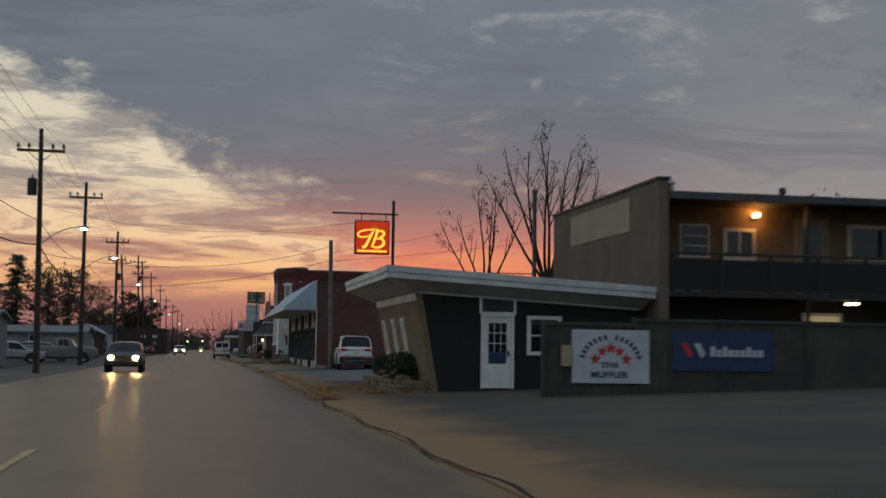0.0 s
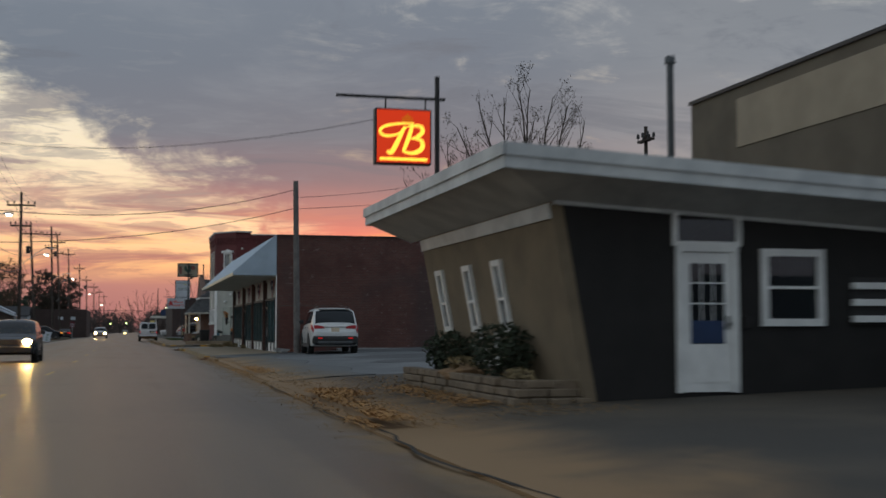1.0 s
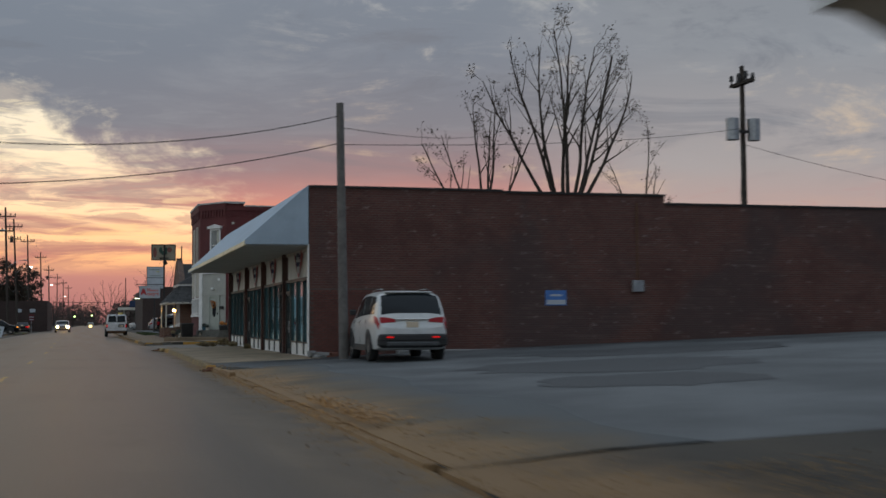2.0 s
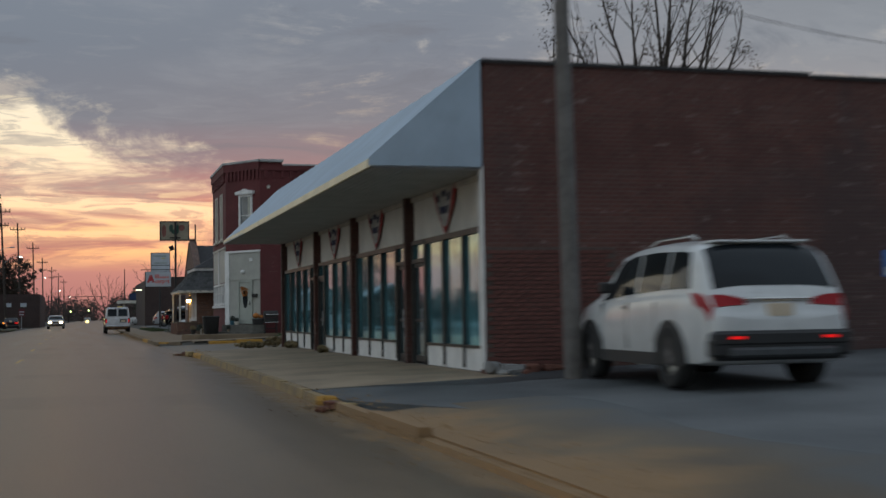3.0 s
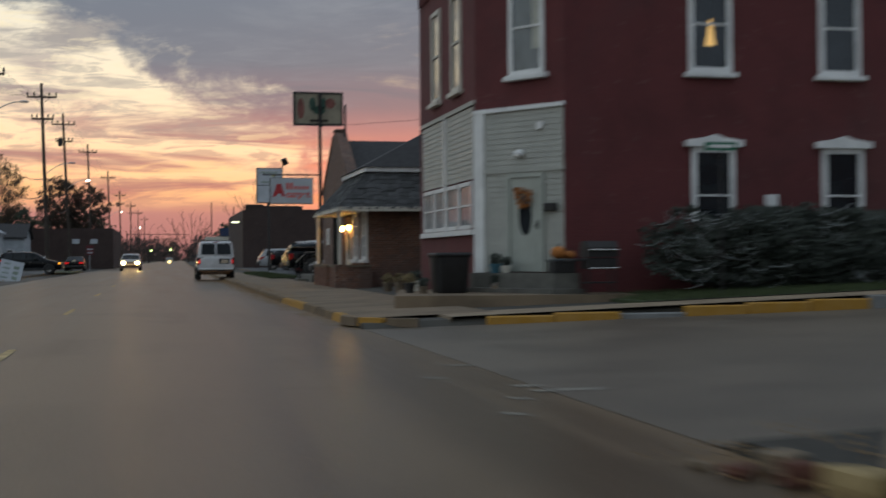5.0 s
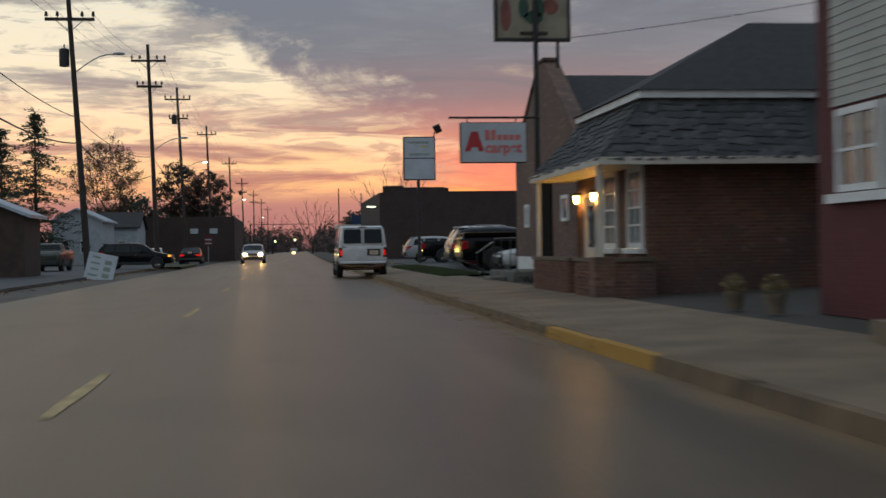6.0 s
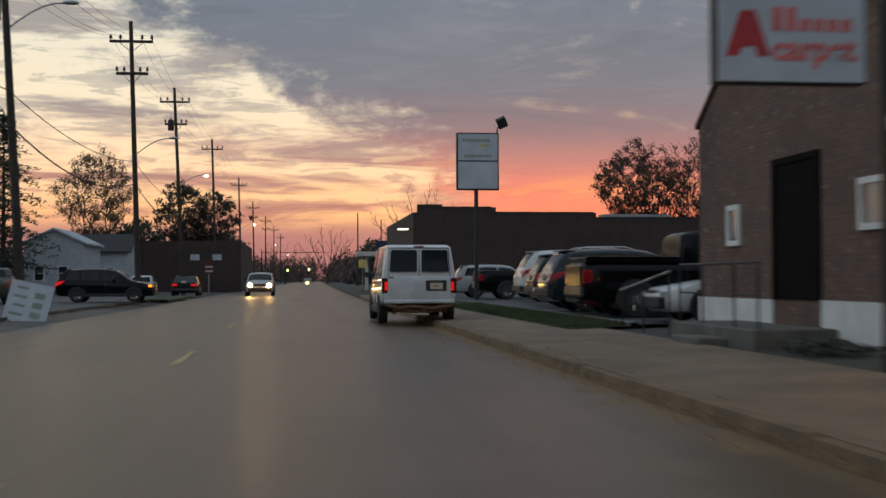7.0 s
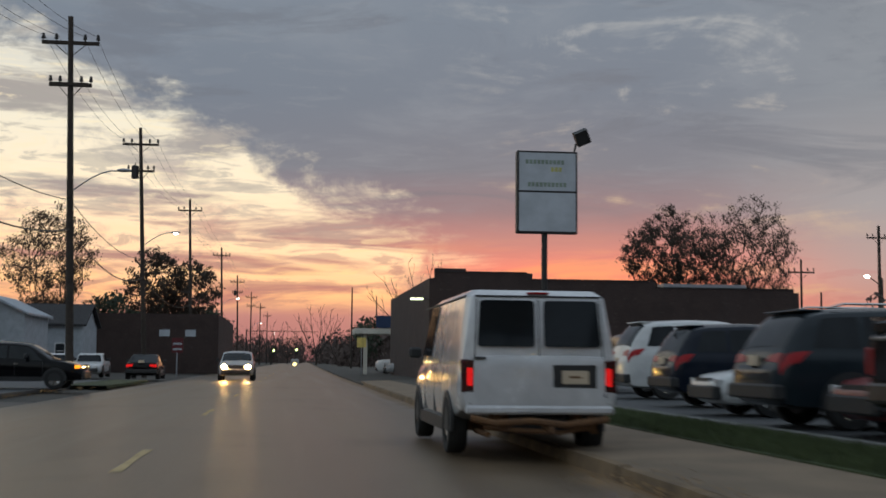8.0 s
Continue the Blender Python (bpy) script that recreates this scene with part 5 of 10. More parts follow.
# glazed bays
F = Plane((6.40, 0, 0), (0, 1, 0), (-1, 0, 0))
BAYS = (((71.42, 75.25), (75.29, 76.30)), ((77.68, 81.72), (76.80, 77.64)), ((82.22, 86.02), (86.06, 86.96)), ((88.22, 93.10), (87.32, 88.18)))
DOORGLASS = glass_material("bronze_door_glass", (0.20, 0.31, 0.35), 0.05, metal=0.8, spec=0.15)
for bi, ((w0, w1), (d0, d1)) in enumerate(BAYS):
    bay = part("window_frame", F.B(w0, w1, 2.64, 2.74, -0.04, 0.06), ALU, shop, "dark metal shop window frame")
    cnt = 3 if bi < 3 else 4
    sill = 0.73 if bi == 3 else 0.68
    for i in range(cnt + 1):
        m = w0 + (w1 - w0) * i / cnt
        part("mullion", F.B(m - 0.032, m + 0.032, 0.28, 2.64, -0.04, 0.07), ALU, bay)
    part("mullion", F.B(w0, w1, sill - 0.05, sill, -0.04, 0.06), ALU, bay)
    for i in range(cnt):
        a, b = w0 + (w1 - w0) * i / cnt + 0.032, w0 + (w1 - w0) * (i + 1) / cnt - 0.032
        part("pane", F.B(a, b, sill, 2.64, -0.02, 0.0), TEALGLASS, bay)
        part("base_panel", F.B(a, b, 0.24, sill - 0.05, -0.02, 0.03), WHITE, bay, "white panel under the glass")
    bm = bmesh.new()
    for q in ((d0, d0 + 0.07, 0.22, 2.74), (d1 - 0.07, d1, 0.22, 2.74), (d0, d1, 2.66, 2.74), (d0, d1, 2.28, 2.36)):
        F.box(bm, *q, -0.04, 0.06)
    dr = part("door_frame", bm, ALU, shop)
    part("pane", F.B(d0 + 0.07, d1 - 0.07, 2.36, 2.66, -0.02, 0.0), TEALGLASS, dr)
    bm = bmesh.new()
    for q in ((d0 + 0.08, d0 + 0.13, 0.24, 2.27), (d1 - 0.13, d1 - 0.08, 0.24, 2.27), (d0 + 0.13, d1 - 0.13, 0.24, 0.40), (d0 + 0.13, d1 - 0.13, 2.20, 2.27), (d0 + 0.13, d1 - 0.13, 1.08, 1.14)):
        F.box(bm, *q, -0.05, 0.02)
    dl = part("door", bm, ALU, shop, "dark bronze glazed shop door")
    part("pane", F.B(d0 + 0.13, d1 - 0.13, 0.40, 2.20, -0.03, -0.01), DOORGLASS, dl)
    part("door_handle", T(F.at(d0 + 0.24, 0.95, 0.06), F.at(d0 + 0.24, 1.35, 0.06), 0.014), STEEL, dl)
part("plinth", B(6.38, 6.7, 71.5, 93.15, 0.0, 0.28), CONC_GREY, shop)
# dark sheet added close behind the glass in place of the shaded room
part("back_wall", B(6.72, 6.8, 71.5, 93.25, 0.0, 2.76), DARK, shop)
# bunting fans, one over each bay
GREYCLOTH = material("grey_white_cloth", (0.44, 0.44, 0.44), 0.85, vary=0.3, scale=7, bump=0.3)


def swag(cy, u0, u1, v0, v1, out, m=10):
    """A pleated strip of a shield-shaped cloth: u across (0 far edge, 1 near edge), v down."""
    bm = bmesh.new()
    rows = []
    for i in range(m + 1):
        u = u0 + (u1 - u0) * i / m
        row = []
        for k in range(7):
            v = v0 + (v1 - v0) * k / 6
            half = 0.72 * (1 - v ** 1.35) ** 0.85 + 0.06
            dip = 0.10 * (1 - (2 * u - 1) ** 2)
            row.append(bm.verts.new((6.43 - out - 0.02 - 0.025 * (i % 2) * (1 - 0.5 * v), cy + (0.5 - u) * 2 * half, 3.64 - 0.80 * v - dip * v)))
        rows.append(row)
    for p, q in zip(rows, rows[1:]):
        for k in range(6):
            bm.faces.new((p[k], p[k + 1], q[k + 1], q[k]))
    return bm


for cy in (73.95, 79.75, 84.8, 90.7):
    fan = thing("bunting", (6.40, cy, 2.8), "drooping red, grey and navy cloth bunting on the sign band", "bunting")
    part("cloth", swag(cy, 0.06, 0.84, 0.0, 0.84, 0.0), GREYCLOTH, fan)
    part("cloth", swag(cy, 0.16, 0.74, 0.40, 0.56, 0.012), NAVY, fan, "navy band")
    part("cloth", swag(cy, 0.34, 0.56, 0.06, 0.20, 0.012, 4), NAVY, fan, "navy star patch")
    part("cloth", swag(cy, 0.10, 0.24, 0.14, 0.30, 0.012, 4), NAVY, fan, "navy star patch")
    part("cloth", swag(cy, 0.64, 0.78, 0.14, 0.30, 0.012, 4), NAVY, fan, "navy star patch")
    part("cloth", swag(cy, 0.83, 1.0, 0.0, 1.0, 0.006, 4), RED, fan, "red border")
    part("cloth", swag(cy, 0.0, 0.07, 0.0, 1.0, 0.006, 3), RED, fan, "red border")
    part("cloth", swag(cy, 0.05, 0.84, 0.83, 1.0, 0.006), RED, fan, "red border")
# notices on the side wall
nt = thing("notice_board", (14.4, 71.18, 1.8), "blue and white notice on the brick wall", "sign")
WS = Plane((0, 71.2, 0), (1, 0, 0), (0, -1, 0))
part("board", WS.B(14.03, 14.75, 1.80, 2.29, 0.0, 0.03), material("bright_blue_notice", (0.06, 0.16, 0.42), 0.5, vary=0.15), nt)
part("panel", WS.B(14.06, 14.72, 1.83, 1.98, 0.03, 0.034), SIGNFACE, nt)
part("lettering", WS.B(14.2, 14.6, 2.10, 2.16, 0.03, 0.034), SIGNFACE, nt)
mt2 = thing("meter_box", (17.3, 71.1, 2.26), "grey electric meter box on the brick wall", "box")
part("box_body", WS.B(17.08, 17.48, 2.24, 2.62, 0.0, 0.14, bev=0.015), STEEL, mt2)
part("conduit", T(WS.at(17.28, 2.62, 0.07), WS.at(17.28, 5.2, 0.07), 0.025), RUST, mt2)
# rubble strip at the foot of the wall
st = part("wall_footing", B(9.0, 30.0, 70.85, 71.2, 0.0, 0.42, bev=0.03), CONC_GREY)
tagged(st, "cracked concrete footing under the brick wall", "footing", kind="structure")

# ---- red corner house ----
red = thing("corner_house", (8.2, 112.4, 0.3), "two-storey red painted brick house with a cut corner", "building")
P0, P1 = Vector((6.76, 114.47, 0)), Vector((8.20, 112.40, 0))
CH = Plane(P0, P1 - P0, Vector(((P1 - P0).y, -(P1 - P0).x, 0)))
LC = (P1 - P0).length
part("wall_south", B(8.20, 24.0, 112.4, 112.75, 0.2, 8.6), BRICK_C, red)
part("wall_corner", CH.B(0, LC, 0.2, 8.85, -0.3, 0.0), BRICK_C, red)
part("wall_street", B(6.76, 7.1, 114.47, 120.7, 0.2, 8.85), BRICK_C, red)
part("wall_north", B(7.1, 24.0, 120.4, 120.7, 0.2, 8.6), BRICK_C, red)
part("wall_back", B(23.7, 24.0, 112.75, 120.4, 0.2, 8.6), BRICK_C, red)
bm = bmesh.new()
prism(bm, [(7.0, 114.6, 8.3), (8.4, 112.65, 8.3), (23.9, 112.65, 8.3), (23.9, 120.5, 8.3), (7.0, 120.5, 8.3)], (0, 0, 0.1))
part("roof", bm, ROOFDARK, red)
bm = CH.B(-0.05, LC + 0.05, 8.80, 8.90, -0.35, 0.12)
part("coping", bm, SOFFIT, red)
part("coping", B(6.62, 7.12, 114.47, 120.75, 8.80, 8.92), SOFFIT, red)
part("coping", B(8.2, 9.35, 112.28, 112.8, 8.78, 8.90), SOFFIT, red)
part("parapet", B(8.2, 9.3, 112.42, 112.76, 8.6, 8.80), BRICK_C, red)
part("coping", B(9.35, 24.05, 112.3, 112.8, 8.60, 8.68), SOFFIT, red)
for a0 in np.arange(0.18, LC - 0.1, 0.27):
    part("bracket", CH.B(a0, a0 + 0.11, 7.95, 8.42, 0.0, 0.07), BRICK_C, red)
part("cornice", CH.B(0, LC, 8.42, 8.80, 0.0, 0.08), BRICK_C, red)
for y0 in np.arange(114.7, 120.5, 0.30):
    part("bracket", B(6.69, 6.76, y0, y0 + 0.12, 7.95, 8.42), BRICK_C, red)
part("cornice", B(6.66, 6.76, 114.47, 120.7, 8.42, 8.80), BRICK_C, red)
for x0 in np.arange(8.4, 23.8, 0.42):
    part("bracket", B(x0, x0 + 0.14, 112.33, 112.4, 8.0, 8.36), BRICK_C, red)
part("cornice", B(8.2, 24.0, 112.32, 112.4, 8.36, 8.6), BRICK_C, red)
SW = Plane((0, 112.4, 0), (1, 0, 0), (0, -1, 0))
FW = Plane((6.76, 0, 0), (0, 1, 0), (-1, 0, 0))
CURTAIN = material("pale_curtain", (0.42, 0.42, 0.36), 0.8, vary=0.2, scale=3)
window(red, CH, 1.02, 5.14, 0.98, 2.10, WHITE, PALEGLASS, rows=2, fw=0.11, sill=True, hood=True, label="tall white sash window with lintel")
part("curtain", CH.B(1.66, 1.86, 5.7, 7.1, 0.012, 0.02), CURTAIN, red, "pale curtain edge behind the glass")
for x0 in (11.02, 14.14, 17.3, 20.4):
    window(red, SW, x0, 5.16, 1.02, 2.12, WHITE, DARKGLASS, rows=2, fw=0.12, sill=True, hood=True, label="tall white sash window with lintel")
    if x0 == 17.3:
        continue
    window(red, SW, x0 + 0.05, 1.42, 1.02, 2.12, WHITE, DARKGLASS, rows=2, fw=0.12, sill=True, hood=True, label="tall white sash window with lintel")
LAMPSHADE = lamp_material("lit_lamp_shade", (0.95, 0.60, 0.22), 0.75)
bm = prism(bmesh.new(), [SW.at(11.42, 5.75, 0.016), SW.at(11.66, 5.75, 0.016), SW.at(11.56, 6.35, 0.016), SW.at(11.52, 6.35, 0.016)], (0, -0.006, 0))
part("lamp_shade", bm, LAMPSHADE, red, "lit lamp seen behind the glass")
for y0 in (115.75, 118.0):
    window(red, FW, y0, 5.14, 0.95, 2.35, OFFWHITE, DARKGLASS, rows=2, fw=0.10, sill=True, label="tall street window")
# pale siding on the cut corner and street front
for pl, a0, a1, z0, z1 in ((CH, 0.30, LC - 0.03, 0.84, 4.38), (FW, 114.6, 120.2, 2.95, 4.62)):
    z = z0
    while z < z1 - 0.02:
        zt = min(z + 0.118, z1)
        bm = bmesh.new()
        hexa(bm, [pl.at(a, b, c) for b, cc in ((z, 0.036), (zt, 0.024)) for a, c in ((a0, 0.0), (a1, 0.0), (a1, cc), (a0, cc))])
        part("siding_board", bm, SIDING, red)
        z += 0.118
part("corner_post", CH.B(0.0, 0.30, 0.6, 4.45, 0.0, 0.08), WHITE, red)
part("trim", CH.B(0.0, LC, 4.38, 4.47, 0.0, 0.09), WHITE, red)
part("trim", CH.B(0.30, LC, 3.02, 3.12, 0.02, 0.07), SIDING, red)
part("trim", FW.B(114.5, 120.3, 4.62, 4.72, 0.0, 0.07), SIDING, red)
part("trim", FW.B(114.5, 120.3, 1.68, 1.80, 0.0, 0.10), WHITE, red)
for k in range(4):
    window(red, FW, 114.75 + 1.36 * k, 1.82, 1.2, 1.08, WHITE, DARKGLASS, rows=2, cols=2, fw=0.09)
part("trim", FW.B(117.35, 117.5, 1.8, 4.62, 0.0, 0.08), WHITE, red)
SAGE = material("sage_door_paint", (0.36, 0.38, 0.34), 0.5, vary=0.08, scale=3, bump=0.05)
CD = Plane(tuple(CH.at(0, 0, 0.045)), tuple(CH.u), tuple(CH.n))
DR = door_leaf(red, CD, 1.07, 0.84, 0.84, 2.06, SAGE, None, None, SAGE, label="pale sage front door with an oval light")
bm = bmesh.new()
prism(bm, [CD.at(1.49 + 0.18 * math.cos(t), 2.08 + 0.45 * math.sin(t), 0.031) for t in (2 * math.pi * i / 20 for i in range(20))], CH.n * 0.008)
part("pane", bm, DARKGLASS, DR, "oval glass light")
wr = thing("wreath", tuple(CH.at(1.49, 2.44, 0.13)), "autumn wreath of orange leaves hung on the sage door", "wreath")
bm = bmesh.new()
ORANGE = material("orange_leaves", (0.42, 0.15, 0.03), 0.8, vary=0.5, scale=9, bump=0)
for i in range(20):
    t = 2 * math.pi * i / 20
    leaves(bm, tuple(CH.at(1.49 + 0.16 * math.cos(t), 2.44 + 0.16 * math.sin(t), 0.13)), (0.09, 0.09, 0.09), 14, 0.04, 40 + i)
leaves(bm, tuple(CH.at(1.30, 2.62, 0.13)), (0.08, 0.08, 0.08), 60, 0.04, 77)
part("leaf_ring", bm, ORANGE, wr)
lt = thing("wall_lamp", tuple(CH.at(1.55, 3.55, 0.05)), "small white lamp over the front door", "lamp")
part("shade", blob(bmesh.new(), CH.at(1.35, 3.42, 0.12), (0.12, 0.12, 0.10), 2, 0.05), WHITE, lt)
ob = thing("junction_box", tuple(CH.at(1.9, 3.98, 0.05)), "small white box on the siding", "box")
part("box_body", CH.B(1.82, 1.98, 3.93, 4.08, 0.045, 0.10), WHITE, ob)
ob = thing("letter_box", tuple(CH.at(2.2, 2.15, 0.05)), "black letter box beside the front door", "letter box")
part("box_body", CH.B(2.03, 2.36, 2.15, 2.32, 0.045, 0.16, bev=0.02), DARK, ob)
ob = thing("star_ornament", (8.6, 112.36, 7.55), "small pale star plate on the brick", "ornament")
bm = bmesh.new()
pts = [SW.at(8.62 + (0.12 if i % 2 == 0 else 0.05) * math.cos(radians(90 + 36 * i)), 7.55 + (0.12 if i % 2 == 0 else 0.05) * math.sin(radians(90 + 36 * i)), 0.0) for i in range(10)]
part("plate", prism(bm, pts, (0, -0.03, 0)), OFFWHITE, ob)
# side door under its own lamp
SIDE_DOOR = material("pale_green_door_paint", (0.34, 0.36, 0.25), 0.5, vary=0.1, scale=3, bump=0.05)
door_leaf(red, SW, 17.55, 0.90, 0.90, 2.06, SIDE_DOOR, DARKGLASS, (1, 1), SIDE_DOOR, label="pale green side door")
bm = B(17.35, 18.65, 111.62, 112.38, 0.1, 0.89, 0.02)
tagged(part("doorstep", bm, CONC_GREY), "high concrete step before the side door", "step", kind="structure")
ob = thing("wall_lamp", (17.85, 112.38, 3.35), "glowing yellow lamp over the side door", "lamp")
part("bracket", SW.B(17.79, 17.91, 3.28, 3.46, 0.0, 0.06), DARK, ob)
part("shade", blob(bmesh.new(), (17.85, 112.22, 3.36), (0.10, 0.10, 0.10), 2, 0.0), lamp_material("yellow_door_lamp_glass", (0.80, 0.90, 0.22), 40.0), ob, "glowing glass globe")
ob = thing("meter_box", (16.9, 112.35, 2.6), "white electric meter on the red wall", "box")
part("box_body", SW.B(16.85, 17.08, 2.58, 2.84, 0.0, 0.12, bev=0.02), WHITE, ob)
ob = thing("meter_box", (12.9, 112.35, 2.2), "white electric meter on the red wall", "box")
part("box_body", SW.B(12.8, 13.08, 2.2, 2.5, 0.0, 0.12, bev=0.02), WHITE, ob)
# doorstep and the things on it
STEPC = material("stained_step_concrete", (0.13, 0.125, 0.11), 0.9, vary=0.35, scale=2, bump=0.4)
bm = prism(bmesh.new(), [(6.50, 114.05, 0.1), (7.72, 111.75, 0.1), (8.28, 111.75, 0.1), (8.28, 112.4, 0.1), (6.80, 114.5, 0.1)], (0, 0, 0.72))
tagged(part("doorstep", bm, STEPC), "raised stained concrete doorstep at the cut corner", "step", kind="structure")
bm = prism(bmesh.new(), [(6.28, 113.9, 0.1), (7.58, 111.45, 0.1), (8.30, 111.45, 0.1), (8.30, 111.74, 0.1), (7.715, 111.74, 0.1), (6.49, 114.05, 0.1)], (0, 0, 0.40))
tagged(part("doorstep", bm, STEPC), "lower stained concrete step at the cut corner", "step", kind="structure")
LAND = [(4.35, 111.6), (9.2, 110.65), (9.2, 112.32), (8.2, 112.32), (6.72, 114.6), (6.72, 116.5), (5.3, 116.2)]
bm = prism(bmesh.new(), [(px, py, 0.04) for px, py in LAND], (0, 0, 0.36))
tagged(part("landing", bm, CONC_BROWN), "raised brown concrete landing round the cut corner", "step", kind="structure")
part_g = thing("grill", (8.4, 111.1, 0.40), "black barbecue grill on legs with a chrome bar", "grill")
gx, gy = 8.16, 110.90
bm = bmesh.new()
prism(bm, [(gx, gy, 1.15), (gx, gy, 1.35), (gx, gy + 0.13, 1.48), (gx, gy + 0.36, 1.48), (gx, gy + 0.48, 1.35), (gx, gy + 0.48, 1.15)], (0.66, 0, 0))
part("lid", bm, DARK, part_g)
part("firebox", B(gx, gx + 0.66, gy + 0.02, gy + 0.46, 0.92, 1.14, bev=0.02), DARK, part_g)
part("side_shelf", B(gx - 0.30, gx - 0.02, gy + 0.05, gy + 0.42, 1.08, 1.11), DARK, part_g)
part("rail", T((gx + 0.02, gy - 0.05, 1.30), (gx + 0.64, gy - 0.05, 1.30), 0.02), CHROME, part_g, "chrome lid handle")
part("rail", T((gx + 0.02, gy - 0.04, 0.93), (gx + 0.64, gy - 0.04, 0.93), 0.02), CHROME, part_g, "chrome front rail")
part("shelf", B(gx + 0.03, gx + 0.63, gy + 0.05, gy + 0.42, 0.62, 0.65), DARK, part_g)
for px, py in ((gx + 0.05, gy + 0.07), (gx + 0.6, gy + 0.07), (gx + 0.05, gy + 0.42), (gx + 0.6, gy + 0.42)):
    part("leg", T((px, py, 0.398), (px, py, 0.93), 0.018), DARK, part_g)
crate = thing("crate", (7.98, 112.05, 0.82), "dark slatted crate under the pumpkins on the doorstep", "crate")
part("crate_body", B(7.74, 8.24, 111.82, 112.22, 0.82, 1.10, bev=0.015), DARK, crate)
part("rim", B(7.72, 8.26, 111.80, 112.24, 1.06, 1.12, bev=0.01), DARKSTEEL, crate)
for q, (px, py, r) in enumerate(((7.90, 111.98, 0.17), (8.14, 111.92, 0.11), (8.10, 112.12, 0.10))):
    ob = thing("pumpkin", (px, py, 1.12), "orange pumpkin on a dark crate at the doorstep", "pumpkin", "pumpkins on the crate")
    bm = bmesh.new()
    made = bmesh.ops.create_uvsphere(bm, u_segments=24, v_segments=10, radius=1.0)["verts"]
    for v in made:
        k = 1 - 0.08 * abs(math.cos(4 * math.atan2(v.co.y, v.co.x)))
        v.co = Vector((px + v.co.x * r * k, py + v.co.y * r * k, 1.12 + r * 0.78 + v.co.z * r * 0.78))
    part("fruit", bm, ORANGE, ob)
    part("stalk", T((px, py, 1.12 + r * 1.5), (px + 0.02, py, 1.12 + r * 1.5 + 0.07), 0.018, 0.012, 6), BARK, ob)
# flower pots and a dark bin by the street front
def pot(x, y, z, r, h, mt, label, leafmat):
    ob = thing("flower_pot", (x, y, z), label, "pot")
    bm = bmesh.new()
    tube(bm, (x, y, z), (x, y, z + h), r * 0.75, r, 14)
    tube(bm, (x, y, z + h - 0.05), (x, y, z + h), r * 1.1, r * 1.1, 14)
    part("pot_body", bm, mt, ob)
    part("plant", leaves(bmesh.new(), (x, y, z + h + r * 0.8), (r * 1.1, r * 1.1, r), 160, 0.05, int(x * 31 + y * 7)), leafmat, ob)


pot(6.95, 113.55, 0.82, 0.13, 0.2, material("blue_glazed_pot", (0.05, 0.16, 0.22), 0.3), "small blue glazed pot on the doorstep", SHRUB)
pot(7.12, 113.25, 0.82, 0.11, 0.16, OFFWHITE, "small white pot on the doorstep", SHRUB)
pot(6.2, 120.9, 0.2, 0.15, 0.28, STONE, "clay pot with dry flowers by the wall", WEED)
pot(6.1, 122.2, 0.2, 0.15, 0.26, STONE, "clay pot with dry flowers by the wall", WEED)
pot(5.25, 113.1, 0.40, 0.10, 0.16, STONE, "small clay pot among clutter by the bin", SHRUB)
pot(5.05, 113.6, 0.40, 0.12, 0.22, DARK, "small dark pot among clutter by the bin", WEED)
pot(6.62, 112.35, 0.50, 0.09, 0.13, CHROME, "small bright tin with a plant on the step", SHRUB)
pot(5.5, 115.2, 0.40, 0.13, 0.24, OFFWHITE, "pale flower pot beside the landing", SHRUB)
wb = thing("wheelie_bin", (5.88, 113.35, 0.40), "black plastic bin standing by the doorstep", "bin")
bm = bmesh.new()
rings = [[(5.88 + sx * r, 113.35 + sy * r * 1.1, z) for sx, sy in ((-1, -0.8), (-0.8, -1), (0.8, -1), (1, -0.8), (1, 0.8), (0.8, 1), (-0.8, 1), (-1, 0.8))] for z, r in ((0.40, 0.30), (0.44, 0.33), (1.14, 0.37), (1.18, 0.39))]
part("bin_body", loft(bm, rings), PLASTIC, wb, smooth=40)
part("lid", B(5.88 - 0.40, 5.88 + 0.40, 113.35 - 0.44, 113.35 + 0.42, 1.175, 1.27, bev=0.035), PLASTIC, wb)
# big hedge with cobweb strands
hd = shrub((13.25, 111.35, 0.36), (3.70, 0.82, 0.92), 28000, 0.075, SHRUB, "large grey-green bush draped with white cobweb", 21, "bush", 90)
WEB = material("white_cobweb", (0.34, 0.36, 0.36), 0.9, vary=0.2, bump=0)
bm = bmesh.new()
rg = random.Random(12)
for i in range(230):
    p = Vector((13.25 + rg.uniform(-3.4, 3.4), 111.35 - rg.uniform(0.35, 0.70), 0.5 + rg.uniform(0.2, 1.6)))
    q = p + Vector((rg.uniform(-0.7, 0.7), rg.uniform(-0.12, 0.12), rg.uniform(-0.4, 0.3)))
    m = (p + q) / 2 + Vector((0, -0.08, -rg.uniform(0.02, 0.12)))
    pts = [p, (p + m) / 2 - Vector((0, 0, 0.02)), m, (q + m) / 2 - Vector((0, 0, 0.02)), q]
    chain(bm, pts, rg.uniform(0.002, 0.007), 4)
tagged(part("cobweb", bm, WEB, hd, "white cobweb strands"), kind="stuff")
bm = bmesh.new()
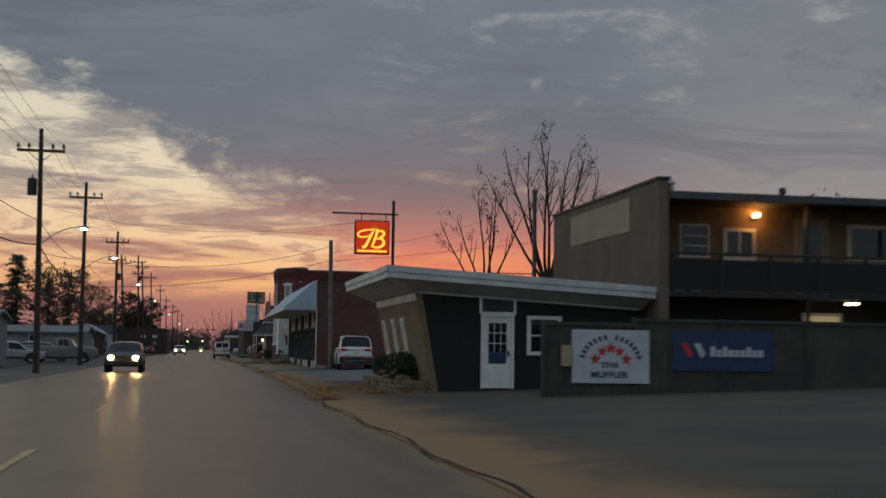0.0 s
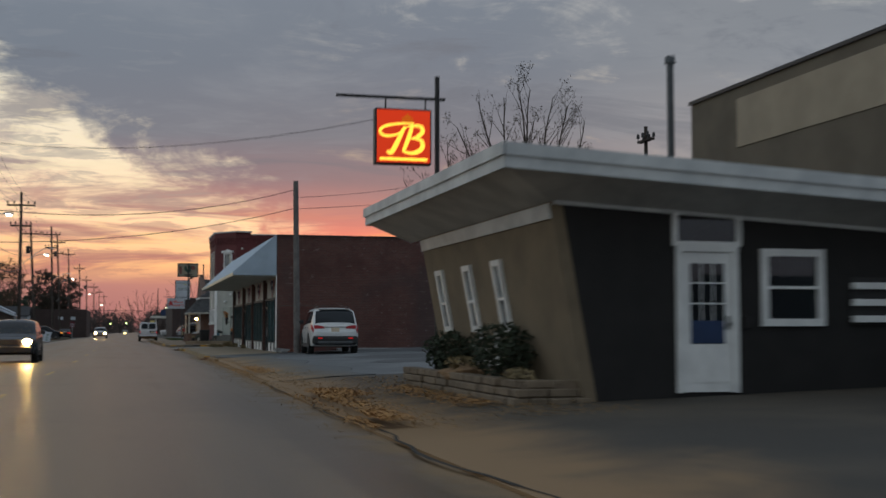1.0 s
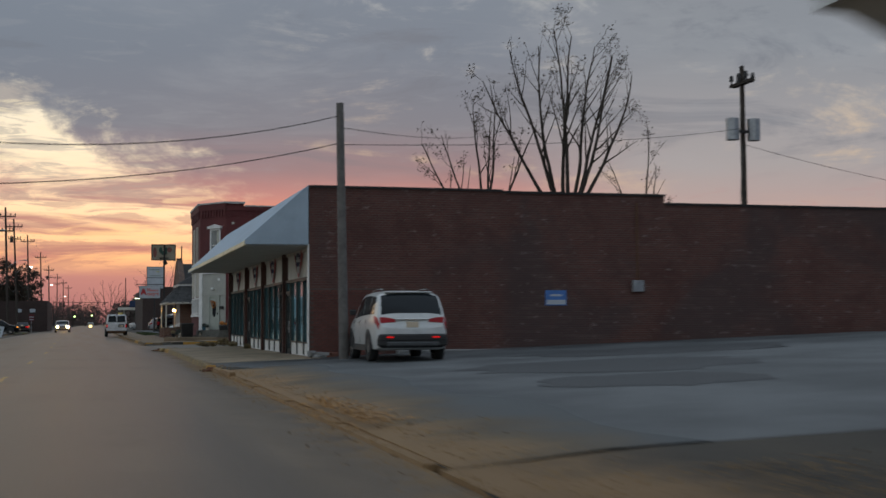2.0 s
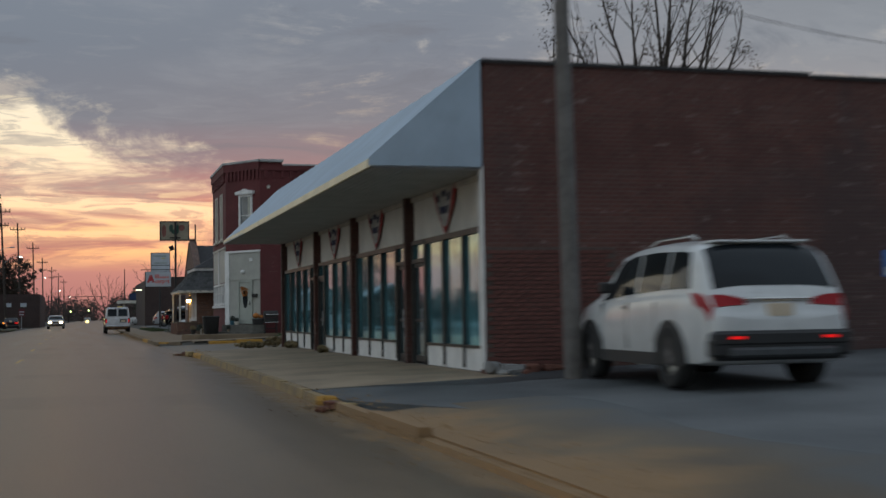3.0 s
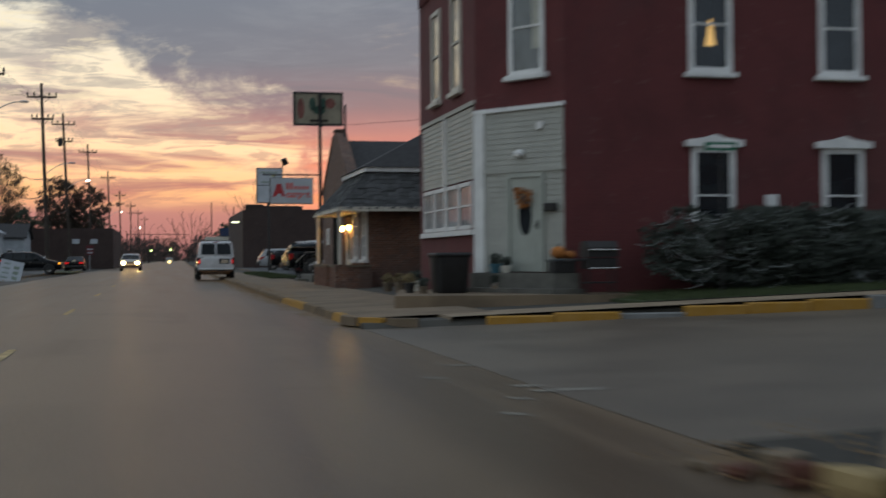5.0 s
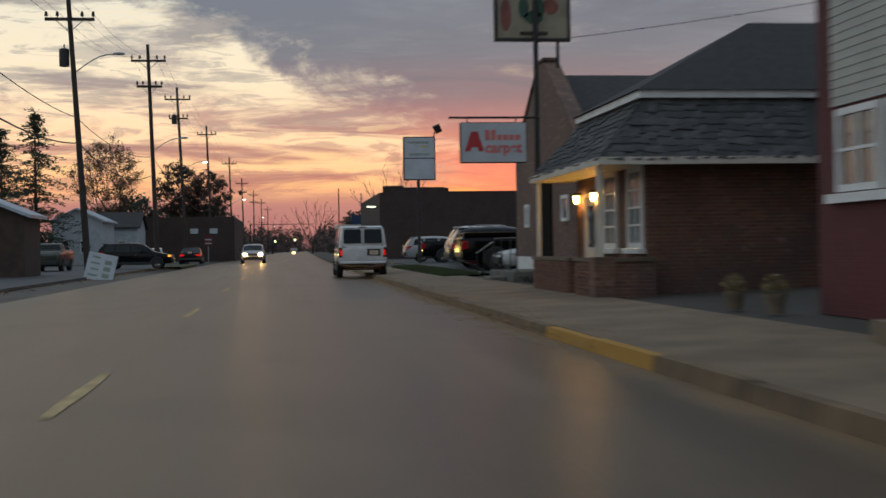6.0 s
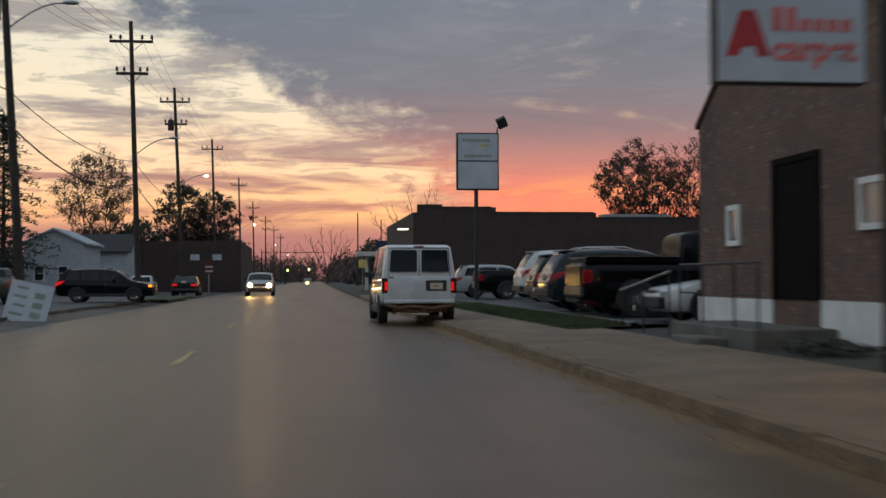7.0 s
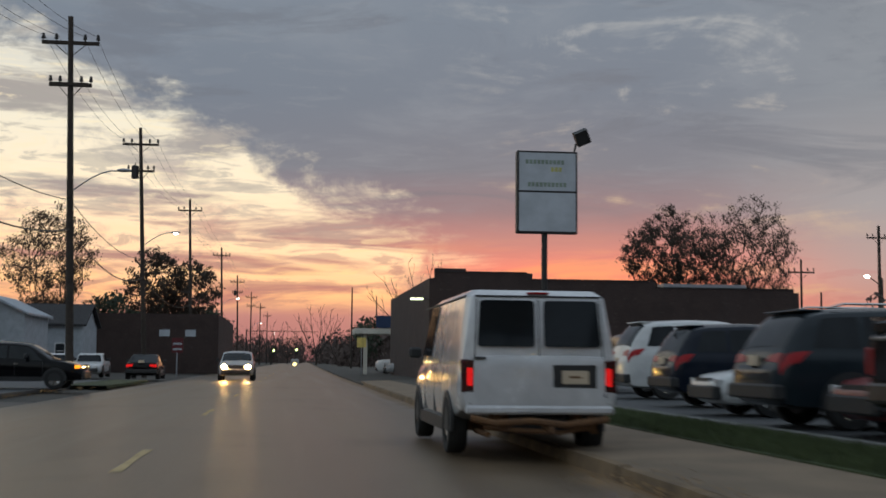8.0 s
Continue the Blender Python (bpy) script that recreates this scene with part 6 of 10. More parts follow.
for i in range(70):
    p = Vector((13.25 + rg.uniform(-3.5, 3.3), 111.35 + rg.uniform(-0.6, 0.4), 1.75 + rg.uniform(-0.5, 0.25)))
    d = Vector((rg.uniform(-0.5, 0.5), rg.uniform(-0.35, 0.1), rg.uniform(0.15, 0.5)))
    for k in range(5):
        q = p + d * (k / 4) + Vector((0, 0, -0.22 * (k / 4) ** 2))
        leaves(bm, tuple(q), (0.11, 0.10, 0.08), 16, 0.06, 500 + i * 5 + k)
part("spray", bm, SHRUB, hd, "loose arching sprays of the bush")
pole = thing("street_sign", (10.6, 109.3, 0.3), "green street name sign on a steel post", "sign")
part("post", T((10.37, 109.4, 0.1), (10.37, 109.4, 3.20), 0.022), DARK, pole)
part("blade", B(10.04, 10.70, 109.38, 109.42, 3.20, 3.36), GREEN, pole)
part("lettering", B(10.12, 10.62, 109.372, 109.38, 3.25, 3.31), WHITE, pole)


# ---- low house with a shingled porch ----
porch = thing("porch_house", (6.7, 131.5, 0.2), "low brown brick house with a shingled porch roof", "building")
part("wall_south", B(6.5, 14.0, 128.0, 128.25, 0.1, 2.85), BRICK_D, porch)
part("wall_street", B(6.5, 6.75, 128.25, 133.75, 0.1, 2.85), BRICK_D, porch)
part("wall_north", B(6.75, 14.0, 133.5, 133.75, 0.1, 2.85), BRICK_D, porch)
part("wall_back", B(13.75, 14.0, 128.25, 133.5, 0.1, 2.85), BRICK_D, porch)
part("ceiling", B(5.5, 13.9, 127.4, 133.85, 2.72, 2.78), OFFWHITE, porch, "cream porch ceiling")
OUT, INN, ZO, ZI = (5.42, 127.28, 14.6, 133.95), (6.52, 128.15, 13.6, 133.2), 2.80, 4.02
bm = bmesh.new()
o = [Vector((OUT[0], OUT[1], ZO)), Vector((OUT[2], OUT[1], ZO)), Vector((OUT[2], OUT[3], ZO)), Vector((OUT[0], OUT[3], ZO))]
i4 = [Vector((INN[0], INN[1], ZI)), Vector((INN[2], INN[1], ZI)), Vector((INN[2], INN[3], ZI)), Vector((INN[0], INN[3], ZI))]
vo, vi = [bm.verts.new(p) for p in o], [bm.verts.new(p) for p in i4]
for k in range(4):
    bm.faces.new((vo[k], vo[(k + 1) % 4], vi[(k + 1) % 4], vi[k]))
skirt = part("roof_skirt", bm, SHINGLE, porch, "steep grey shingled roof skirt")
bm = bmesh.new()
for k in range(4):
    p, q = o[k], o[(k + 1) % 4]
    d = (q - p).normalized()
    nn = Vector((d.y, -d.x, 0))
    prism(bm, [p - d * 0.03 + Vector((0, 0, -0.12)), q + d * 0.03 + Vector((0, 0, -0.12)), q + d * 0.03 + Vector((0, 0, 0.02)), p - d * 0.03 + Vector((0, 0, 0.02))], nn * 0.04)
part("eave_board", bm, OFFWHITE, porch)
bm = bmesh.new()
for k in range(4):
    p, q = i4[k], i4[(k + 1) % 4]
    d = (q - p).normalized()
    nn = Vector((d.y, -d.x, 0))
    prism(bm, [p - d * 0.12 + Vector((0, 0, 0.0)), q + d * 0.12 + Vector((0, 0, 0.0)), q + d * 0.12 + Vector((0, 0, 0.15)), p - d * 0.12 + Vector((0, 0, 0.15))], nn * 0.14)
part("fascia", bm, WHITE, porch, "white board between the two roofs")
bm = bmesh.new()
e4 = [bm.verts.new(p + Vector((-0.2 if n in (0, 3) else 0.2, -0.2 if n < 2 else 0.2, 0.15))) for n, p in enumerate(i4)]
r2 = [bm.verts.new((9.6, 130.6, 5.95)), bm.verts.new((11.4, 130.6, 5.95))]
bm.faces.new((e4[0], e4[1], r2[1], r2[0]))
bm.faces.new((e4[1], e4[2], r2[1]))
bm.faces.new((e4[2], e4[3], r2[0], r2[1]))
bm.faces.new((e4[3], e4[0], r2[0]))
part("roof", bm, ROOFDARK, porch, "dark hipped roof")
# shingles, row by row, on the street and south slopes
shm = {}
def shingle_mesh(w):
    key = round(w, 2)
    if key not in shm:
        b = bmesh.new()
        hexa(b, [(-w / 2, -0.02, 0.0), (w / 2, -0.02, 0.0), (w / 2, 0.20, -0.01), (-w / 2, 0.20, -0.01), (-w / 2, -0.02, 0.022), (w / 2, -0.02, 0.022), (w / 2, 0.20, 0.004), (-w / 2, 0.20, 0.004)])
        me = bpy.data.meshes.new("shingle")
        b.to_mesh(me)
        b.free()
        me.materials.append(SHINGLE)
        shm[key] = me
    return shm[key]


def lay_shingles(p, q, r, s, rows, limit):
    """Shingles on the slope p q (eave) to s r (top)."""
    rg = random.Random(7)
    made = 0
    up = ((s + r) / 2 - (p + q) / 2).normalized()
    al = (q - p).normalized()
    nn = al.cross(up)
    for k in range(rows):
        t = k / rows
        a, b = p.lerp(s, t), q.lerp(r, t)
        ln = (b - a).length
        x = rg.uniform(-0.1, 0.0)
        while x < ln and made < limit:
            w = rg.choice((0.18, 0.26, 0.34))
            c = a + al * min(max(x + w / 2, w / 2), ln - w / 2)
            ob = new("shingle", shingle_mesh(w - 0.012))
            m = Matrix((al, up, nn)).transposed().to_4x4()
            m.translation = c + up * rg.uniform(-0.045, 0.03) + nn * rg.uniform(0.001, 0.028)
            ob.matrix_basis = HOME[porch].inverted() @ m
            ob.parent = skirt
            made += 1
            x += w
    return made


cnt = lay_shingles(o[3], o[0], i4[0], i4[3], 9, 330)
lay_shingles(o[0], o[1].lerp(o[0], 0.55), i4[1].lerp(i4[0], 0.55), i4[0], 9, 150)
# porch walls, posts, openings
for y0, y1 in ((127.45, 129.2), (129.8, 133.5)):
    lw = part("porch_wall", B(5.35, 5.62, y0, y1, 0.05, 0.86), BRICK_D, porch, "low brick porch wall")
    part("cap", B(5.31, 5.66, y0 - 0.04, y1 + 0.04, 0.86, 0.93), STONE, lw)
lw = part("porch_wall", B(5.62, 6.5, 127.45, 127.72, 0.05, 0.86), BRICK_D, porch, "low brick porch wall")
part("cap", B(5.62, 6.5, 127.41, 127.76, 0.86, 0.93), STONE, lw)
part("pier", B(5.30, 5.70, 127.40, 127.80, 0.05, 0.95), BRICK_D, porch)
for yy in (127.65, 133.4):
    part("post", B(5.43, 5.53, yy - 0.05, yy + 0.05, 0.93, 2.74, bev=0.012), OFFWHITE, porch)
part("porch_floor", B(5.6, 6.5, 127.7, 133.75, 0.05, 0.24), CONCRETE, porch)
PF = Plane((6.50, 136.0, 0), (0, -1, 0), (-1, 0, 0))
door_leaf(porch, PF, 136.0 - 132.75, 0.26, 0.86, 2.0, OFFWHITE, DARKGLASS, (1, 1), OFFWHITE, label="cream porch door")
for y1 in (131.15, 129.25):
    window(porch, PF, 136.0 - y1, 1.10, 1.05, 1.62, WHITE, PALEGLASS, rows=4, cols=2, fw=0.11, sill=True, label="white barred porch window")
part("shutter", PF.B(2.30, 2.48, 0.26, 2.1, 0.0, 0.05), RUST, porch, "brown shutter beside the door")
LANTERN = lamp_material("warm_lantern_glass", (1.0, 0.50, 0.11), 105.0)
for py in (133.40, 131.75):
    ob = thing("porch_lamp", (6.4, py, 2.2), "glowing warm lantern on the porch wall", "lamp", "porch lanterns")
    pa = 136.0 - py
    part("bracket", PF.B(pa - 0.03, pa + 0.03, 2.36, 2.42, 0.0, 0.14), DARK, ob)
    bm = bmesh.new()
    tube(bm, PF.at(pa, 2.16, 0.12), PF.at(pa, 2.33, 0.12), 0.032, 0.062, 10)
    part("lantern_glass", bm, LANTERN, ob, "glowing glass")
    part("cap", T(PF.at(pa, 2.34, 0.12), PF.at(pa, 2.42, 0.12), 0.09, 0.02, 10), DARK, ob)

# ---- gabled brick house with steps ----
gab = thing("gable_house", (7.2, 141.2, 0.2), "orange brick house with a parapet gable and white base", "building")
G = Plane((7.2, 146.0, 0), (0, -1, 0), (-1, 0, 0))
bm = bmesh.new()
prism(bm, [(7.2, 136.8, 0.1), (7.2, 145.5, 0.1), (7.2, 145.5, 4.05), (7.2, 141.75, 6.35), (7.2, 141.5, 6.62), (7.2, 140.7, 6.62), (7.2, 140.45, 6.35), (7.2, 136.8, 4.05)], (0.35, 0, 0))
part("wall_street", bm, BRICK_E, gab, "orange brick parapet gable")
bm = bmesh.new()
for a, b in (((145.6, 4.06), (141.75, 6.42)), ((140.45, 6.42), (136.7, 4.06))):
    hexa(bm, [(7.15, a[0], a[1]), (7.6, a[0], a[1]), (7.6, b[0], b[1]), (7.15, b[0], b[1]), (7.15, a[0], a[1] + 0.09), (7.6, a[0], a[1] + 0.09), (7.6, b[0], b[1] + 0.09), (7.15, b[0], b[1] + 0.09)])
box(bm, 7.15, 7.6, 140.6, 141.6, 6.62, 6.70)
part("coping", bm, BRICK_E, gab)
part("wall_south", B(7.55, 20.0, 136.8, 137.1, 0.1, 3.9), BRICK_E, gab)
part("wall_north", B(7.55, 20.0, 145.2, 145.5, 0.1, 3.9), BRICK_E, gab)
part("wall_back", B(19.7, 20.0, 137.1, 145.2, 0.1, 3.9), BRICK_E, gab)
bm = bmesh.new()
hexa(bm, [(7.5, 136.6, 3.85), (20.2, 136.6, 3.85), (20.2, 141.1, 6.15), (7.5, 141.1, 6.15), (7.5, 136.6, 3.95), (20.2, 136.6, 3.95), (20.2, 141.1, 6.25), (7.5, 141.1, 6.25)])
hexa(bm, [(7.5, 141.1, 6.15), (20.2, 141.1, 6.15), (20.2, 145.7, 3.85), (7.5, 145.7, 3.85), (7.5, 141.1, 6.25), (20.2, 141.1, 6.25), (20.2, 145.7, 3.95), (7.5, 145.7, 3.95)])
part("roof", bm, ROOFDARK, gab)
part("flue", T((7.5, 140.2, 6.3), (7.5, 140.2, 7.7), 0.05), DARK, gab)
part("base_band", B(7.16, 7.2, 136.8, 139.8, 0.1, 0.86), WHITE, gab, "white painted base")
part("base_band", B(7.16, 7.2, 141.75, 145.5, 0.1, 0.84), WHITE, gab, "white painted base")
bm = bmesh.new()
for q in ((146 - 141.70, 146 - 141.58, 0.85, 3.10), (146 - 139.98, 146 - 139.86, 0.85, 3.10), (146 - 141.58, 146 - 139.98, 3.0, 3.10)):
    G.box(bm, *q, 0.0, 0.05)
# near-black holds the shade of the door recess; the door itself is flat
RECESS_SHADE = material("near_black_recess_shade", (0.008, 0.007, 0.006), 0.95, vary=0.3, scale=2, bump=0.2, spec=0.1)
dd = part("door_frame", bm, RECESS_SHADE, gab)
part("door", G.B(146 - 141.58, 146 - 139.98, 0.85, 3.0, 0.0, 0.02), RECESS_SHADE, gab, "flat door coloured near-black for the shade of a recess")
window(gab, G, 146 - 143.85, 1.76, 0.62, 0.72, WHITE, PALEGLASS, fw=0.09, label="small white window")
window(gab, G, 146 - 138.52, 1.84, 0.82, 0.72, WHITE, PALEGLASS, fw=0.09, label="small white window")
land = part("landing", B(5.9, 7.16, 139.2, 143.2, 0.1, 0.46, bev=0.02), STEPC)
tagged(land, "raised concrete landing before the brick house", "step", kind="structure")
land = part("steps", B(5.45, 5.9, 140.3, 141.6, 0.1, 0.30, bev=0.02), STEPC)
tagged(land, "concrete step up to the landing", "step", kind="structure")
hr = thing("handrail", (6.1, 141.0, 0.5), "dark iron handrail on the concrete landing", "handrail")
for py in (139.4, 140.4, 141.9, 143.1):
    part("post", T((6.05, py, 0.42), (6.05, py, 1.42), 0.018, seg=8), DARK, hr)
part("rail", T((6.05, 139.4, 1.42), (6.05, 143.1, 1.42), 0.02, seg=8), DARK, hr)
part("rail", T((6.05, 139.4, 0.95), (6.05, 140.4, 0.95), 0.014, seg=8), DARK, hr)
part("rail", T((6.05, 141.9, 0.95), (6.05, 143.1, 0.95), 0.014, seg=8), DARK, hr)
hr = thing("handrail", (6.0, 146.0, 0.2), "sloping pale steel handrail beside the landing", "handrail")
for py, z0 in ((143.9, 1.30), (145.6, 1.15), (147.2, 0.95)):
    part("post", T((6.1, py, 0.1), (6.1, py, z0), 0.018, seg=8), DARK, hr)
part("rail", T((6.1, 143.8, 1.32), (6.1, 147.3, 0.95), 0.022, seg=8), STEEL, hr)
shrub((6.4, 137.9, 0.18), (0.55, 0.9, 0.10), 700, 0.05, SHRUB, "low grey-green weeds before the brick house", 31)

# ---- pole sign: painted board above, hung shop sign below ----
ps = thing("pole_sign", (5.72, 134.75, 0.2), "tall steel pole with a painted board and hung shop sign", "sign")
part("post", T((5.75, 134.8, 0.1), (5.75, 134.8, 7.5), 0.065), DARK, ps)
SB = Plane((4.78, 134.9, 6.27), (1, 0, 0), (0, -1, 0))
MUTED_GREEN = material("faded_green_paint", (0.035, 0.085, 0.06), 0.7, vary=0.3, scale=4)
MUTED_RED = material("faded_red_paint", (0.20, 0.07, 0.055), 0.7, vary=0.3, scale=4)
CREAM = material("weathered_cream_board", (0.27, 0.235, 0.17), 0.7, vary=0.25, scale=2)
part("board", SB.B(0.0, 1.84, 0.0, 1.22, -0.16, 0.0), CREAM, ps)
bm = bmesh.new()
for q in ((-0.03, 1.87, -0.03, 0.04), (-0.03, 1.87, 1.18, 1.25), (-0.03, 0.04, 0.04, 1.18), (1.80, 1.87, 0.04, 1.18)):
    SB.box(bm, *q, -0.18, 0.03)
part("frame", bm, DARK, ps)
for cx, cz, rx, rz, mt in ((0.70, 0.78, 0.13, 0.26, MUTED_GREEN), (0.95, 0.55, 0.24, 0.17, MUTED_GREEN), (1.12, 0.80, 0.10, 0.24, MUTED_GREEN), (1.38, 0.82, 0.20, 0.20, MUTED_RED), (0.25, 0.6, 0.14, 0.4, MUTED_RED)):
    bm = prism(bmesh.new(), [SB.at(cx + rx * math.cos(t), cz + rz * math.sin(t), 0.001) for t in (2 * math.pi * k / 16 for k in range(16))], (0, -0.004, 0))
    part("emblem", bm, mt, ps)
part("lettering", SB.B(0.6, 1.3, 0.10, 0.20, 0.0, 0.005), BARK, ps)
AL = Plane((3.82, 134.62, 3.22), (1, 0, 0), (0, -1, 0))
part("cabinet", AL.B(0.0, 1.63, 0.0, 0.99, -0.22, 0.0, bev=0.02), DARK, ps)
part("face", AL.B(0.02, 1.61, 0.02, 0.97, 0.0, 0.008), SIGNFACE, ps, "pale sign face")
words("carpet", 0.36, AL, 0.60, 0.25, 0.010, SIGNPINK, ps, wide=0.98)
for k in range(6):
    part("lettering", AL.B(0.60 + 0.15 * k, 0.715 + 0.15 * k, 0.55, 0.68 + (0.12 if k in (0, 1) else 0.0), 0.008, 0.014), SIGNPINK, ps)
bm = prism(bmesh.new(), [AL.at(0.10, 0.28, 0.009), AL.at(0.24, 0.28, 0.009), AL.at(0.27, 0.38, 0.009), AL.at(0.41, 0.38, 0.009), AL.at(0.44, 0.28, 0.009), AL.at(0.58, 0.28, 0.009), AL.at(0.42, 0.76, 0.009), AL.at(0.26, 0.76, 0.009)], (0, -0.006, 0))
part("emblem", bm, SIGNRED, ps)
part("arm", T((3.55, 134.72, 4.33), (5.8, 134.72, 4.33), 0.028), DARK, ps)
for px in (4.0, 5.2):
    part("hanger", T((px, 134.72, 4.17), (px, 134.72, 4.33), 0.015), DARK, ps)

# ---- white sign on a post by the car park ----
cs = thing("pole_sign", (7.2, 175.8, 0.15), "white two-panel sign on a steel post with a floodlight", "sign")
part("post", T((7.2, 175.9, 0.1), (7.2, 175.9, 5.05), 0.09), DARK, cs)
CP = Plane((6.34, 175.75, 5.02), (1, 0, 0), (0, -1, 0))
part("cabinet", CP.B(0.0, 1.84, 0.0, 2.48, -0.3, 0.0, bev=0.02), DARK, cs)
part("face", CP.B(0.06, 1.78, 0.06, 1.22, 0.0, 0.012), SIGNFACE, cs, "blank white lower panel")
part("face", CP.B(0.06, 1.78, 1.28, 2.42, 0.0, 0.012), SIGNFACE, cs, "white upper panel with faded lettering")
FADED = material("faded_green_letters", (0.22, 0.27, 0.22), 0.6, vary=0.2)
for a0, a1, b0, mt in ((0.25, 1.55, 2.08, FADED), (1.02, 1.45, 1.86, material("faded_yellow_letters", (0.45, 0.42, 0.12), 0.6)), (0.32, 1.52, 1.40, FADED)):
    for k in range(int((a1 - a0) / 0.12)):
        part("lettering", CP.B(a0 + 0.12 * k, a0 + 0.12 * k + 0.09, b0, b0 + 0.13, 0.012, 0.016), mt, cs)
bm = T((8.1, 175.85, 7.5), (8.15, 175.85, 7.75), 0.03)
part("bracket", bm, DARK, cs)
fl = bmesh.new()
bmesh.ops.create_cube(fl, size=1.0)
bmesh.ops.transform(fl, matrix=pose(8.32, 175.8, 7.95, 20, 0, 0) @ pose(0, 0, 0, 0, -25, 0) @ Matrix.Diagonal((0.42, 0.3, 0.42, 1)), verts=fl.verts)
part("floodlight", fl, DARK, cs, "black floodlight head")

# ---- long dark brick hall behind the car park ----
hall = thing("brick_hall", (17, 207, 0.1), "long low dark brick hall behind the car park", "building")
part("wall_south", B(7.6, 28.0, 207.0, 207.3, 0.0, 5.35), BRICK_F, hall)
part("parapet", B(7.6, 13.0, 207.0, 207.3, 5.35, 6.05), BRICK_F, hall)
part("parapet", B(13.0, 20.0, 207.0, 207.3, 5.35, 5.70), BRICK_F, hall)
part("parapet", B(7.6, 9.3, 206.98, 207.32, 6.05, 6.25), BRICK_F, hall)
part("wall_street", B(7.3, 7.6, 207.0, 232.0, 0.0, 5.7), BRICK_F, hall)
part("wall_east", B(28.0, 28.3, 207.0, 232.0, 0.0, 5.2), BRICK_F, hall)
part("wall_north", B(7.6, 28.0, 231.7, 232.0, 0.0, 5.2), BRICK_F, hall)
part("roof", B(7.6, 28.0, 207.3, 231.7, 5.0, 5.2), ROOFDARK, hall)
part("skylight", B(20.5, 25.3, 207.2, 208.4, 5.35, 5.62), STEEL, hall)
for k in range(20):
    part("coping", B(7.6 + 1.02 * k, 8.6 + 1.02 * k, 206.95, 207.35, 5.36 + (0.69 if k < 5 else 0.34 if k < 12 else 0), 5.42 + (0.69 if k < 5 else 0.34 if k < 12 else 0)), DARK, hall)
wl = thing("wall_lamp", (7.0, 206.9, 4.6), "glowing pale lamp at the corner of the brick hall", "lamp")
part("arm", T((7.3, 207.0, 4.55), (6.6, 206.8, 4.6), 0.03), DARK, wl)
part("bulb", B(6.25, 6.95, 206.7, 206.95, 4.5, 4.6, bev=0.02), lamp_material("pale_green_lamp_glass", (0.9, 1.0, 0.65), 3.0), wl)


# ---- vehicles ----
def paint(name, c, rough=0.35, coat=0.35, spec=0.5):
    return material(name, c, rough, vary=0.10, scale=3, bump=0.0, fine=120, coat=coat, spec=spec)


P_WHITE = paint("white_car_paint", (0.56, 0.57, 0.57), 0.32, 0.5)
P_VAN = paint("dusty_white_van_paint", (0.54, 0.545, 0.56), 0.26, 0.8)
P_BLACK = paint("black_car_paint", (0.004, 0.004, 0.005), 0.14, 0.0, 0.18)
P_BLUE = paint("dark_blue_car_paint", (0.008, 0.012, 0.022), 0.14, 0.0, 0.25)
P_GREY = paint("slate_grey_car_paint", (0.014, 0.021, 0.027), 0.16, 0.0, 0.3)
P_DULL = paint("dusty_grey_car_paint", (0.15, 0.15, 0.148), 0.5, 0.1)
P_SILVER = paint("silver_car_paint", (0.30, 0.31, 0.32))
P_RED = paint("dark_red_car_paint", (0.16, 0.012, 0.014))
CARGLASS = glass_material("car_glass", (0.012, 0.015, 0.018), 0.05, 0.0)
CARGLASS.node_tree.nodes["Principled BSDF"].inputs["Specular IOR Level"].default_value = 0.24
TAIL = lamp_material("lit_tail_lamp", (1.0, 0.02, 0.02), 0.62)
TAILDULL = material("red_lamp_plastic", (0.30, 0.008, 0.012), 0.3, vary=0.1, bump=0, coat=0.0, spec=0.25)
HEAD = lamp_material("headlight_glass", (1.0, 0.58, 0.19), 360.0)
HEADOFF = material("clear_lamp_plastic", (0.5, 0.5, 0.5), 0.15, vary=0.1, bump=0, coat=0.8)
DARKCHROME = material("dull_chrome", (0.11, 0.10, 0.09), 0.4, metal=0.8, vary=0.25, scale=4, bump=0.0)
TAILDARK = material("smoked_red_lamp", (0.045, 0.004, 0.005), 0.25, vary=0.1, bump=0, coat=0.3)
AMBER = lamp_material("amber_indicator", (1.0, 0.32, 0.02), 2.0)
PLATE = material("number_plate", (0.56, 0.46, 0.34), 0.5, vary=0.1, bump=0)


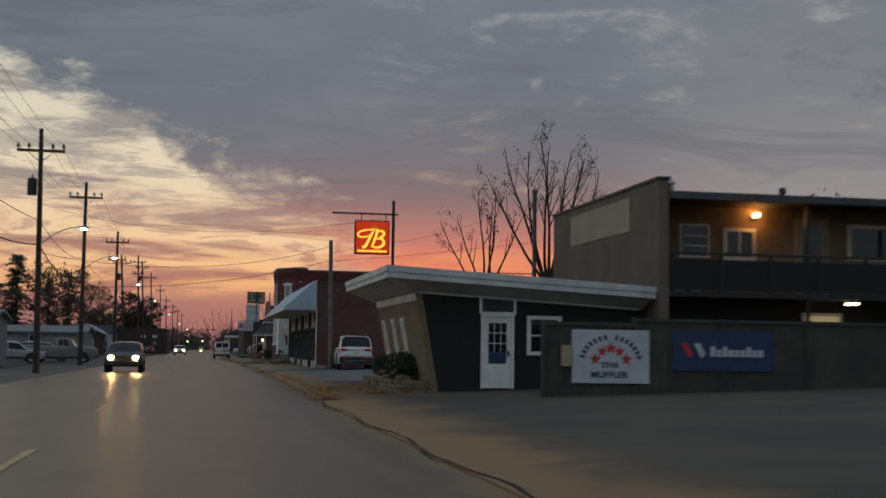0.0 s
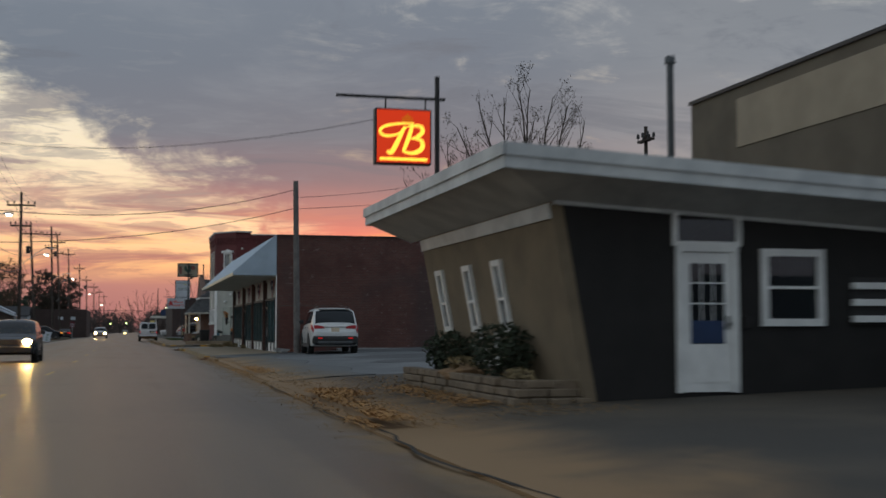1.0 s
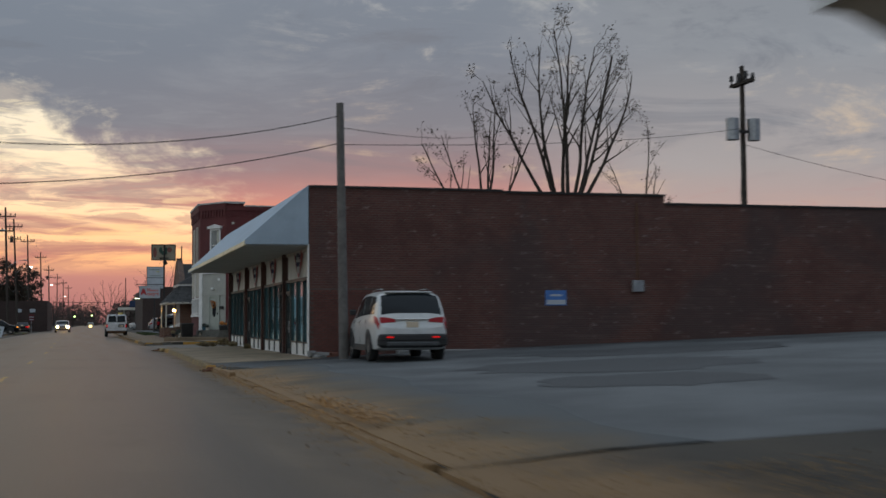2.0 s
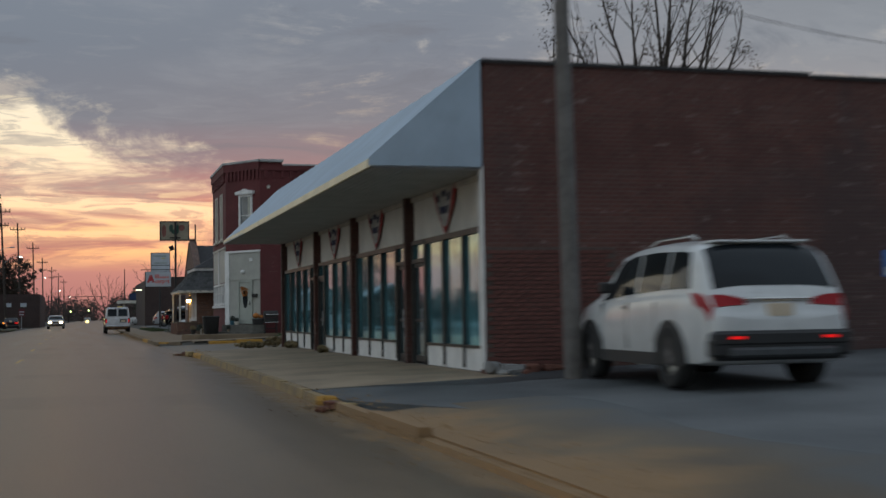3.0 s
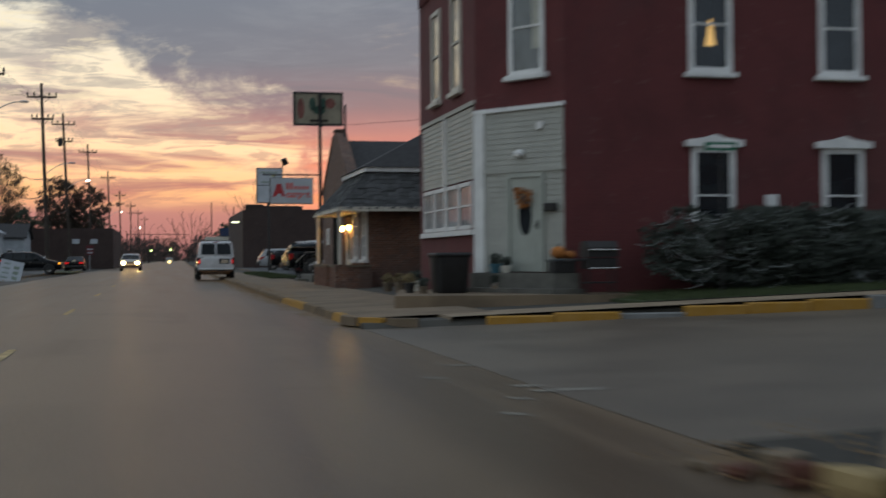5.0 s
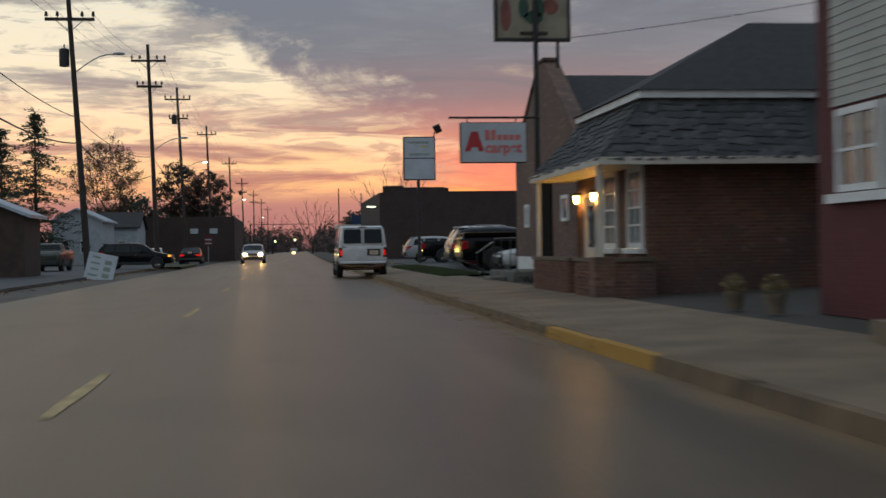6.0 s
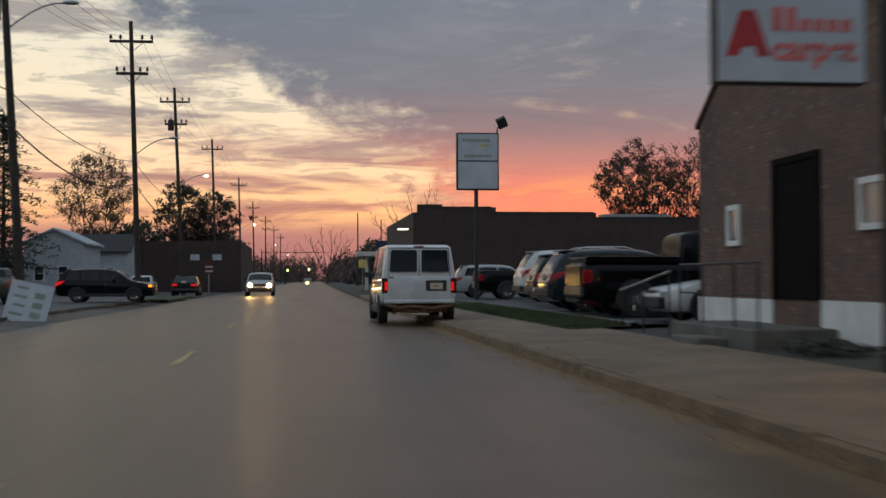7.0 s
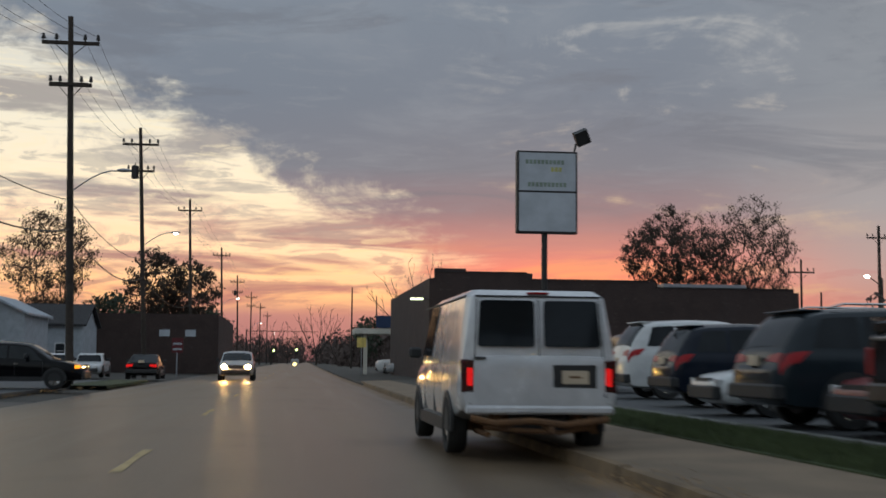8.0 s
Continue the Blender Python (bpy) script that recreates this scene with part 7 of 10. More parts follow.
def wheel(parent, x, y, r, w, out, rim_mat=CHROME):
    """One wheel: a tyre with rounded shoulders, a dished rim and five spokes."""
    bm = bmesh.new()
    seg = 26
    prof = [(-w / 2, r * 0.62), (-w / 2, r * 0.93), (-w / 2 + 0.035, r), (w / 2 - 0.035, r), (w / 2, r * 0.93), (w / 2, r * 0.62)]
    rows = [[bm.verts.new((x + px, y + pr * math.cos(2 * math.pi * i / seg), r + pr * math.sin(2 * math.pi * i / seg))) for px, pr in prof] for i in range(seg)]
    for i in range(seg):
        a, b = rows[i], rows[(i + 1) % seg]
        for k in range(len(prof)):
            bm.faces.new((a[k], a[(k + 1) % len(prof)], b[(k + 1) % len(prof)], b[k]))
    ty = part("wheel", bm, RUBBER, parent, local=True, smooth=40)
    bm = bmesh.new()
    f = x + out * (w / 2 - 0.05)
    tube(bm, (f - out * 0.03, y, r), (f, y, r), r * 0.66, r * 0.66, seg)
    tube(bm, (f, y, r), (f + out * 0.035, y, r), r * 0.16, r * 0.12, 12)
    for k in range(6):
        a = 2 * math.pi * k / 6 + 0.3
        tube(bm, (f + out * 0.012, y + r * 0.1 * math.cos(a), r + r * 0.1 * math.sin(a)), (f + out * 0.012, y + r * 0.6 * math.cos(a), r + r * 0.6 * math.sin(a)), r * 0.085, r * 0.06, 6)
    part("rim", bm, rim_mat, ty, local=True)


# a crossover's long section: distance from the tail, underside, belt, roof line, share of the half width
CROSS = ((0.00, .50, .78, .82, .84), (0.04, .42, .95, 1.00, .90), (0.09, .36, 1.04, 1.12, .93), (0.16, .33, 1.09, 1.26, .95), (0.28, .31, 1.12, 1.46, .965),
         (0.42, .30, 1.13, 1.64, .98), (0.55, .30, 1.13, 1.725, .99), (0.85, .30, 1.13, 1.765, 1.0), (1.70, .30, 1.11, 1.80, 1.0), (2.50, .30, 1.08, 1.785, 1.0),
         (2.95, .30, 1.06, 1.72, 1.0), (3.30, .30, 1.05, 1.50, 1.0), (3.70, .30, 1.03, 1.20, 1.0), (3.95, .30, 1.01, 1.12, .995), (4.45, .30, .93, 1.02, .96),
         (4.72, .31, .84, .92, .90), (4.85, .36, .72, .80, .82), (4.90, .44, .64, .70, .74))


def crossover(car, body, L, Wd, H, lamp_mat):
    """Body, glass and tail lamps of a sport utility car as one rounded skin with panels set in it."""
    h, w, ks, kl = L / 2, Wd / 2, H / 1.8, L / 4.9
    col = list(zip(*CROSS))

    def keys(d):
        out = [sum(float(np.interp(d + e, col[0], col[i])) for e in (-0.05, 0.0, 0.05)) / 3 for i in range(1, 5)]
        return [out[0], out[1] * ks, out[2] * ks, out[3] * w]

    def frame_of(d):
        lo, be, to, hw = keys(d)
        tall = max(0.0, to - be)
        wt = hw * (0.955 - 0.155 * min(1.0, tall / (0.68 * ks)))
        return lo, be, to, hw, wt, min(0.09, 0.45 * tall)

    def side(d, t):
        lo, be, to, hw, wt, c = frame_of(d)
        return Vector((hw * 0.955 + (wt - hw * 0.955) * t ** 1.15, -h + d * kl, be + (to - c - be) * t))

    def roof(d, u):
        lo, be, to, hw, wt, c = frame_of(d)
        return Vector((wt * u, -h + d * kl, to - c * abs(u) ** 4))

    def flank(d, t):
        lo, be, to, hw, wt, c = frame_of(d)
        return Vector((hw * (1.0 - 0.045 * t * t), -h + d * kl, be - 0.20 + 0.20 * t))

    def ring(d):
        lo, be, to, hw, wt, c = frame_of(d)
        y = -h + d * kl
        pts = [Vector((hw * fx, y, z)) for fx, z in ((0.80, lo), (0.955, lo + 0.03), (0.985, lo + 0.14), (1.0, lo + (be - lo) * 0.5), (1.0, be - 0.20), (0.985, be - 0.09), (0.968, be - 0.03))]
        pts += [side(d, t) for t in (0.0, 0.12, 0.4, 0.7, 1.0)] + [roof(d, u) for u in (0.93, 0.78, 0.5, 0.2)]
        return pts + [Vector((-p.x, p.y, p.z)) for p in pts[::-1]]

    ds = [0.0, 0.02, 0.04, 0.065, 0.09, 0.125, 0.16, 0.22, 0.28, 0.35, 0.42, 0.48, 0.55, 0.7, 0.85, 1.2, 1.7, 2.1, 2.5, 2.75, 2.95, 3.12, 3.3, 3.5, 3.7, 3.83, 3.95, 4.2, 4.45, 4.6, 4.72, 4.79, 4.85, 4.88, 4.9]
    skin = [ring(d) for d in ds]

    def swell(r, k, dy):
        zm = sum(p.z for p in r) / len(r)
        return [Vector((p.x * k, p.y + dy, zm + (p.z - zm) * k)) for p in r]

    skin = [swell(skin[0], 0.4, -0.03), swell(skin[0], 0.8, -0.02)] + skin + [swell(skin[-1], 0.8, 0.02), swell(skin[-1], 0.4, 0.03)]
    part("body", loft(bmesh.new(), skin), body, car, local=True, smooth=55)

    def panel(bm, fn, d0, d1, t0, t1, m=8, n=6, off=0.007, s=1):
        """A panel set in the skin; d0 and d1 may lean with t."""
        def at(i, j):
            t = t0 + (t1 - t0) * j / n
            a, b = (d0(j / n) if callable(d0) else d0), (d1(j / n) if callable(d1) else d1)
            return fn(a + (b - a) * i / m, t)

        grid = [[at(i, j) for j in range(n + 1)] for i in range(m + 1)]
        mid = Vector((0, grid[m // 2][n // 2].y, 0.9 * ks))
        outer, inner = [], []
        for i in range(m + 1):
            ro, ri = [], []
            for j in range(n + 1):
                du = grid[min(i + 1, m)][j] - grid[max(i - 1, 0)][j]
                dv = grid[i][min(j + 1, n)] - grid[i][max(j - 1, 0)]
                nn = du.cross(dv).normalized()
                if nn.dot(grid[i][j] - Vector((0, 0, 0.8 * ks))) < 0:
                    nn = -nn
                p, q = grid[i][j] + nn * off, grid[i][j] - nn * 0.01
                ro.append(bm.verts.new((p.x * s, p.y, p.z)))
                ri.append(bm.verts.new((q.x * s, q.y, q.z)))
            outer.append(ro)
            inner.append(ri)
        for i in range(m):
            for j in range(n):
                bm.faces.new((outer[i][j], outer[i + 1][j], outer[i + 1][j + 1], outer[i][j + 1]))
        rim = [(i, 0) for i in range(m)] + [(m, j) for j in range(n)] + [(i, n) for i in range(m, 0, -1)] + [(0, j) for j in range(n, 0, -1)]
        for (a, b), (c, e) in zip(rim, rim[1:] + rim[:1]):
            bm.faces.new((outer[a][b], outer[c][e], inner[c][e], inner[a][b]))
        return bm

    part("rear_window", panel(bmesh.new(), roof, 0.135, 0.50, -0.93, 0.93, 6, 14), CARGLASS, car, local=True, smooth=40)
    part("windscreen", panel(bmesh.new(), roof, 3.04, 3.68, -0.92, 0.92, 8, 14), CARGLASS, car, local=True, smooth=40)
    for s in (1, -1):
        for d0, d1 in ((lambda t: 0.52 + 0.16 * t, 1.22), (1.30, 2.20), (2.28, lambda t: 3.52 - 0.42 * t)):
            part("side_window", panel(bmesh.new(), side, d0, d1, 0.10, 0.90, s=s), CARGLASS, car, local=True, smooth=40)
        bm = panel(bmesh.new(), roof, lambda t: 0.040, lambda t: 0.07 + 0.035 * t, 0.52, 1.0, 3, 5, 0.012, s)
        panel(bm, flank, lambda t: 0.05, lambda t: 0.30 + 0.18 * t, 0.25, 1.0, 5, 4, 0.012, s)
        part("tail_light", bm, lamp_mat, car, local=True, smooth=40)
    part("spoiler", box(bmesh.new(), -w * 0.64, w * 0.64, -h + 0.43 * kl, -h + 0.80 * kl, 1.715 * ks, 1.745 * ks, 0.012), body, car, local=True)
    return 1.15 * ks


def vehicle(name, pos, turn, label, body, L, Wd, H, kind="suv", wr=0.36, belt=1.0, hood=0.95, lights=(), roof_rack=False, lower=None, group="", category="car"):
    """A car standing on its wheels, nose along its own +y. lights: which lamps burn."""
    car = thing(name, pos, label, category, group, turn=turn)
    h, w = L / 2, Wd / 2
    low = 0.30 if kind != "sedan" else 0.22
    # stations: y, bottom, shoulder height, top height, half width
    if kind == "sedan":
        st = [(-h, low + 0.18, 0.62, 0.80, w * 0.80), (-h + 0.10, low, 0.66, 0.92, w * 0.93), (-h + 0.9, low, 0.70, 0.96, w), (0, low, 0.70, 0.93, w), (h - 1.2, low, 0.68, 0.86, w), (h - 0.25, low, 0.60, 0.72, w * 0.92), (h, low + 0.12, 0.52, 0.60, w * 0.72)]
        gh = (-h + 0.75, -h + 1.45, 0.30, h - 1.55)
    elif kind == "pickup":
        st = [(-h, low + 0.15, 1.08, 1.22, w * 0.95), (-h + 0.06, low + 0.1, 1.10, 1.27, w), (-h + 2.0, low, 1.10, 1.27, w), (0, low, 1.10, 1.27, w), (h - 1.4, low, 1.08, 1.24, w), (h - 0.2, low, 0.98, 1.14, w * 0.96), (h, low + 0.15, 0.88, 1.0, w * 0.82)]
        gh = (-h + 2.35, -h + 2.5, 0.75, h - 1.45)
    elif kind == "van":
        st = [(-h, low + 0.30, 1.05, 1.22, w * 0.965), (-h + 0.05, low + 0.27, 1.1, 1.24, w * 0.99), (-h + 1.2, low + 0.1, 1.1, 1.24, w), (0.6, low + 0.1, 1.1, 1.24, w), (h - 1.1, low + 0.05, 1.05, 1.20, w), (h - 0.25, low + 0.05, 0.95, 1.08, w * 0.96), (h, low + 0.2, 0.85, 0.95, w * 0.80)]
        gh = (-h + 0.015, -h + 0.16, h - 1.75, h - 0.75)
    else:
        st = [(-h, low + 0.2, 1.0, 1.14, w * 0.86), (-h + 0.12, low + 0.08, 1.06, 1.24, w * 0.955), (-h + 1.0, low, 1.04, 1.24, w), (0, low, 1.01, 1.18, w), (h - 1.25, low, 0.97, 1.10, w), (h - 0.2, low, 0.84, 0.98, w * 0.93), (h, low + 0.15, 0.72, 0.82, w * 0.74)]
        gh = (-h + 0.10, -h + 0.55, 0.35, h - 1.35)

    def ring(s):
        y, z0, z1, z2, hw = s
        zm = (z0 + z1) / 2
        pts = [(hw * 0.84, z0), (hw * 0.95, z0 + 0.04), (hw * 0.985, z0 + 0.14), (hw, zm), (hw * 0.998, z1 - 0.10), (hw * 0.985, z1), (hw * 0.955, z1 + (z2 - z1) * 0.5), (hw * 0.90, z2), (hw * 0.55, z2 + 0.02)]
        return [(x, y, z) for x, z in pts] + [(-x, y, z) for x, z in pts[::-1]]

    fine = []
    for i in range(len(st) - 1):
        p0, p1, p2, p3 = st[max(i - 1, 0)], st[i], st[i + 1], st[min(i + 2, len(st) - 1)]
        for k in range(4):
            u = k / 4
            row = [b + 0.5 * u * (c - a + u * (2 * a - 5 * b + 4 * c - d + u * (3 * (b - c) + d - a))) for a, b, c, d in zip(p0, p1, p2, p3)]
            row[0] = p1[0] + (p2[0] - p1[0]) * u
            fine.append(tuple(row))
    fine.append(st[-1])
    skin = [ring(s) for s in fine]

    def swell(r, k, dy):
        zm = sum(p[2] for p in r) / len(r)
        return [(p[0] * k, p[1] + dy, zm + (p[2] - zm) * k) for p in r]

    a, b = skin[0], skin[-1]
    skin = [swell(a, 0.35, -0.026), swell(a, 0.72, -0.020), swell(a, 0.93, -0.008)] + skin + [swell(b, 0.93, 0.008), swell(b, 0.72, 0.020), swell(b, 0.35, 0.026)]
    top = [s[3] for s in st]
    zb = max(top) - 0.04
    if kind == "suv":
        zb = crossover(car, body, L, Wd, H, TAIL if "tail" in lights else TAILDULL)
    else:
        part("body", loft(bmesh.new(), skin), body, car, local=True, smooth=50)
    # cabin: base rectangle, roof rectangle
    y0, y1, y2, y3 = gh
    wb, wt = w * (0.985 if kind == "van" else 0.905), w * {"van": 0.865, "suv": 0.73}.get(kind, 0.75)
    zr = H - 0.02

    zc = zr - 0.10
    wc = wt + (wb - wt) * 0.16
    rings = []
    A, Bc, C, D = y0, y1, y2, y3
    bm = bmesh.new()
    lo = [bm.verts.new(p) for p in ((wb * (0.95 if kind != "van" else 0.99), A, zb - 0.06), (wb, A + 0.3, zb - 0.06), (wb, D - 0.5, zb - 0.06), (wb * 0.93, D, zb - 0.16), (-wb * 0.93, D, zb - 0.16), (-wb, D - 0.5, zb - 0.06), (-wb, A + 0.3, zb - 0.06), (-wb * (0.95 if kind != "van" else 0.99), A, zb - 0.06))]
    md = [bm.verts.new(p) for p in ((wc * 0.94, Bc - 0.06, zc), (wc, Bc + 0.2, zc), (wc, C - 0.1, zc), (wc * 0.94, C + 0.10, zc), (-wc * 0.94, C + 0.10, zc), (-wc, C - 0.1, zc), (-wc, Bc + 0.2, zc), (-wc * 0.94, Bc - 0.06, zc))]
    hi = [bm.verts.new(p) for p in ((wt * 0.85, Bc + 0.10, zr - 0.02), (wt * 0.9, Bc + 0.3, zr), (wt * 0.9, C - 0.35, zr), (wt * 0.82, C - 0.08, zr - 0.03), (-wt * 0.82, C - 0.08, zr - 0.03), (-wt * 0.9, C - 0.35, zr), (-wt * 0.9, Bc + 0.3, zr), (-wt * 0.85, Bc + 0.10, zr - 0.02))]
    for a, b in ((lo, md), (md, hi)):
        for i in range(8):
            j = (i + 1) % 8
            bm.faces.new((a[i], a[j], b[j], b[i]))
    bm.faces.new(hi)
    bm.faces.new(lo[::-1])
    bmesh.ops.bevel(bm, geom=bm.edges[:], offset=0.035, segments=2, affect="EDGES", profile=0.6)
    if kind == "suv":
        bm.free()
    else:
        part("cabin", bm, body, car, local=True, smooth=50)
    for s in (1, -1):
        for yy in {"suv": (-h * 0.38, h * 0.02, h * 0.42), "sedan": (-h * 0.30, h * 0.05, h * 0.42), "pickup": (-h * 0.16, h * 0.10, h * 0.42), "van": (-h * 0.05, h * 0.36)}[kind]:
            part("door_gap", box(bmesh.new(), *sorted((s * w * 0.96, s * (w * 0.998 + 0.004))), yy - 0.006, yy + 0.006, low + 0.18, zb - 0.12), PLASTIC, car, local=True)

    # glass panels just proud of the cabin
    def pane(q, name, off=0.012, shrink=0.07):
        q = [Vector(p) for p in q]
        c = sum(q, Vector()) / 4
        nn = (q[1] - q[0]).cross(q[2] - q[0]).normalized()
        if nn.dot(c - Vector((0, (A + D) / 2, zb))) < 0:
            nn = -nn
        q = [p + (c - p) * shrink + nn * off for p in q]
        edge = []
        for i in range(4):
            c0, back, ahead = q[i], q[i - 1] - q[i], q[(i + 1) % 4] - q[i]
            r = min(0.05 if kind == "van" else 0.09, 0.3 * back.length, 0.3 * ahead.length)
            for t in (0.0, 0.33, 0.67, 1.0):
                u = c0 + back.normalized() * r * (1 - t) ** 2 + ahead.normalized() * r * t ** 2
                edge.append(u)
        if kind != "suv":
            b = prism(bmesh.new(), [p - nn * 0.01 for p in edge], nn * 0.012)
            part(name, b, CARGLASS, car, local=True)

    lo_, md_ = [Vector(p) for p in ((wb * (0.95 if kind != "van" else 0.99), A, zb - 0.04), (wb, A + 0.3, zb - 0.04), (wb, D - 0.5, zb - 0.04), (wb * 0.93, D, zb - 0.14))], [Vector(p) for p in ((wc * 0.94, Bc - 0.06, zc), (wc, Bc + 0.2, zc), (wc, C - 0.1, zc), (wc * 0.94, C + 0.10, zc))]
    mir = Matrix.Diagonal((-1, 1, 1))
    pane((lo_[3], mir @ lo_[3], mir @ md_[3], md_[3]), "windscreen", shrink=0.08)
    if kind == "van":
        for s in (1, -1):
            x0, x1 = 0.04 * s, w * 0.80 * s
            pane(((x0, A, 1.34), (x1, A, 1.34), (x1 * 0.95, Bc - 0.08, 1.93), (x0, Bc - 0.08, 1.93)), "rear_window", 0.015, 0.05)
    else:
        pane((lo_[0] + Vector((0, 0, 0.05)), mir @ lo_[0] + Vector((0, 0, 0.05)), mir @ md_[0], md_[0]), "rear_window", 0.016, 0.05)
    cuts = {"suv": ((0.02, 0.28), (0.31, 0.62), (0.65, 0.97)), "sedan": ((0.10, 0.50), (0.53, 0.95)), "pickup": ((0.04, 0.44), (0.48, 0.97)), "van": ((0.72, 0.98),)}[kind]
    for s in (1, -1):
        for t0, t1 in cuts:
            a, b = lo_[1].lerp(lo_[2], t0), lo_[1].lerp(lo_[2], t1)
            d, c = md_[1].lerp(md_[2], t0), md_[1].lerp(md_[2], t1)
            up = Vector((0, 0, 0.06))
            q = [p if s > 0 else mir @ p for p in (a + up, b + up, c, d)]
            pane(q, "side_window", 0.010, 0.06)
    # wheels and dark arches
    ya, yf = -h + (1.05 if kind != "pickup" else 1.25), h - 0.95
    if kind == "van":
        ya, yf = -h + 1.15, h - 0.85
    for y in (ya, yf):
        for s in (1, -1):
            b = bmesh.new()
            m = 16
            pts = [(s * (w * 0.97), y + (wr * 1.17) * math.cos(math.pi * i / m), wr + (wr * 1.17) * math.sin(math.pi * i / m)) for i in range(m + 1)]
            pts += [(s * (w * 0.97), y - wr * 1.17, low), (s * (w * 0.97), y + wr * 1.17, low)]
            prism(b, pts, (s * (w * 0.03 + 0.012), 0, 0))
            part("wheel_arch", b, PLASTIC, car, local=True)
            wheel(car, s * (w - 0.10), y, wr, 0.24, s)
    # sills, bumpers, lamps, plates, mirrors, handles
    tr = lower or PLASTIC
    for s in (1, -1):
        part("sill", box(bmesh.new(), *sorted((s * (w * 0.93), s * (w + 0.008))), ya + wr * 1.2, yf - wr * 1.2, low - 0.02, low + 0.14), tr, car, local=True)
    rb = {"sedan": 0.34, "suv": 0.42, "pickup": 0.50, "van": 0.52}[kind]
    bmp = DARKCHROME if kind == "pickup" else (RUST if kind == "van" else tr)
    if kind != "van":
        part("rear_bumper", box(bmesh.new(), -w * 0.93, w * 0.93, -h - 0.07, -h + 0.12, rb, rb + 0.22, 0.03), bmp, car, local=True)
    part("front_bumper", box(bmesh.new(), -w * 0.80, w * 0.80, h - 0.12, h + 0.05, low + 0.08, low + 0.32, 0.03), tr, car, local=True)
    part("number_plate", box(bmesh.new(), -0.16, 0.16, -h - 0.03, -h + 0.03, 0.90, 1.05), PLATE, car, local=True) if kind not in ("van", "pickup") else None
    for s in (1, -1):
        tl = TAIL if "tail" in lights else TAILDULL
        if kind == "van":
            b = box(bmesh.new(), *sorted((s * (w * 0.815), s * (w * 0.98))), -h - 0.015, -h + 0.12, 0.80, 1.20, 0.015)
        elif kind == "pickup":
            b = box(bmesh.new(), *sorted((s * (w * 0.86), s * (w * 1.0))), -h - 0.02, -h + 0.22, 0.80, 1.12, 0.02)
        elif kind == "sedan":
            b = box(bmesh.new(), *sorted((s * (w * 0.48), s * (w * 0.90))), -h - 0.02, -h + 0.10, 0.68, 0.83, 0.02)
        if kind != "suv":
            lamp = part("tail_light", b, tl if kind != "van" else TAILDARK, car, local=True)
        if kind == "van":
            part("lit_core", box(bmesh.new(), *sorted((s * (w * 0.835), s * (w * 0.915))), -h - 0.022, -h + 0.02, 0.88, 1.10, 0.01), TAIL, lamp, local=True)
        hz = {"sedan": 0.60, "suv": 0.80, "pickup": 0.92, "van": 0.90}[kind]
        b = box(bmesh.new(), *sorted((s * w * 0.48, s * w * 0.80)), h - 0.16, h - 0.01, hz - 0.09, hz + 0.06, 0.02)
        part("headlight", b, HEADOFF, car, local=True)
        if "head" in lights:
            part("headlight", blob(bmesh.new(), (s * w * 0.66, h + 0.02, hz - 0.02), (0.15, 0.05, 0.11), 2, 0.0), HEAD, car, local=True, label="lit headlight")
        if "amber" in lights:
            part("indicator", box(bmesh.new(), *sorted((s * w * 0.78, s * w * 0.93)), h - 0.28, h - 0.12, hz - 0.06, hz + 0.05), AMBER, car, local=True)
        part("mirror", box(bmesh.new(), *sorted((s * (w + 0.01), s * (w + 0.20))), D - 0.62, D - 0.50, zb + 0.02, zb + 0.18, 0.03), PLASTIC, car, local=True)
        part("door_handle", box(bmesh.new(), *sorted((s * (w - 0.01), s * (w + 0.02))), 0.0, 0.16, zb - 0.20, zb - 0.16), CHROME, car, local=True)
        if roof_rack:
            b = bmesh.new()
            chain(b, [(s * wt * 0.86, Bc + 0.35, zr - 0.01), (s * wt * 0.86, Bc + 0.55, zr + 0.05), (s * wt * 0.86, C - 0.6, zr + 0.05), (s * wt * 0.86, C - 0.4, zr - 0.01)], 0.02, 6)
            part("roof_rail", b, CHROME, car, local=True)
    part("grille", box(bmesh.new(), -w * 0.42, w * 0.42, h - 0.10, h + 0.01, hz - 0.12, hz + 0.07), PLASTIC, car, local=True)
    return car


# white family car by the brick wall
suv = vehicle("parked_car", (7.95, 66.95, 0.26), -3.0, "white sport utility car parked by the brick wall, bumper reflectors made to glow", P_WHITE, 4.9, 1.98, 1.90, roof_rack=True, wr=0.40)
# bumper reflectors glow by themselves, standing in for light they throw back
for s in (1, -1):
    part("reflector", box(bmesh.new(), *sorted((s * 0.52, s * 0.70)), -2.56, -2.52, 0.63, 0.665), TAIL, suv, "red reflector with its glint put in as glow", local=True)
part("skid_plate", box(bmesh.new(), -0.70, 0.70, -2.56, -2.44, 0.41, 0.53, 0.03), DARKSTEEL, suv, "silver skid plate", local=True)
part("lower_cladding", box(bmesh.new(), -0.90, 0.90, -2.54, -2.30, 0.54, 0.73, 0.04), PLASTIC, suv, local=True)
part("lower_cladding", box(bmesh.new(), -0.86, 0.86, -2.46, -2.30, 0.37, 0.54, 0.04), PLASTIC, suv, local=True)
part("trim_strip", box(bmesh.new(), -0.46, 0.46, -2.435, -2.37, 1.085, 1.12, 0.01), CHROME, suv, local=True)
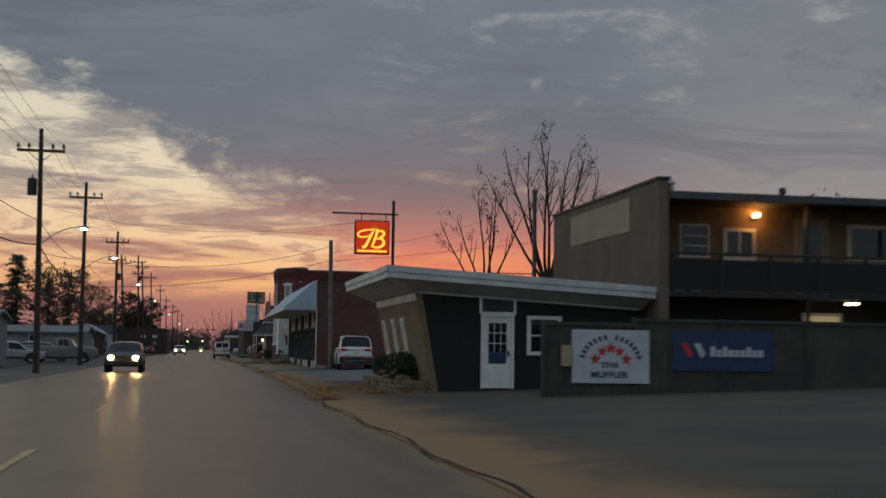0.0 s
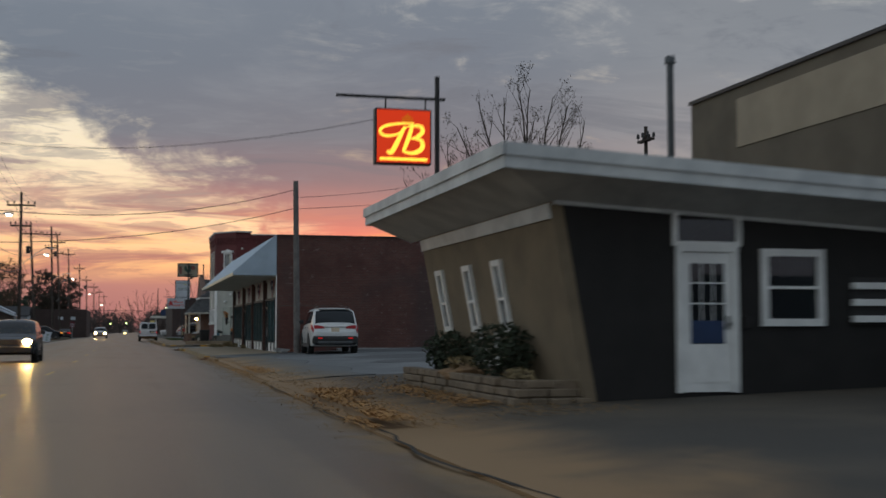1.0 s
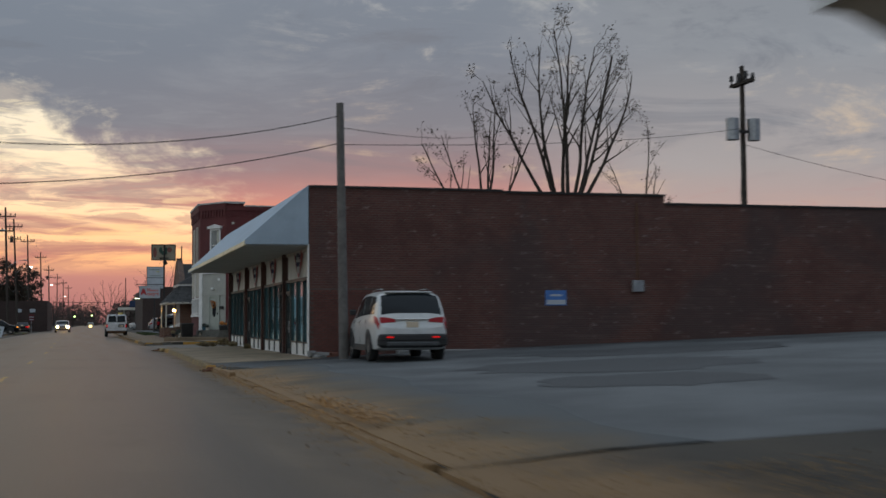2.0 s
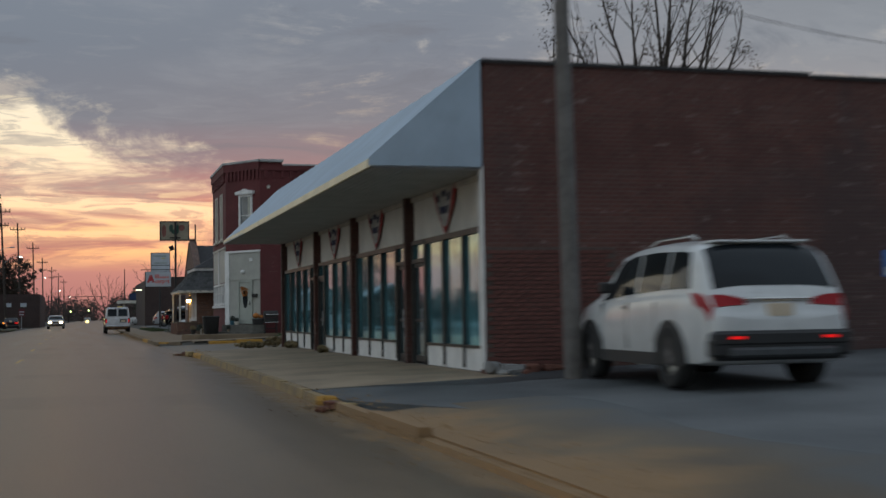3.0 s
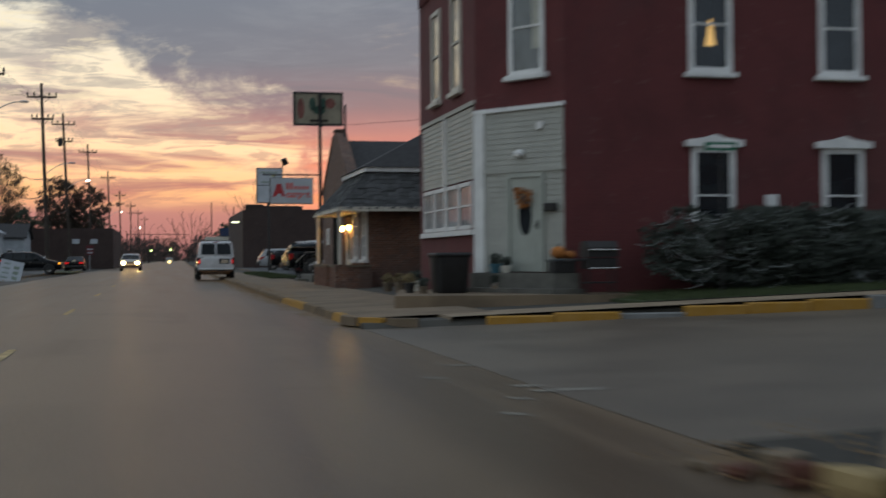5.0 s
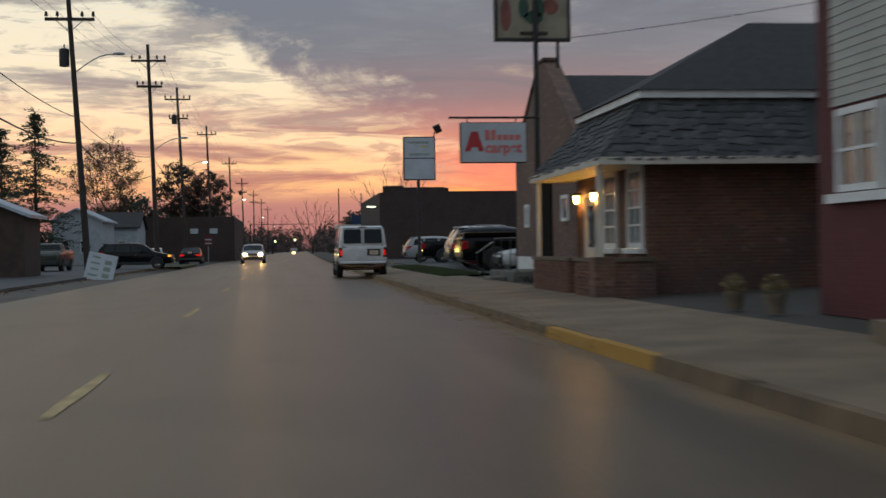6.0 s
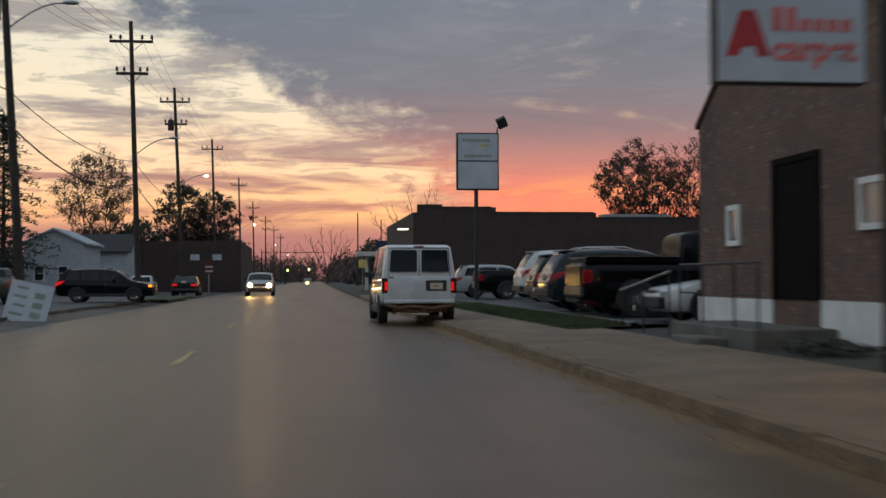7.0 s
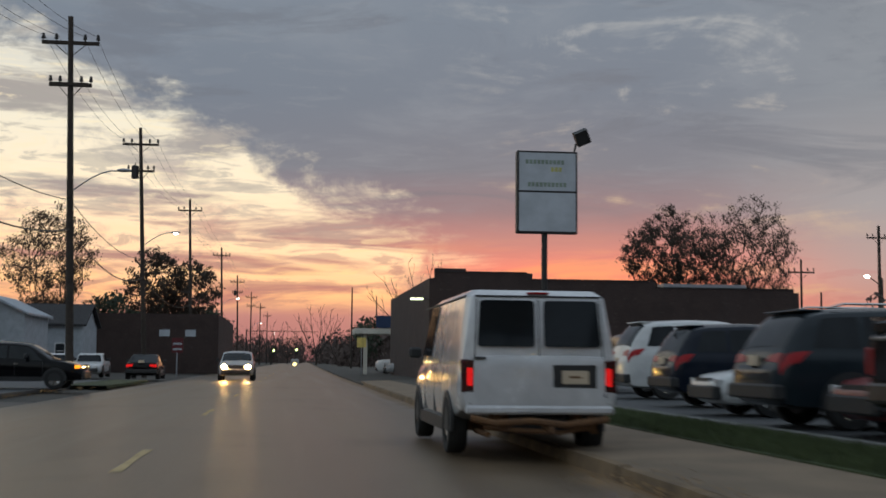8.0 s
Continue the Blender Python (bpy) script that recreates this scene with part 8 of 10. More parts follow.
# white work van stopped at the kerb
van = vehicle("parked_van", (2.61, 156.85, 0.02), 0.0, "white work van with rear doors standing in the lane", P_VAN, 5.5, 1.95, 2.09, kind="van", wr=0.37, lights=("tail",), category="van")
h = 2.75
part("door_gap", box(bmesh.new(), -0.007, 0.007, -h - 0.005, -h + 0.01, 0.66, 1.22), PLASTIC, van, local=True)
part("rub_strip", box(bmesh.new(), -0.86, 0.86, -h - 0.008, -h + 0.01, 0.668, 0.676), PLASTIC, van, local=True)
for z in (0.90, 1.16):
    for s in (1, -1):
        part("hinge", box(bmesh.new(), *sorted((s * 0.815, s * 0.85)), -h - 0.012, -h + 0.01, z, z + 0.07), P_VAN, van, local=True)
part("plate_holder", box(bmesh.new(), 0.16, 0.70, -h - 0.03, -h + 0.02, 0.86, 1.14, 0.01), PLASTIC, van, local=True)
part("number_plate", box(bmesh.new(), 0.27, 0.60, -h - 0.036, -h - 0.028, 0.91, 1.07), PLATE, van, local=True)
part("lettering", box(bmesh.new(), 0.36, 0.51, -h - 0.040, -h - 0.034, 0.98, 1.005), RUST, van, local=True)
part("emblem", box(bmesh.new(), -0.72, -0.45, -h - 0.012, -h + 0.01, 0.78, 0.83), STEEL, van, local=True)
part("emblem", box(bmesh.new(), 0.68, 0.82, -h - 0.012, -h + 0.01, 0.75, 0.80), DARK, van, local=True)
part("door_handle", box(bmesh.new(), -0.80, -0.66, -h - 0.03, -h, 1.20, 1.23), PLASTIC, van, local=True)
part("brake_light", box(bmesh.new(), -0.13, 0.13, -h + 0.10, -h + 0.20, 2.0, 2.02), TAILDULL, van, local=True)
for x in (-0.79, 0.0, 0.79):
    part("door_gap", T((x, -h + 0.017, 1.22), (x * 0.965, -h + 0.093, 1.93), 0.007), PLASTIC, van, local=True)
for s in (1, -1):
    part("door_gap", box(bmesh.new(), *sorted((s * 0.784, s * 0.796)), -h - 0.005, -h + 0.01, 0.66, 1.22), PLASTIC, van, local=True)
    part("rain_gutter", T((s * 0.86, -h + 0.35, 1.975), (s * 0.86, h - 0.9, 1.975), 0.012), PLASTIC, van, local=True)
part("rain_gutter", T((-0.78, -h + 0.092, 1.968), (0.78, -h + 0.092, 1.968), 0.010), PLASTIC, van, local=True)
part("step_bumper", box(bmesh.new(), -0.91, 0.91, -h - 0.05, -h + 0.05, 0.545, 0.645, 0.025), P_VAN, van, "dusty white step bumper", local=True)
for s in (1, -1):
    part("bumper_bracket", box(bmesh.new(), *sorted((s * 0.42, s * 0.50)), -h - 0.05, -h + 0.9, 0.36, 0.48), RUST, van, local=True)
    part("frame_rail", box(bmesh.new(), *sorted((s * 0.46, s * 0.54)), -h + 0.1, h - 0.9, 0.40, 0.54), RUST, van, local=True)
b = bmesh.new()
chain(b, [(-0.84, -h - 0.02, 0.50), (-0.55, -h - 0.09, 0.44), (-0.12, -h - 0.10, 0.47), (0.30, -h - 0.08, 0.42), (0.84, -h - 0.03, 0.49)], 0.042, 7)
part("tow_bar", b, RUST, van, "rusty bent tow bar", local=True)
b = bmesh.new()
chain(b, [(-0.66, -h + 0.12, 0.38), (-0.30, -h - 0.06, 0.36), (0.24, -h - 0.04, 0.33), (0.70, -h + 0.10, 0.39)], 0.03, 7)
part("tow_bar", b, RUST, van, "rusty tow bar", local=True)
b = bmesh.new()
chain(b, [(0.08, -h + 0.20, 0.40), (0.10, -h - 0.05, 0.38), (0.12, -h - 0.20, 0.34)], 0.036, 6)
chain(b, [(0.12, -h - 0.19, 0.33), (0.12, -h - 0.19, 0.41)], 0.028, 8)
part("hitch", b, RUST, van, "rusty hitch", local=True)
for x, y, z in ((-0.42, 0.20, 0.52), (0.46, 0.24, 0.50), (0.66, 0.12, 0.46)):
    part("spring_shackle", prism(bmesh.new(), [(x, -h + y, z - 0.16), (x + 0.07, -h + y - 0.04, z - 0.14), (x + 0.05, -h + y - 0.05, z + 0.06), (x - 0.03, -h + y, z + 0.05)], (0.0, 0.05, 0.0)), RUST, van, local=True)
part("exhaust_pipe", T((-0.62, -h + 0.05, 0.30), (-0.62, -h + 1.0, 0.30), 0.035), RUST, van, local=True)
part("fuel_tank", box(bmesh.new(), -0.40, 0.40, -h + 0.15, -h + 0.95, 0.30, 0.55, 0.05), PLASTIC, van, local=True)
part("axle", T((-0.75, -h + 1.15, 0.36), (0.75, -h + 1.15, 0.36), 0.07), RUST, van, local=True)
# oncoming cars with their headlights on
vehicle("oncoming_car", (-4.45, 64.5, 0.02), 180.0, "dark oncoming car with headlights shining on the road", P_BLUE, 4.7, 1.9, 1.62, lights=("head",))
vehicle("oncoming_car", (-3.05, 211.0, 0.02), 180.0, "pale oncoming car with headlights shining on the road", P_SILVER, 4.7, 1.95, 1.66, lights=("head",))
# the car park row, tails to the street
LZ = 0.27
ROW = "cars in the car park"
pk = vehicle("pickup_truck", (9.08, 151.75, LZ), -90.0, "black pickup truck with chrome bumper parked tail out", P_BLACK, 5.9, 2.0, 2.06, kind="pickup", wr=0.42, group=ROW, category="truck")
part("tailgate", box(bmesh.new(), -0.80, 0.80, -2.99, -2.94, 0.74, 1.22, 0.01), P_BLACK, pk, "black tailgate", local=True)
part("trim_strip", box(bmesh.new(), -0.78, 0.78, -3.0, -2.95, 1.19, 1.235, 0.008), CHROME, pk, "bright strip along the tailgate top", local=True)
part("bed_cover", box(bmesh.new(), -0.97, 0.97, -2.90, -0.62, 1.27, 1.42, 0.03), P_BLACK, pk, "black bed cover", local=True)
for s in (1, -1):
    part("bed_rail", box(bmesh.new(), *sorted((s * 0.90, s * 0.98)), -2.88, -0.66, 1.42, 1.46), CHROME, pk, local=True)
vehicle("parked_car", (8.82, 156.9, LZ), -90.0, "slate grey sport utility car parked tail out", P_GREY, 4.9, 1.98, 1.76, wr=0.38, roof_rack=True, group=ROW)
vehicle("parked_car", (9.1, 160.9, LZ), 90.0, "white small car parked nose out", P_WHITE, 4.3, 1.75, 1.42, kind="sedan", wr=0.31, group=ROW)
vehicle("parked_car", (9.85, 165.3, LZ), -90.0, "dark blue sport utility car parked tail out", P_BLUE, 4.6, 1.85, 1.78, wr=0.36, group=ROW)
vehicle("parked_car", (10.7, 171.2, LZ), -90.0, "white sport utility car with dark glass parked tail out", P_WHITE, 5.1, 2.0, 2.05, wr=0.40, group=ROW)
vehicle("pickup_truck", (10.2, 177.8, LZ), -90.0, "dark pickup truck parked tail out", P_BLACK, 5.5, 1.95, 1.85, kind="pickup", wr=0.39, group=ROW, category="truck")
vehicle("parked_car", (9.2, 182.2, LZ), -90.0, "silver car parked tail out", P_SILVER, 4.6, 1.85, 1.60, wr=0.35, group=ROW)
vehicle("parked_car", (8.75, 154.25, LZ), 90.0, "dark red small car parked nose out beside the pickup", P_RED, 4.2, 1.72, 1.42, kind="sedan", wr=0.31, group=ROW)
vehicle("parked_car", (9.35, 147.9, LZ), 90.0, "white saloon car parked nose out", P_WHITE, 4.9, 1.88, 1.42, kind="sedan", wr=0.34, group=ROW)
vehicle("pickup_truck", (9.3, 236.0, 0.08), 90.0, "white pickup truck far down the street", P_WHITE, 5.5, 1.95, 1.85, kind="pickup", wr=0.39, category="truck")
vehicle("parked_car", (9.0, 229.5, 0.1), 90.0, "silver car far down the street", P_SILVER, 4.6, 1.85, 1.60, wr=0.35)
# across the street
vehicle("parked_car", (-9.75, 185.2, 0.1), -90.0, "black sport utility car nosing out of a yard", P_BLACK, 4.7, 1.85, 1.66, wr=0.35, lights=("amber", "tail"))
vehicle("parked_car", (-8.2, 212.0, 0.06), 0.0, "black saloon car parked by the far kerb, tail lamps lit", P_BLACK, 4.7, 1.82, 1.42, kind="sedan", wr=0.33, lights=("tail",))
vehicle("parked_car", (-11.6, 214.5, 0.1), 180.0, "white saloon car parked across the street", P_WHITE, 4.6, 1.8, 1.42, kind="sedan", wr=0.33)
vehicle("parked_car", (-13.9, 217.5, 0.1), 180.0, "white saloon car parked across the street", P_WHITE, 4.6, 1.8, 1.42, kind="sedan", wr=0.33)
vehicle("pickup_truck", (-14.2, 181.5, 0.1), 180.0, "old dark green pickup truck in the yard", paint("dull_green_paint", (0.03, 0.035, 0.025)), 4.9, 1.8, 1.7, kind="pickup", wr=0.36, category="truck")
vehicle("pickup_truck", (-10.6, 92.5, 0.1), -90.0, "dusty grey pickup truck parked across the street", P_DULL, 5.4, 1.95, 1.85, kind="pickup", wr=0.38, category="truck")
vehicle("parked_car", (-13.2, 86.0, 0.12), -80.0, "silver car parked across the street", P_SILVER, 4.6, 1.85, 1.55, wr=0.35)
vehicle("parked_car", (-12.5, 100.0, 0.12), -90.0, "dusty grey car parked across the street", P_DULL, 4.6, 1.85, 1.55, wr=0.35)


# ---- poles and wires ----
CABLE = material("black_cable", (0.012, 0.012, 0.012), 0.7, vary=0.1, bump=0)
STREETLAMP = lamp_material("street_lamp_glass", (1.0, 0.88, 0.66), 26.0)


def pole(x, y, top, lean=0.0, arms=1, lamp=False, can=False, r=0.17, label="tall dark wooden utility pole with crossarms", base=0.05, double=False, lampz=None):
    ob = thing("utility_pole", (x, y, base), label, "pole", "utility poles")
    t = Vector((x + lean, y, top))
    b = Vector((x, y, base - 0.1))
    part("shaft", T(b, t, r, r * 0.62, 12), WOODPOLE, ob)

    def at(z):
        return b.lerp(t, (z - b.z) / (t.z - b.z))

    for k in range(arms):
        p = at(top - 1.1 - 1.75 * k)
        half = 1.15 if k == 0 else 0.85
        part("crossarm", B(p.x - half, p.x + half, y - 0.06, y + 0.06, p.z - 0.07, p.z + 0.07), WOODPOLE, ob)
        if double and k == 1:
            part("crossarm", B(p.x - 0.75, p.x + 0.75, y - 0.18, y - 0.06, p.z - 0.07, p.z + 0.07), WOODPOLE, ob)
        for s in (-0.95, -0.5, 0.5, 0.95):
            q = p + Vector((s * half, 0, 0.07))
            bm = tube(bmesh.new(), q, q + Vector((0, 0, 0.10)), 0.022, 0.022, 6)
            tube(bm, q + Vector((0, 0, 0.08)), q + Vector((0, 0, 0.30)), 0.085, 0.05, 8)
            part("insulator", bm, DARK, ob)
        for s in (-1, 1):
            part("brace", T(p + Vector((s * half * 0.6, 0, 0)), p + Vector((0, 0, -0.6)), 0.018, seg=5), DARK, ob)
    if can:
        p = at(top - 2.9)
        bm = tube(bmesh.new(), p + Vector((-0.38, 0, -0.45)), p + Vector((-0.38, 0, 0.35)), 0.24, 0.24, 14)
        tube(bm, p + Vector((-0.38, 0, 0.35)), p + Vector((-0.38, 0, 0.42)), 0.25, 0.12, 14)
        tube(bm, p + Vector((-0.38, 0, 0.42)), p + Vector((-0.38, 0, 0.60)), 0.03, 0.03, 6)
        part("transformer", bm, DARK, ob, "grey transformer can")
    if lamp:
        p = at(lampz or top * 0.52)
        pts = [p + Vector((2.0 * u, 0, 0.95 * math.sin(u * math.pi * 0.55))) for u in (0, 0.2, 0.4, 0.6, 0.8, 1.0)]
        la = part("lamp_arm", chain(bmesh.new(), pts, 0.03, 6), STEEL, ob)
        q = pts[-1]
        part("lamp_head", blob(bmesh.new(), q + Vector((0.12, 0, 0.03)), (0.30, 0.12, 0.08), 2, 0.0), STEEL, la)
        if lamp == "on":
            part("lamp_lens", blob(bmesh.new(), q + Vector((0.12, 0, -0.05)), (0.17, 0.09, 0.07), 2, 0.0), STREETLAMP, la, "lit lens")
    return at


def wire(name, a, b, sag, r=0.011, label="black overhead cable between poles"):
    a, b = Vector(a), Vector(b)
    pts = [a.lerp(b, i / 14) + Vector((0, 0, -4 * sag * (i / 14) * (1 - i / 14))) for i in range(15)]
    ob = part(name, chain(bmesh.new(), pts, r, 5), CABLE)
    return tagged(ob, label, "cable", "overhead cables")


LEFT = [(-8.5, 20.0, 12.2, 0, 1, False, False), (-8.55, 60.9, 12.2, -0.2, 1, "on", True), (-8.75, 88.0, 13.0, 0.0, 1, "on", False), (-8.7, 126.0, 12.9, 0.0, 2, "on", False),
        (-9.75, 166.0, 13.4, -0.75, 1, "off", True), (-9.0, 191.4, 15.2, -0.45, 2, "off", False), (-9.35, 222.0, 16.2, -0.7, 2, "on", True), (-9.3, 262.0, 16.6, -0.5, 1, False, False),
        (-8.7, 310.0, 16.2, -0.4, 1, "on", False), (-8.2, 352.0, 15.2, -0.3, 2, False, True), (-7.4, 400.0, 15.0, 0, 2, "on", False), (-6.5, 450.0, 15.0, 0, 1, False, False), (-5.6, 510.0, 15.0, 0, 1, "on", False)]
prev = None
for i, (x, y, top, ln, arms, lamp, can) in enumerate(LEFT):
    at = pole(x, y, top, ln, arms, lamp, can, double=(i == 5), lampz=9.7 if i == 4 else None)
    p = at(top - 1.1)
    if prev is not None:
        for s in (-1.05, -0.5, 0.5, 1.05):
            wire("power_line", prev[0] + Vector((s, 0, 0.3)), p + Vector((s, 0, 0.3)), 0.7, 0.008)
        wire("phone_cable", prev[1], at(6.4), 0.9, 0.030)
        wire("phone_cable", prev[2], at(7.6), 0.6, 0.018)
    prev = (p, at(6.4), at(7.6))
# the bare grey pole by the brick wall and its cables
gp = thing("utility_pole", (6.85, 68.8, 0.2), "bare grey wooden pole by the brick wall", "pole")
part("shaft", T((6.88, 68.8, 0.0), (6.77, 68.8, 7.72), 0.145, 0.11, 14), GREYPOLE, gp)
wire("power_line", (6.77, 68.8, 7.35), (-8.6, 60.9, 5.95), 0.94, 0.014)
wire("power_line", (6.8, 68.8, 6.55), (-8.6, 60.9, 4.4), 0.66, 0.014)
wire("power_line", (6.8, 68.8, 6.5), (34.8, 95.0, 11.9), 0.3, 0.012)
wire("power_line", (6.8, 68.8, 7.0), (31.0, 123.6, 16.0), 0.5, 0.012, "black service cable slung from pole to tree")
wire("power_line", (-8.6, 60.9, 8.4), (6.1, 43.0, 6.4), 0.9, 0.008)
wire("power_line", (5.75, 134.8, 6.2), (24.0, 112.6, 7.6), 0.6, 0.008)
# back-lane pole with transformer
at = pole(34.8, 95.0, 15.4, 0.0, 0, False, False, 0.20, "dark utility pole with transformers behind the shop", base=0.6)
ca = thing("crossarm", (34.8, 95.0, 14.4), "wooden crossarm with insulators on the back-lane pole", "crossarm")
part("beam", B(34.62, 34.98, 93.9, 96.1, 14.35, 14.5), WOODPOLE, ca)
for k in range(6):
    q = Vector((34.8 + (0.32 if k % 2 else -0.32), 94.0 + 0.4 * k, 14.5))
    part("insulator", tube(T(q - Vector((0, 0, 0.12)), q + Vector((0, 0, 0.18)), 0.04, 0.03, 6), q + Vector((0, 0, 0.12)), q + Vector((0, 0, 0.42)), 0.13, 0.09, 8), DARK, ca)
bx = thing("transformer_bank", (34.8, 94.7, 11.2), "grey transformers strapped to the back-lane pole", "transformer")
for s in (-0.75, 0.55):
    part("tank", T((34.8 + s, 94.8, 11.2), (34.8 + s, 94.8, 12.4), 0.36, seg=14), STEEL, bx)
part("strap", B(34.1, 35.5, 94.7, 94.85, 11.6, 11.75), DARK, bx)
wire("power_line", (34.8, 95.0, 11.0), (26.0, 80.0, 5.2), 0.2, 0.014)
wire("power_line", (34.8, 95.0, 11.0), (60.0, 90.0, 7.0), 0.8, 0.014)
pole(52.9, 247.0, 13.8, 0.0, 1, False, False, 0.2, "distant dark utility pole with a street lamp")
sl = thing("street_lamp", (51.3, 246.0, 0.6), "glowing street lamp beyond the car park", "lamp")
part("post", T((52.9, 246.5, 0.5), (52.9, 246.5, 9.0), 0.08), DARK, sl)
part("arm", T((52.9, 246.5, 8.2), (51.5, 246.2, 9.1), 0.04), DARK, sl)
part("lens", blob(bmesh.new(), (51.3, 246.2, 9.1), (0.22, 0.2, 0.16), 2, 0.0), STREETLAMP, sl)
for x, y, t in ((42.5, 240, 10.0), (46.0, 244, 7.5), (13.3, 330.0, 11.0), (8.0, 300.0, 10.5)):
    pole(x, y, t, 0, 1 if 40 < x < 43 else 0, False, False, 0.13, "distant dark utility pole")

# signals, plates and small signs far down the street
for x, z, col, nm in ((2.0, 3.3, (0.75, 1.0, 0.35), "traffic_light"), (-2.6, 3.1, (0.75, 1.0, 0.30), "traffic_light")):
    ob = thing(nm, (x, 398, z), "green traffic light hanging over the far crossing", "traffic light", "far traffic lights")
    part("housing", B(x - 0.35, x + 0.35, 398, 398.4, z - 0.9, z + 0.6), DARK, ob)
    part("lens", blob(bmesh.new(), (x, 397.95, z), (0.20, 0.1, 0.24), 2, 0.0), lamp_material("green_signal_glass", col, 5.0), ob)
    part("mast", T((x, 398.2, z + 0.6), (x, 398.2, 7.0), 0.05), DARK, ob)
ob = thing("traffic_light", (-8.0, 398.2, 0), "mast arm for signals across the far crossing", "traffic light")
part("mast", T((-8.2, 398.2, 0.0), (-8.2, 398.2, 7.2), 0.12), DARK, ob)
part("mast_arm", T((-8.2, 398.2, 7.0), (6.5, 398.2, 7.0), 0.07), DARK, ob)
ob = thing("far_car", (1.65, 395, 0.0), "distant car with one bright lamp showing", "car")
part("body", B(0.9, 2.5, 396.0, 400.0, 0.2, 1.4, bev=0.15), P_SILVER, ob)
part("headlight", blob(bmesh.new(), (1.65, 395.9, 0.35), (0.45, 0.1, 0.35), 2, 0.0), lamp_material("yellow_far_lamp", (1.0, 0.75, 0.3), 3.0), ob)
ys = thing("warning_sign", (5.05, 230.0, 0.1), "yellow square warning sign on a post", "sign")
part("post", T((5.05, 230.05, 0.0), (5.05, 230.05, 3.0), 0.035), STEEL, ys)
part("board", B(4.72, 5.38, 229.98, 230.02, 2.15, 2.85), material("yellow_reflective_board", (0.80, 0.62, 0.18), 0.4), ys)
DULLRED = material("dull_red_board", (0.11, 0.014, 0.018), 0.7, vary=0.2, scale=3, bump=0)
rs = thing("roadside_sign", (-7.65, 226.0, 0.1), "dark red sign with pale bars across the street", "sign")
part("post", T((-7.65, 226.0, 0.0), (-7.65, 226.0, 1.7), 0.05), STEEL, rs)
part("board", B(-8.0, -7.25, 225.9, 225.98, 1.62, 2.62), DULLRED, rs)
for k in range(2):
    part("lettering", B(-7.92, -7.33, 225.88, 225.9, 1.80 + 0.36 * k, 1.92 + 0.36 * k), SIGNFACE, rs)
# tank and far sign by the hall
tk = thing("fuel_pump_canopy", (5.6, 238.0, 0.0), "small pale canopy and blue board far down the street", "canopy")
part("column", B(5.7, 6.0, 238.0, 238.3, 0.0, 3.3), OFFWHITE, tk)
part("column", B(9.0, 9.3, 238.0, 238.3, 0.0, 3.3), OFFWHITE, tk)
part("canopy_roof", B(5.0, 10.0, 237.0, 242.0, 3.3, 3.7), OFFWHITE, tk)
part("board", B(6.6, 8.6, 236.9, 237.0, 3.75, 4.7), SIGNBLUE, tk)

# ---- across the street ----
def gable_house(x0, x1, y0, y1, eave, ridge, wallm, roofm, label, along="y"):
    ob = thing("house", ((x0 + x1) / 2, (y0 + y1) / 2, 0.2), label, "house")
    part("wall_south", B(x0, x1, y0, y0 + 0.2, 0.05, eave), wallm, ob)
    part("wall_north", B(x0, x1, y1 - 0.2, y1, 0.05, eave), wallm, ob)
    part("wall_west", B(x0, x0 + 0.2, y0 + 0.2, y1 - 0.2, 0.05, eave), wallm, ob)
    part("wall_east", B(x1 - 0.2, x1, y0 + 0.2, y1 - 0.2, 0.05, eave), wallm, ob)
    bm = bmesh.new()
    if along == "y":
        xm = (x0 + x1) / 2
        prism(bm, [(x0 - 0.3, y0 - 0.3, eave - 0.1), (xm, y0 - 0.3, ridge), (x1 + 0.3, y0 - 0.3, eave - 0.1), (x1 + 0.3, y0 - 0.3, eave + 0.05), (xm, y0 - 0.3, ridge + 0.15), (x0 - 0.3, y0 - 0.3, eave + 0.05)], (0, y1 - y0 + 0.6, 0))
        g = prism(bmesh.new(), [(x0, y0 + 0.01, eave), (x1, y0 + 0.01, eave), (xm, y0 + 0.01, ridge)], (0, 0.18, 0))
    else:
        ym = (y0 + y1) / 2
        prism(bm, [(x0 - 0.3, y0 - 0.3, eave - 0.1), (x0 - 0.3, ym, ridge), (x0 - 0.3, y1 + 0.3, eave - 0.1), (x0 - 0.3, y1 + 0.3, eave + 0.05), (x0 - 0.3, ym, ridge + 0.15), (x0 - 0.3, y0 - 0.3, eave + 0.05)], (x1 - x0 + 0.6, 0, 0))
        g = prism(bmesh.new(), [(x1 - 0.19, y0, eave), (x1 - 0.19, y1, eave), (x1 - 0.19, ym, ridge)], (0.18, 0, 0))
    part("roof", bm, roofm, ob)
    part("gable", g, wallm, ob)
    pl = Plane((0, y0, 0), (1, 0, 0), (0, -1, 0))
    for k in (0.25, 0.65):
        window(ob, pl, x0 + (x1 - x0) * k - 0.4, 1.1, 0.8, 1.2, WHITE, DARKGLASS, rows=2, fw=0.08)
    return ob


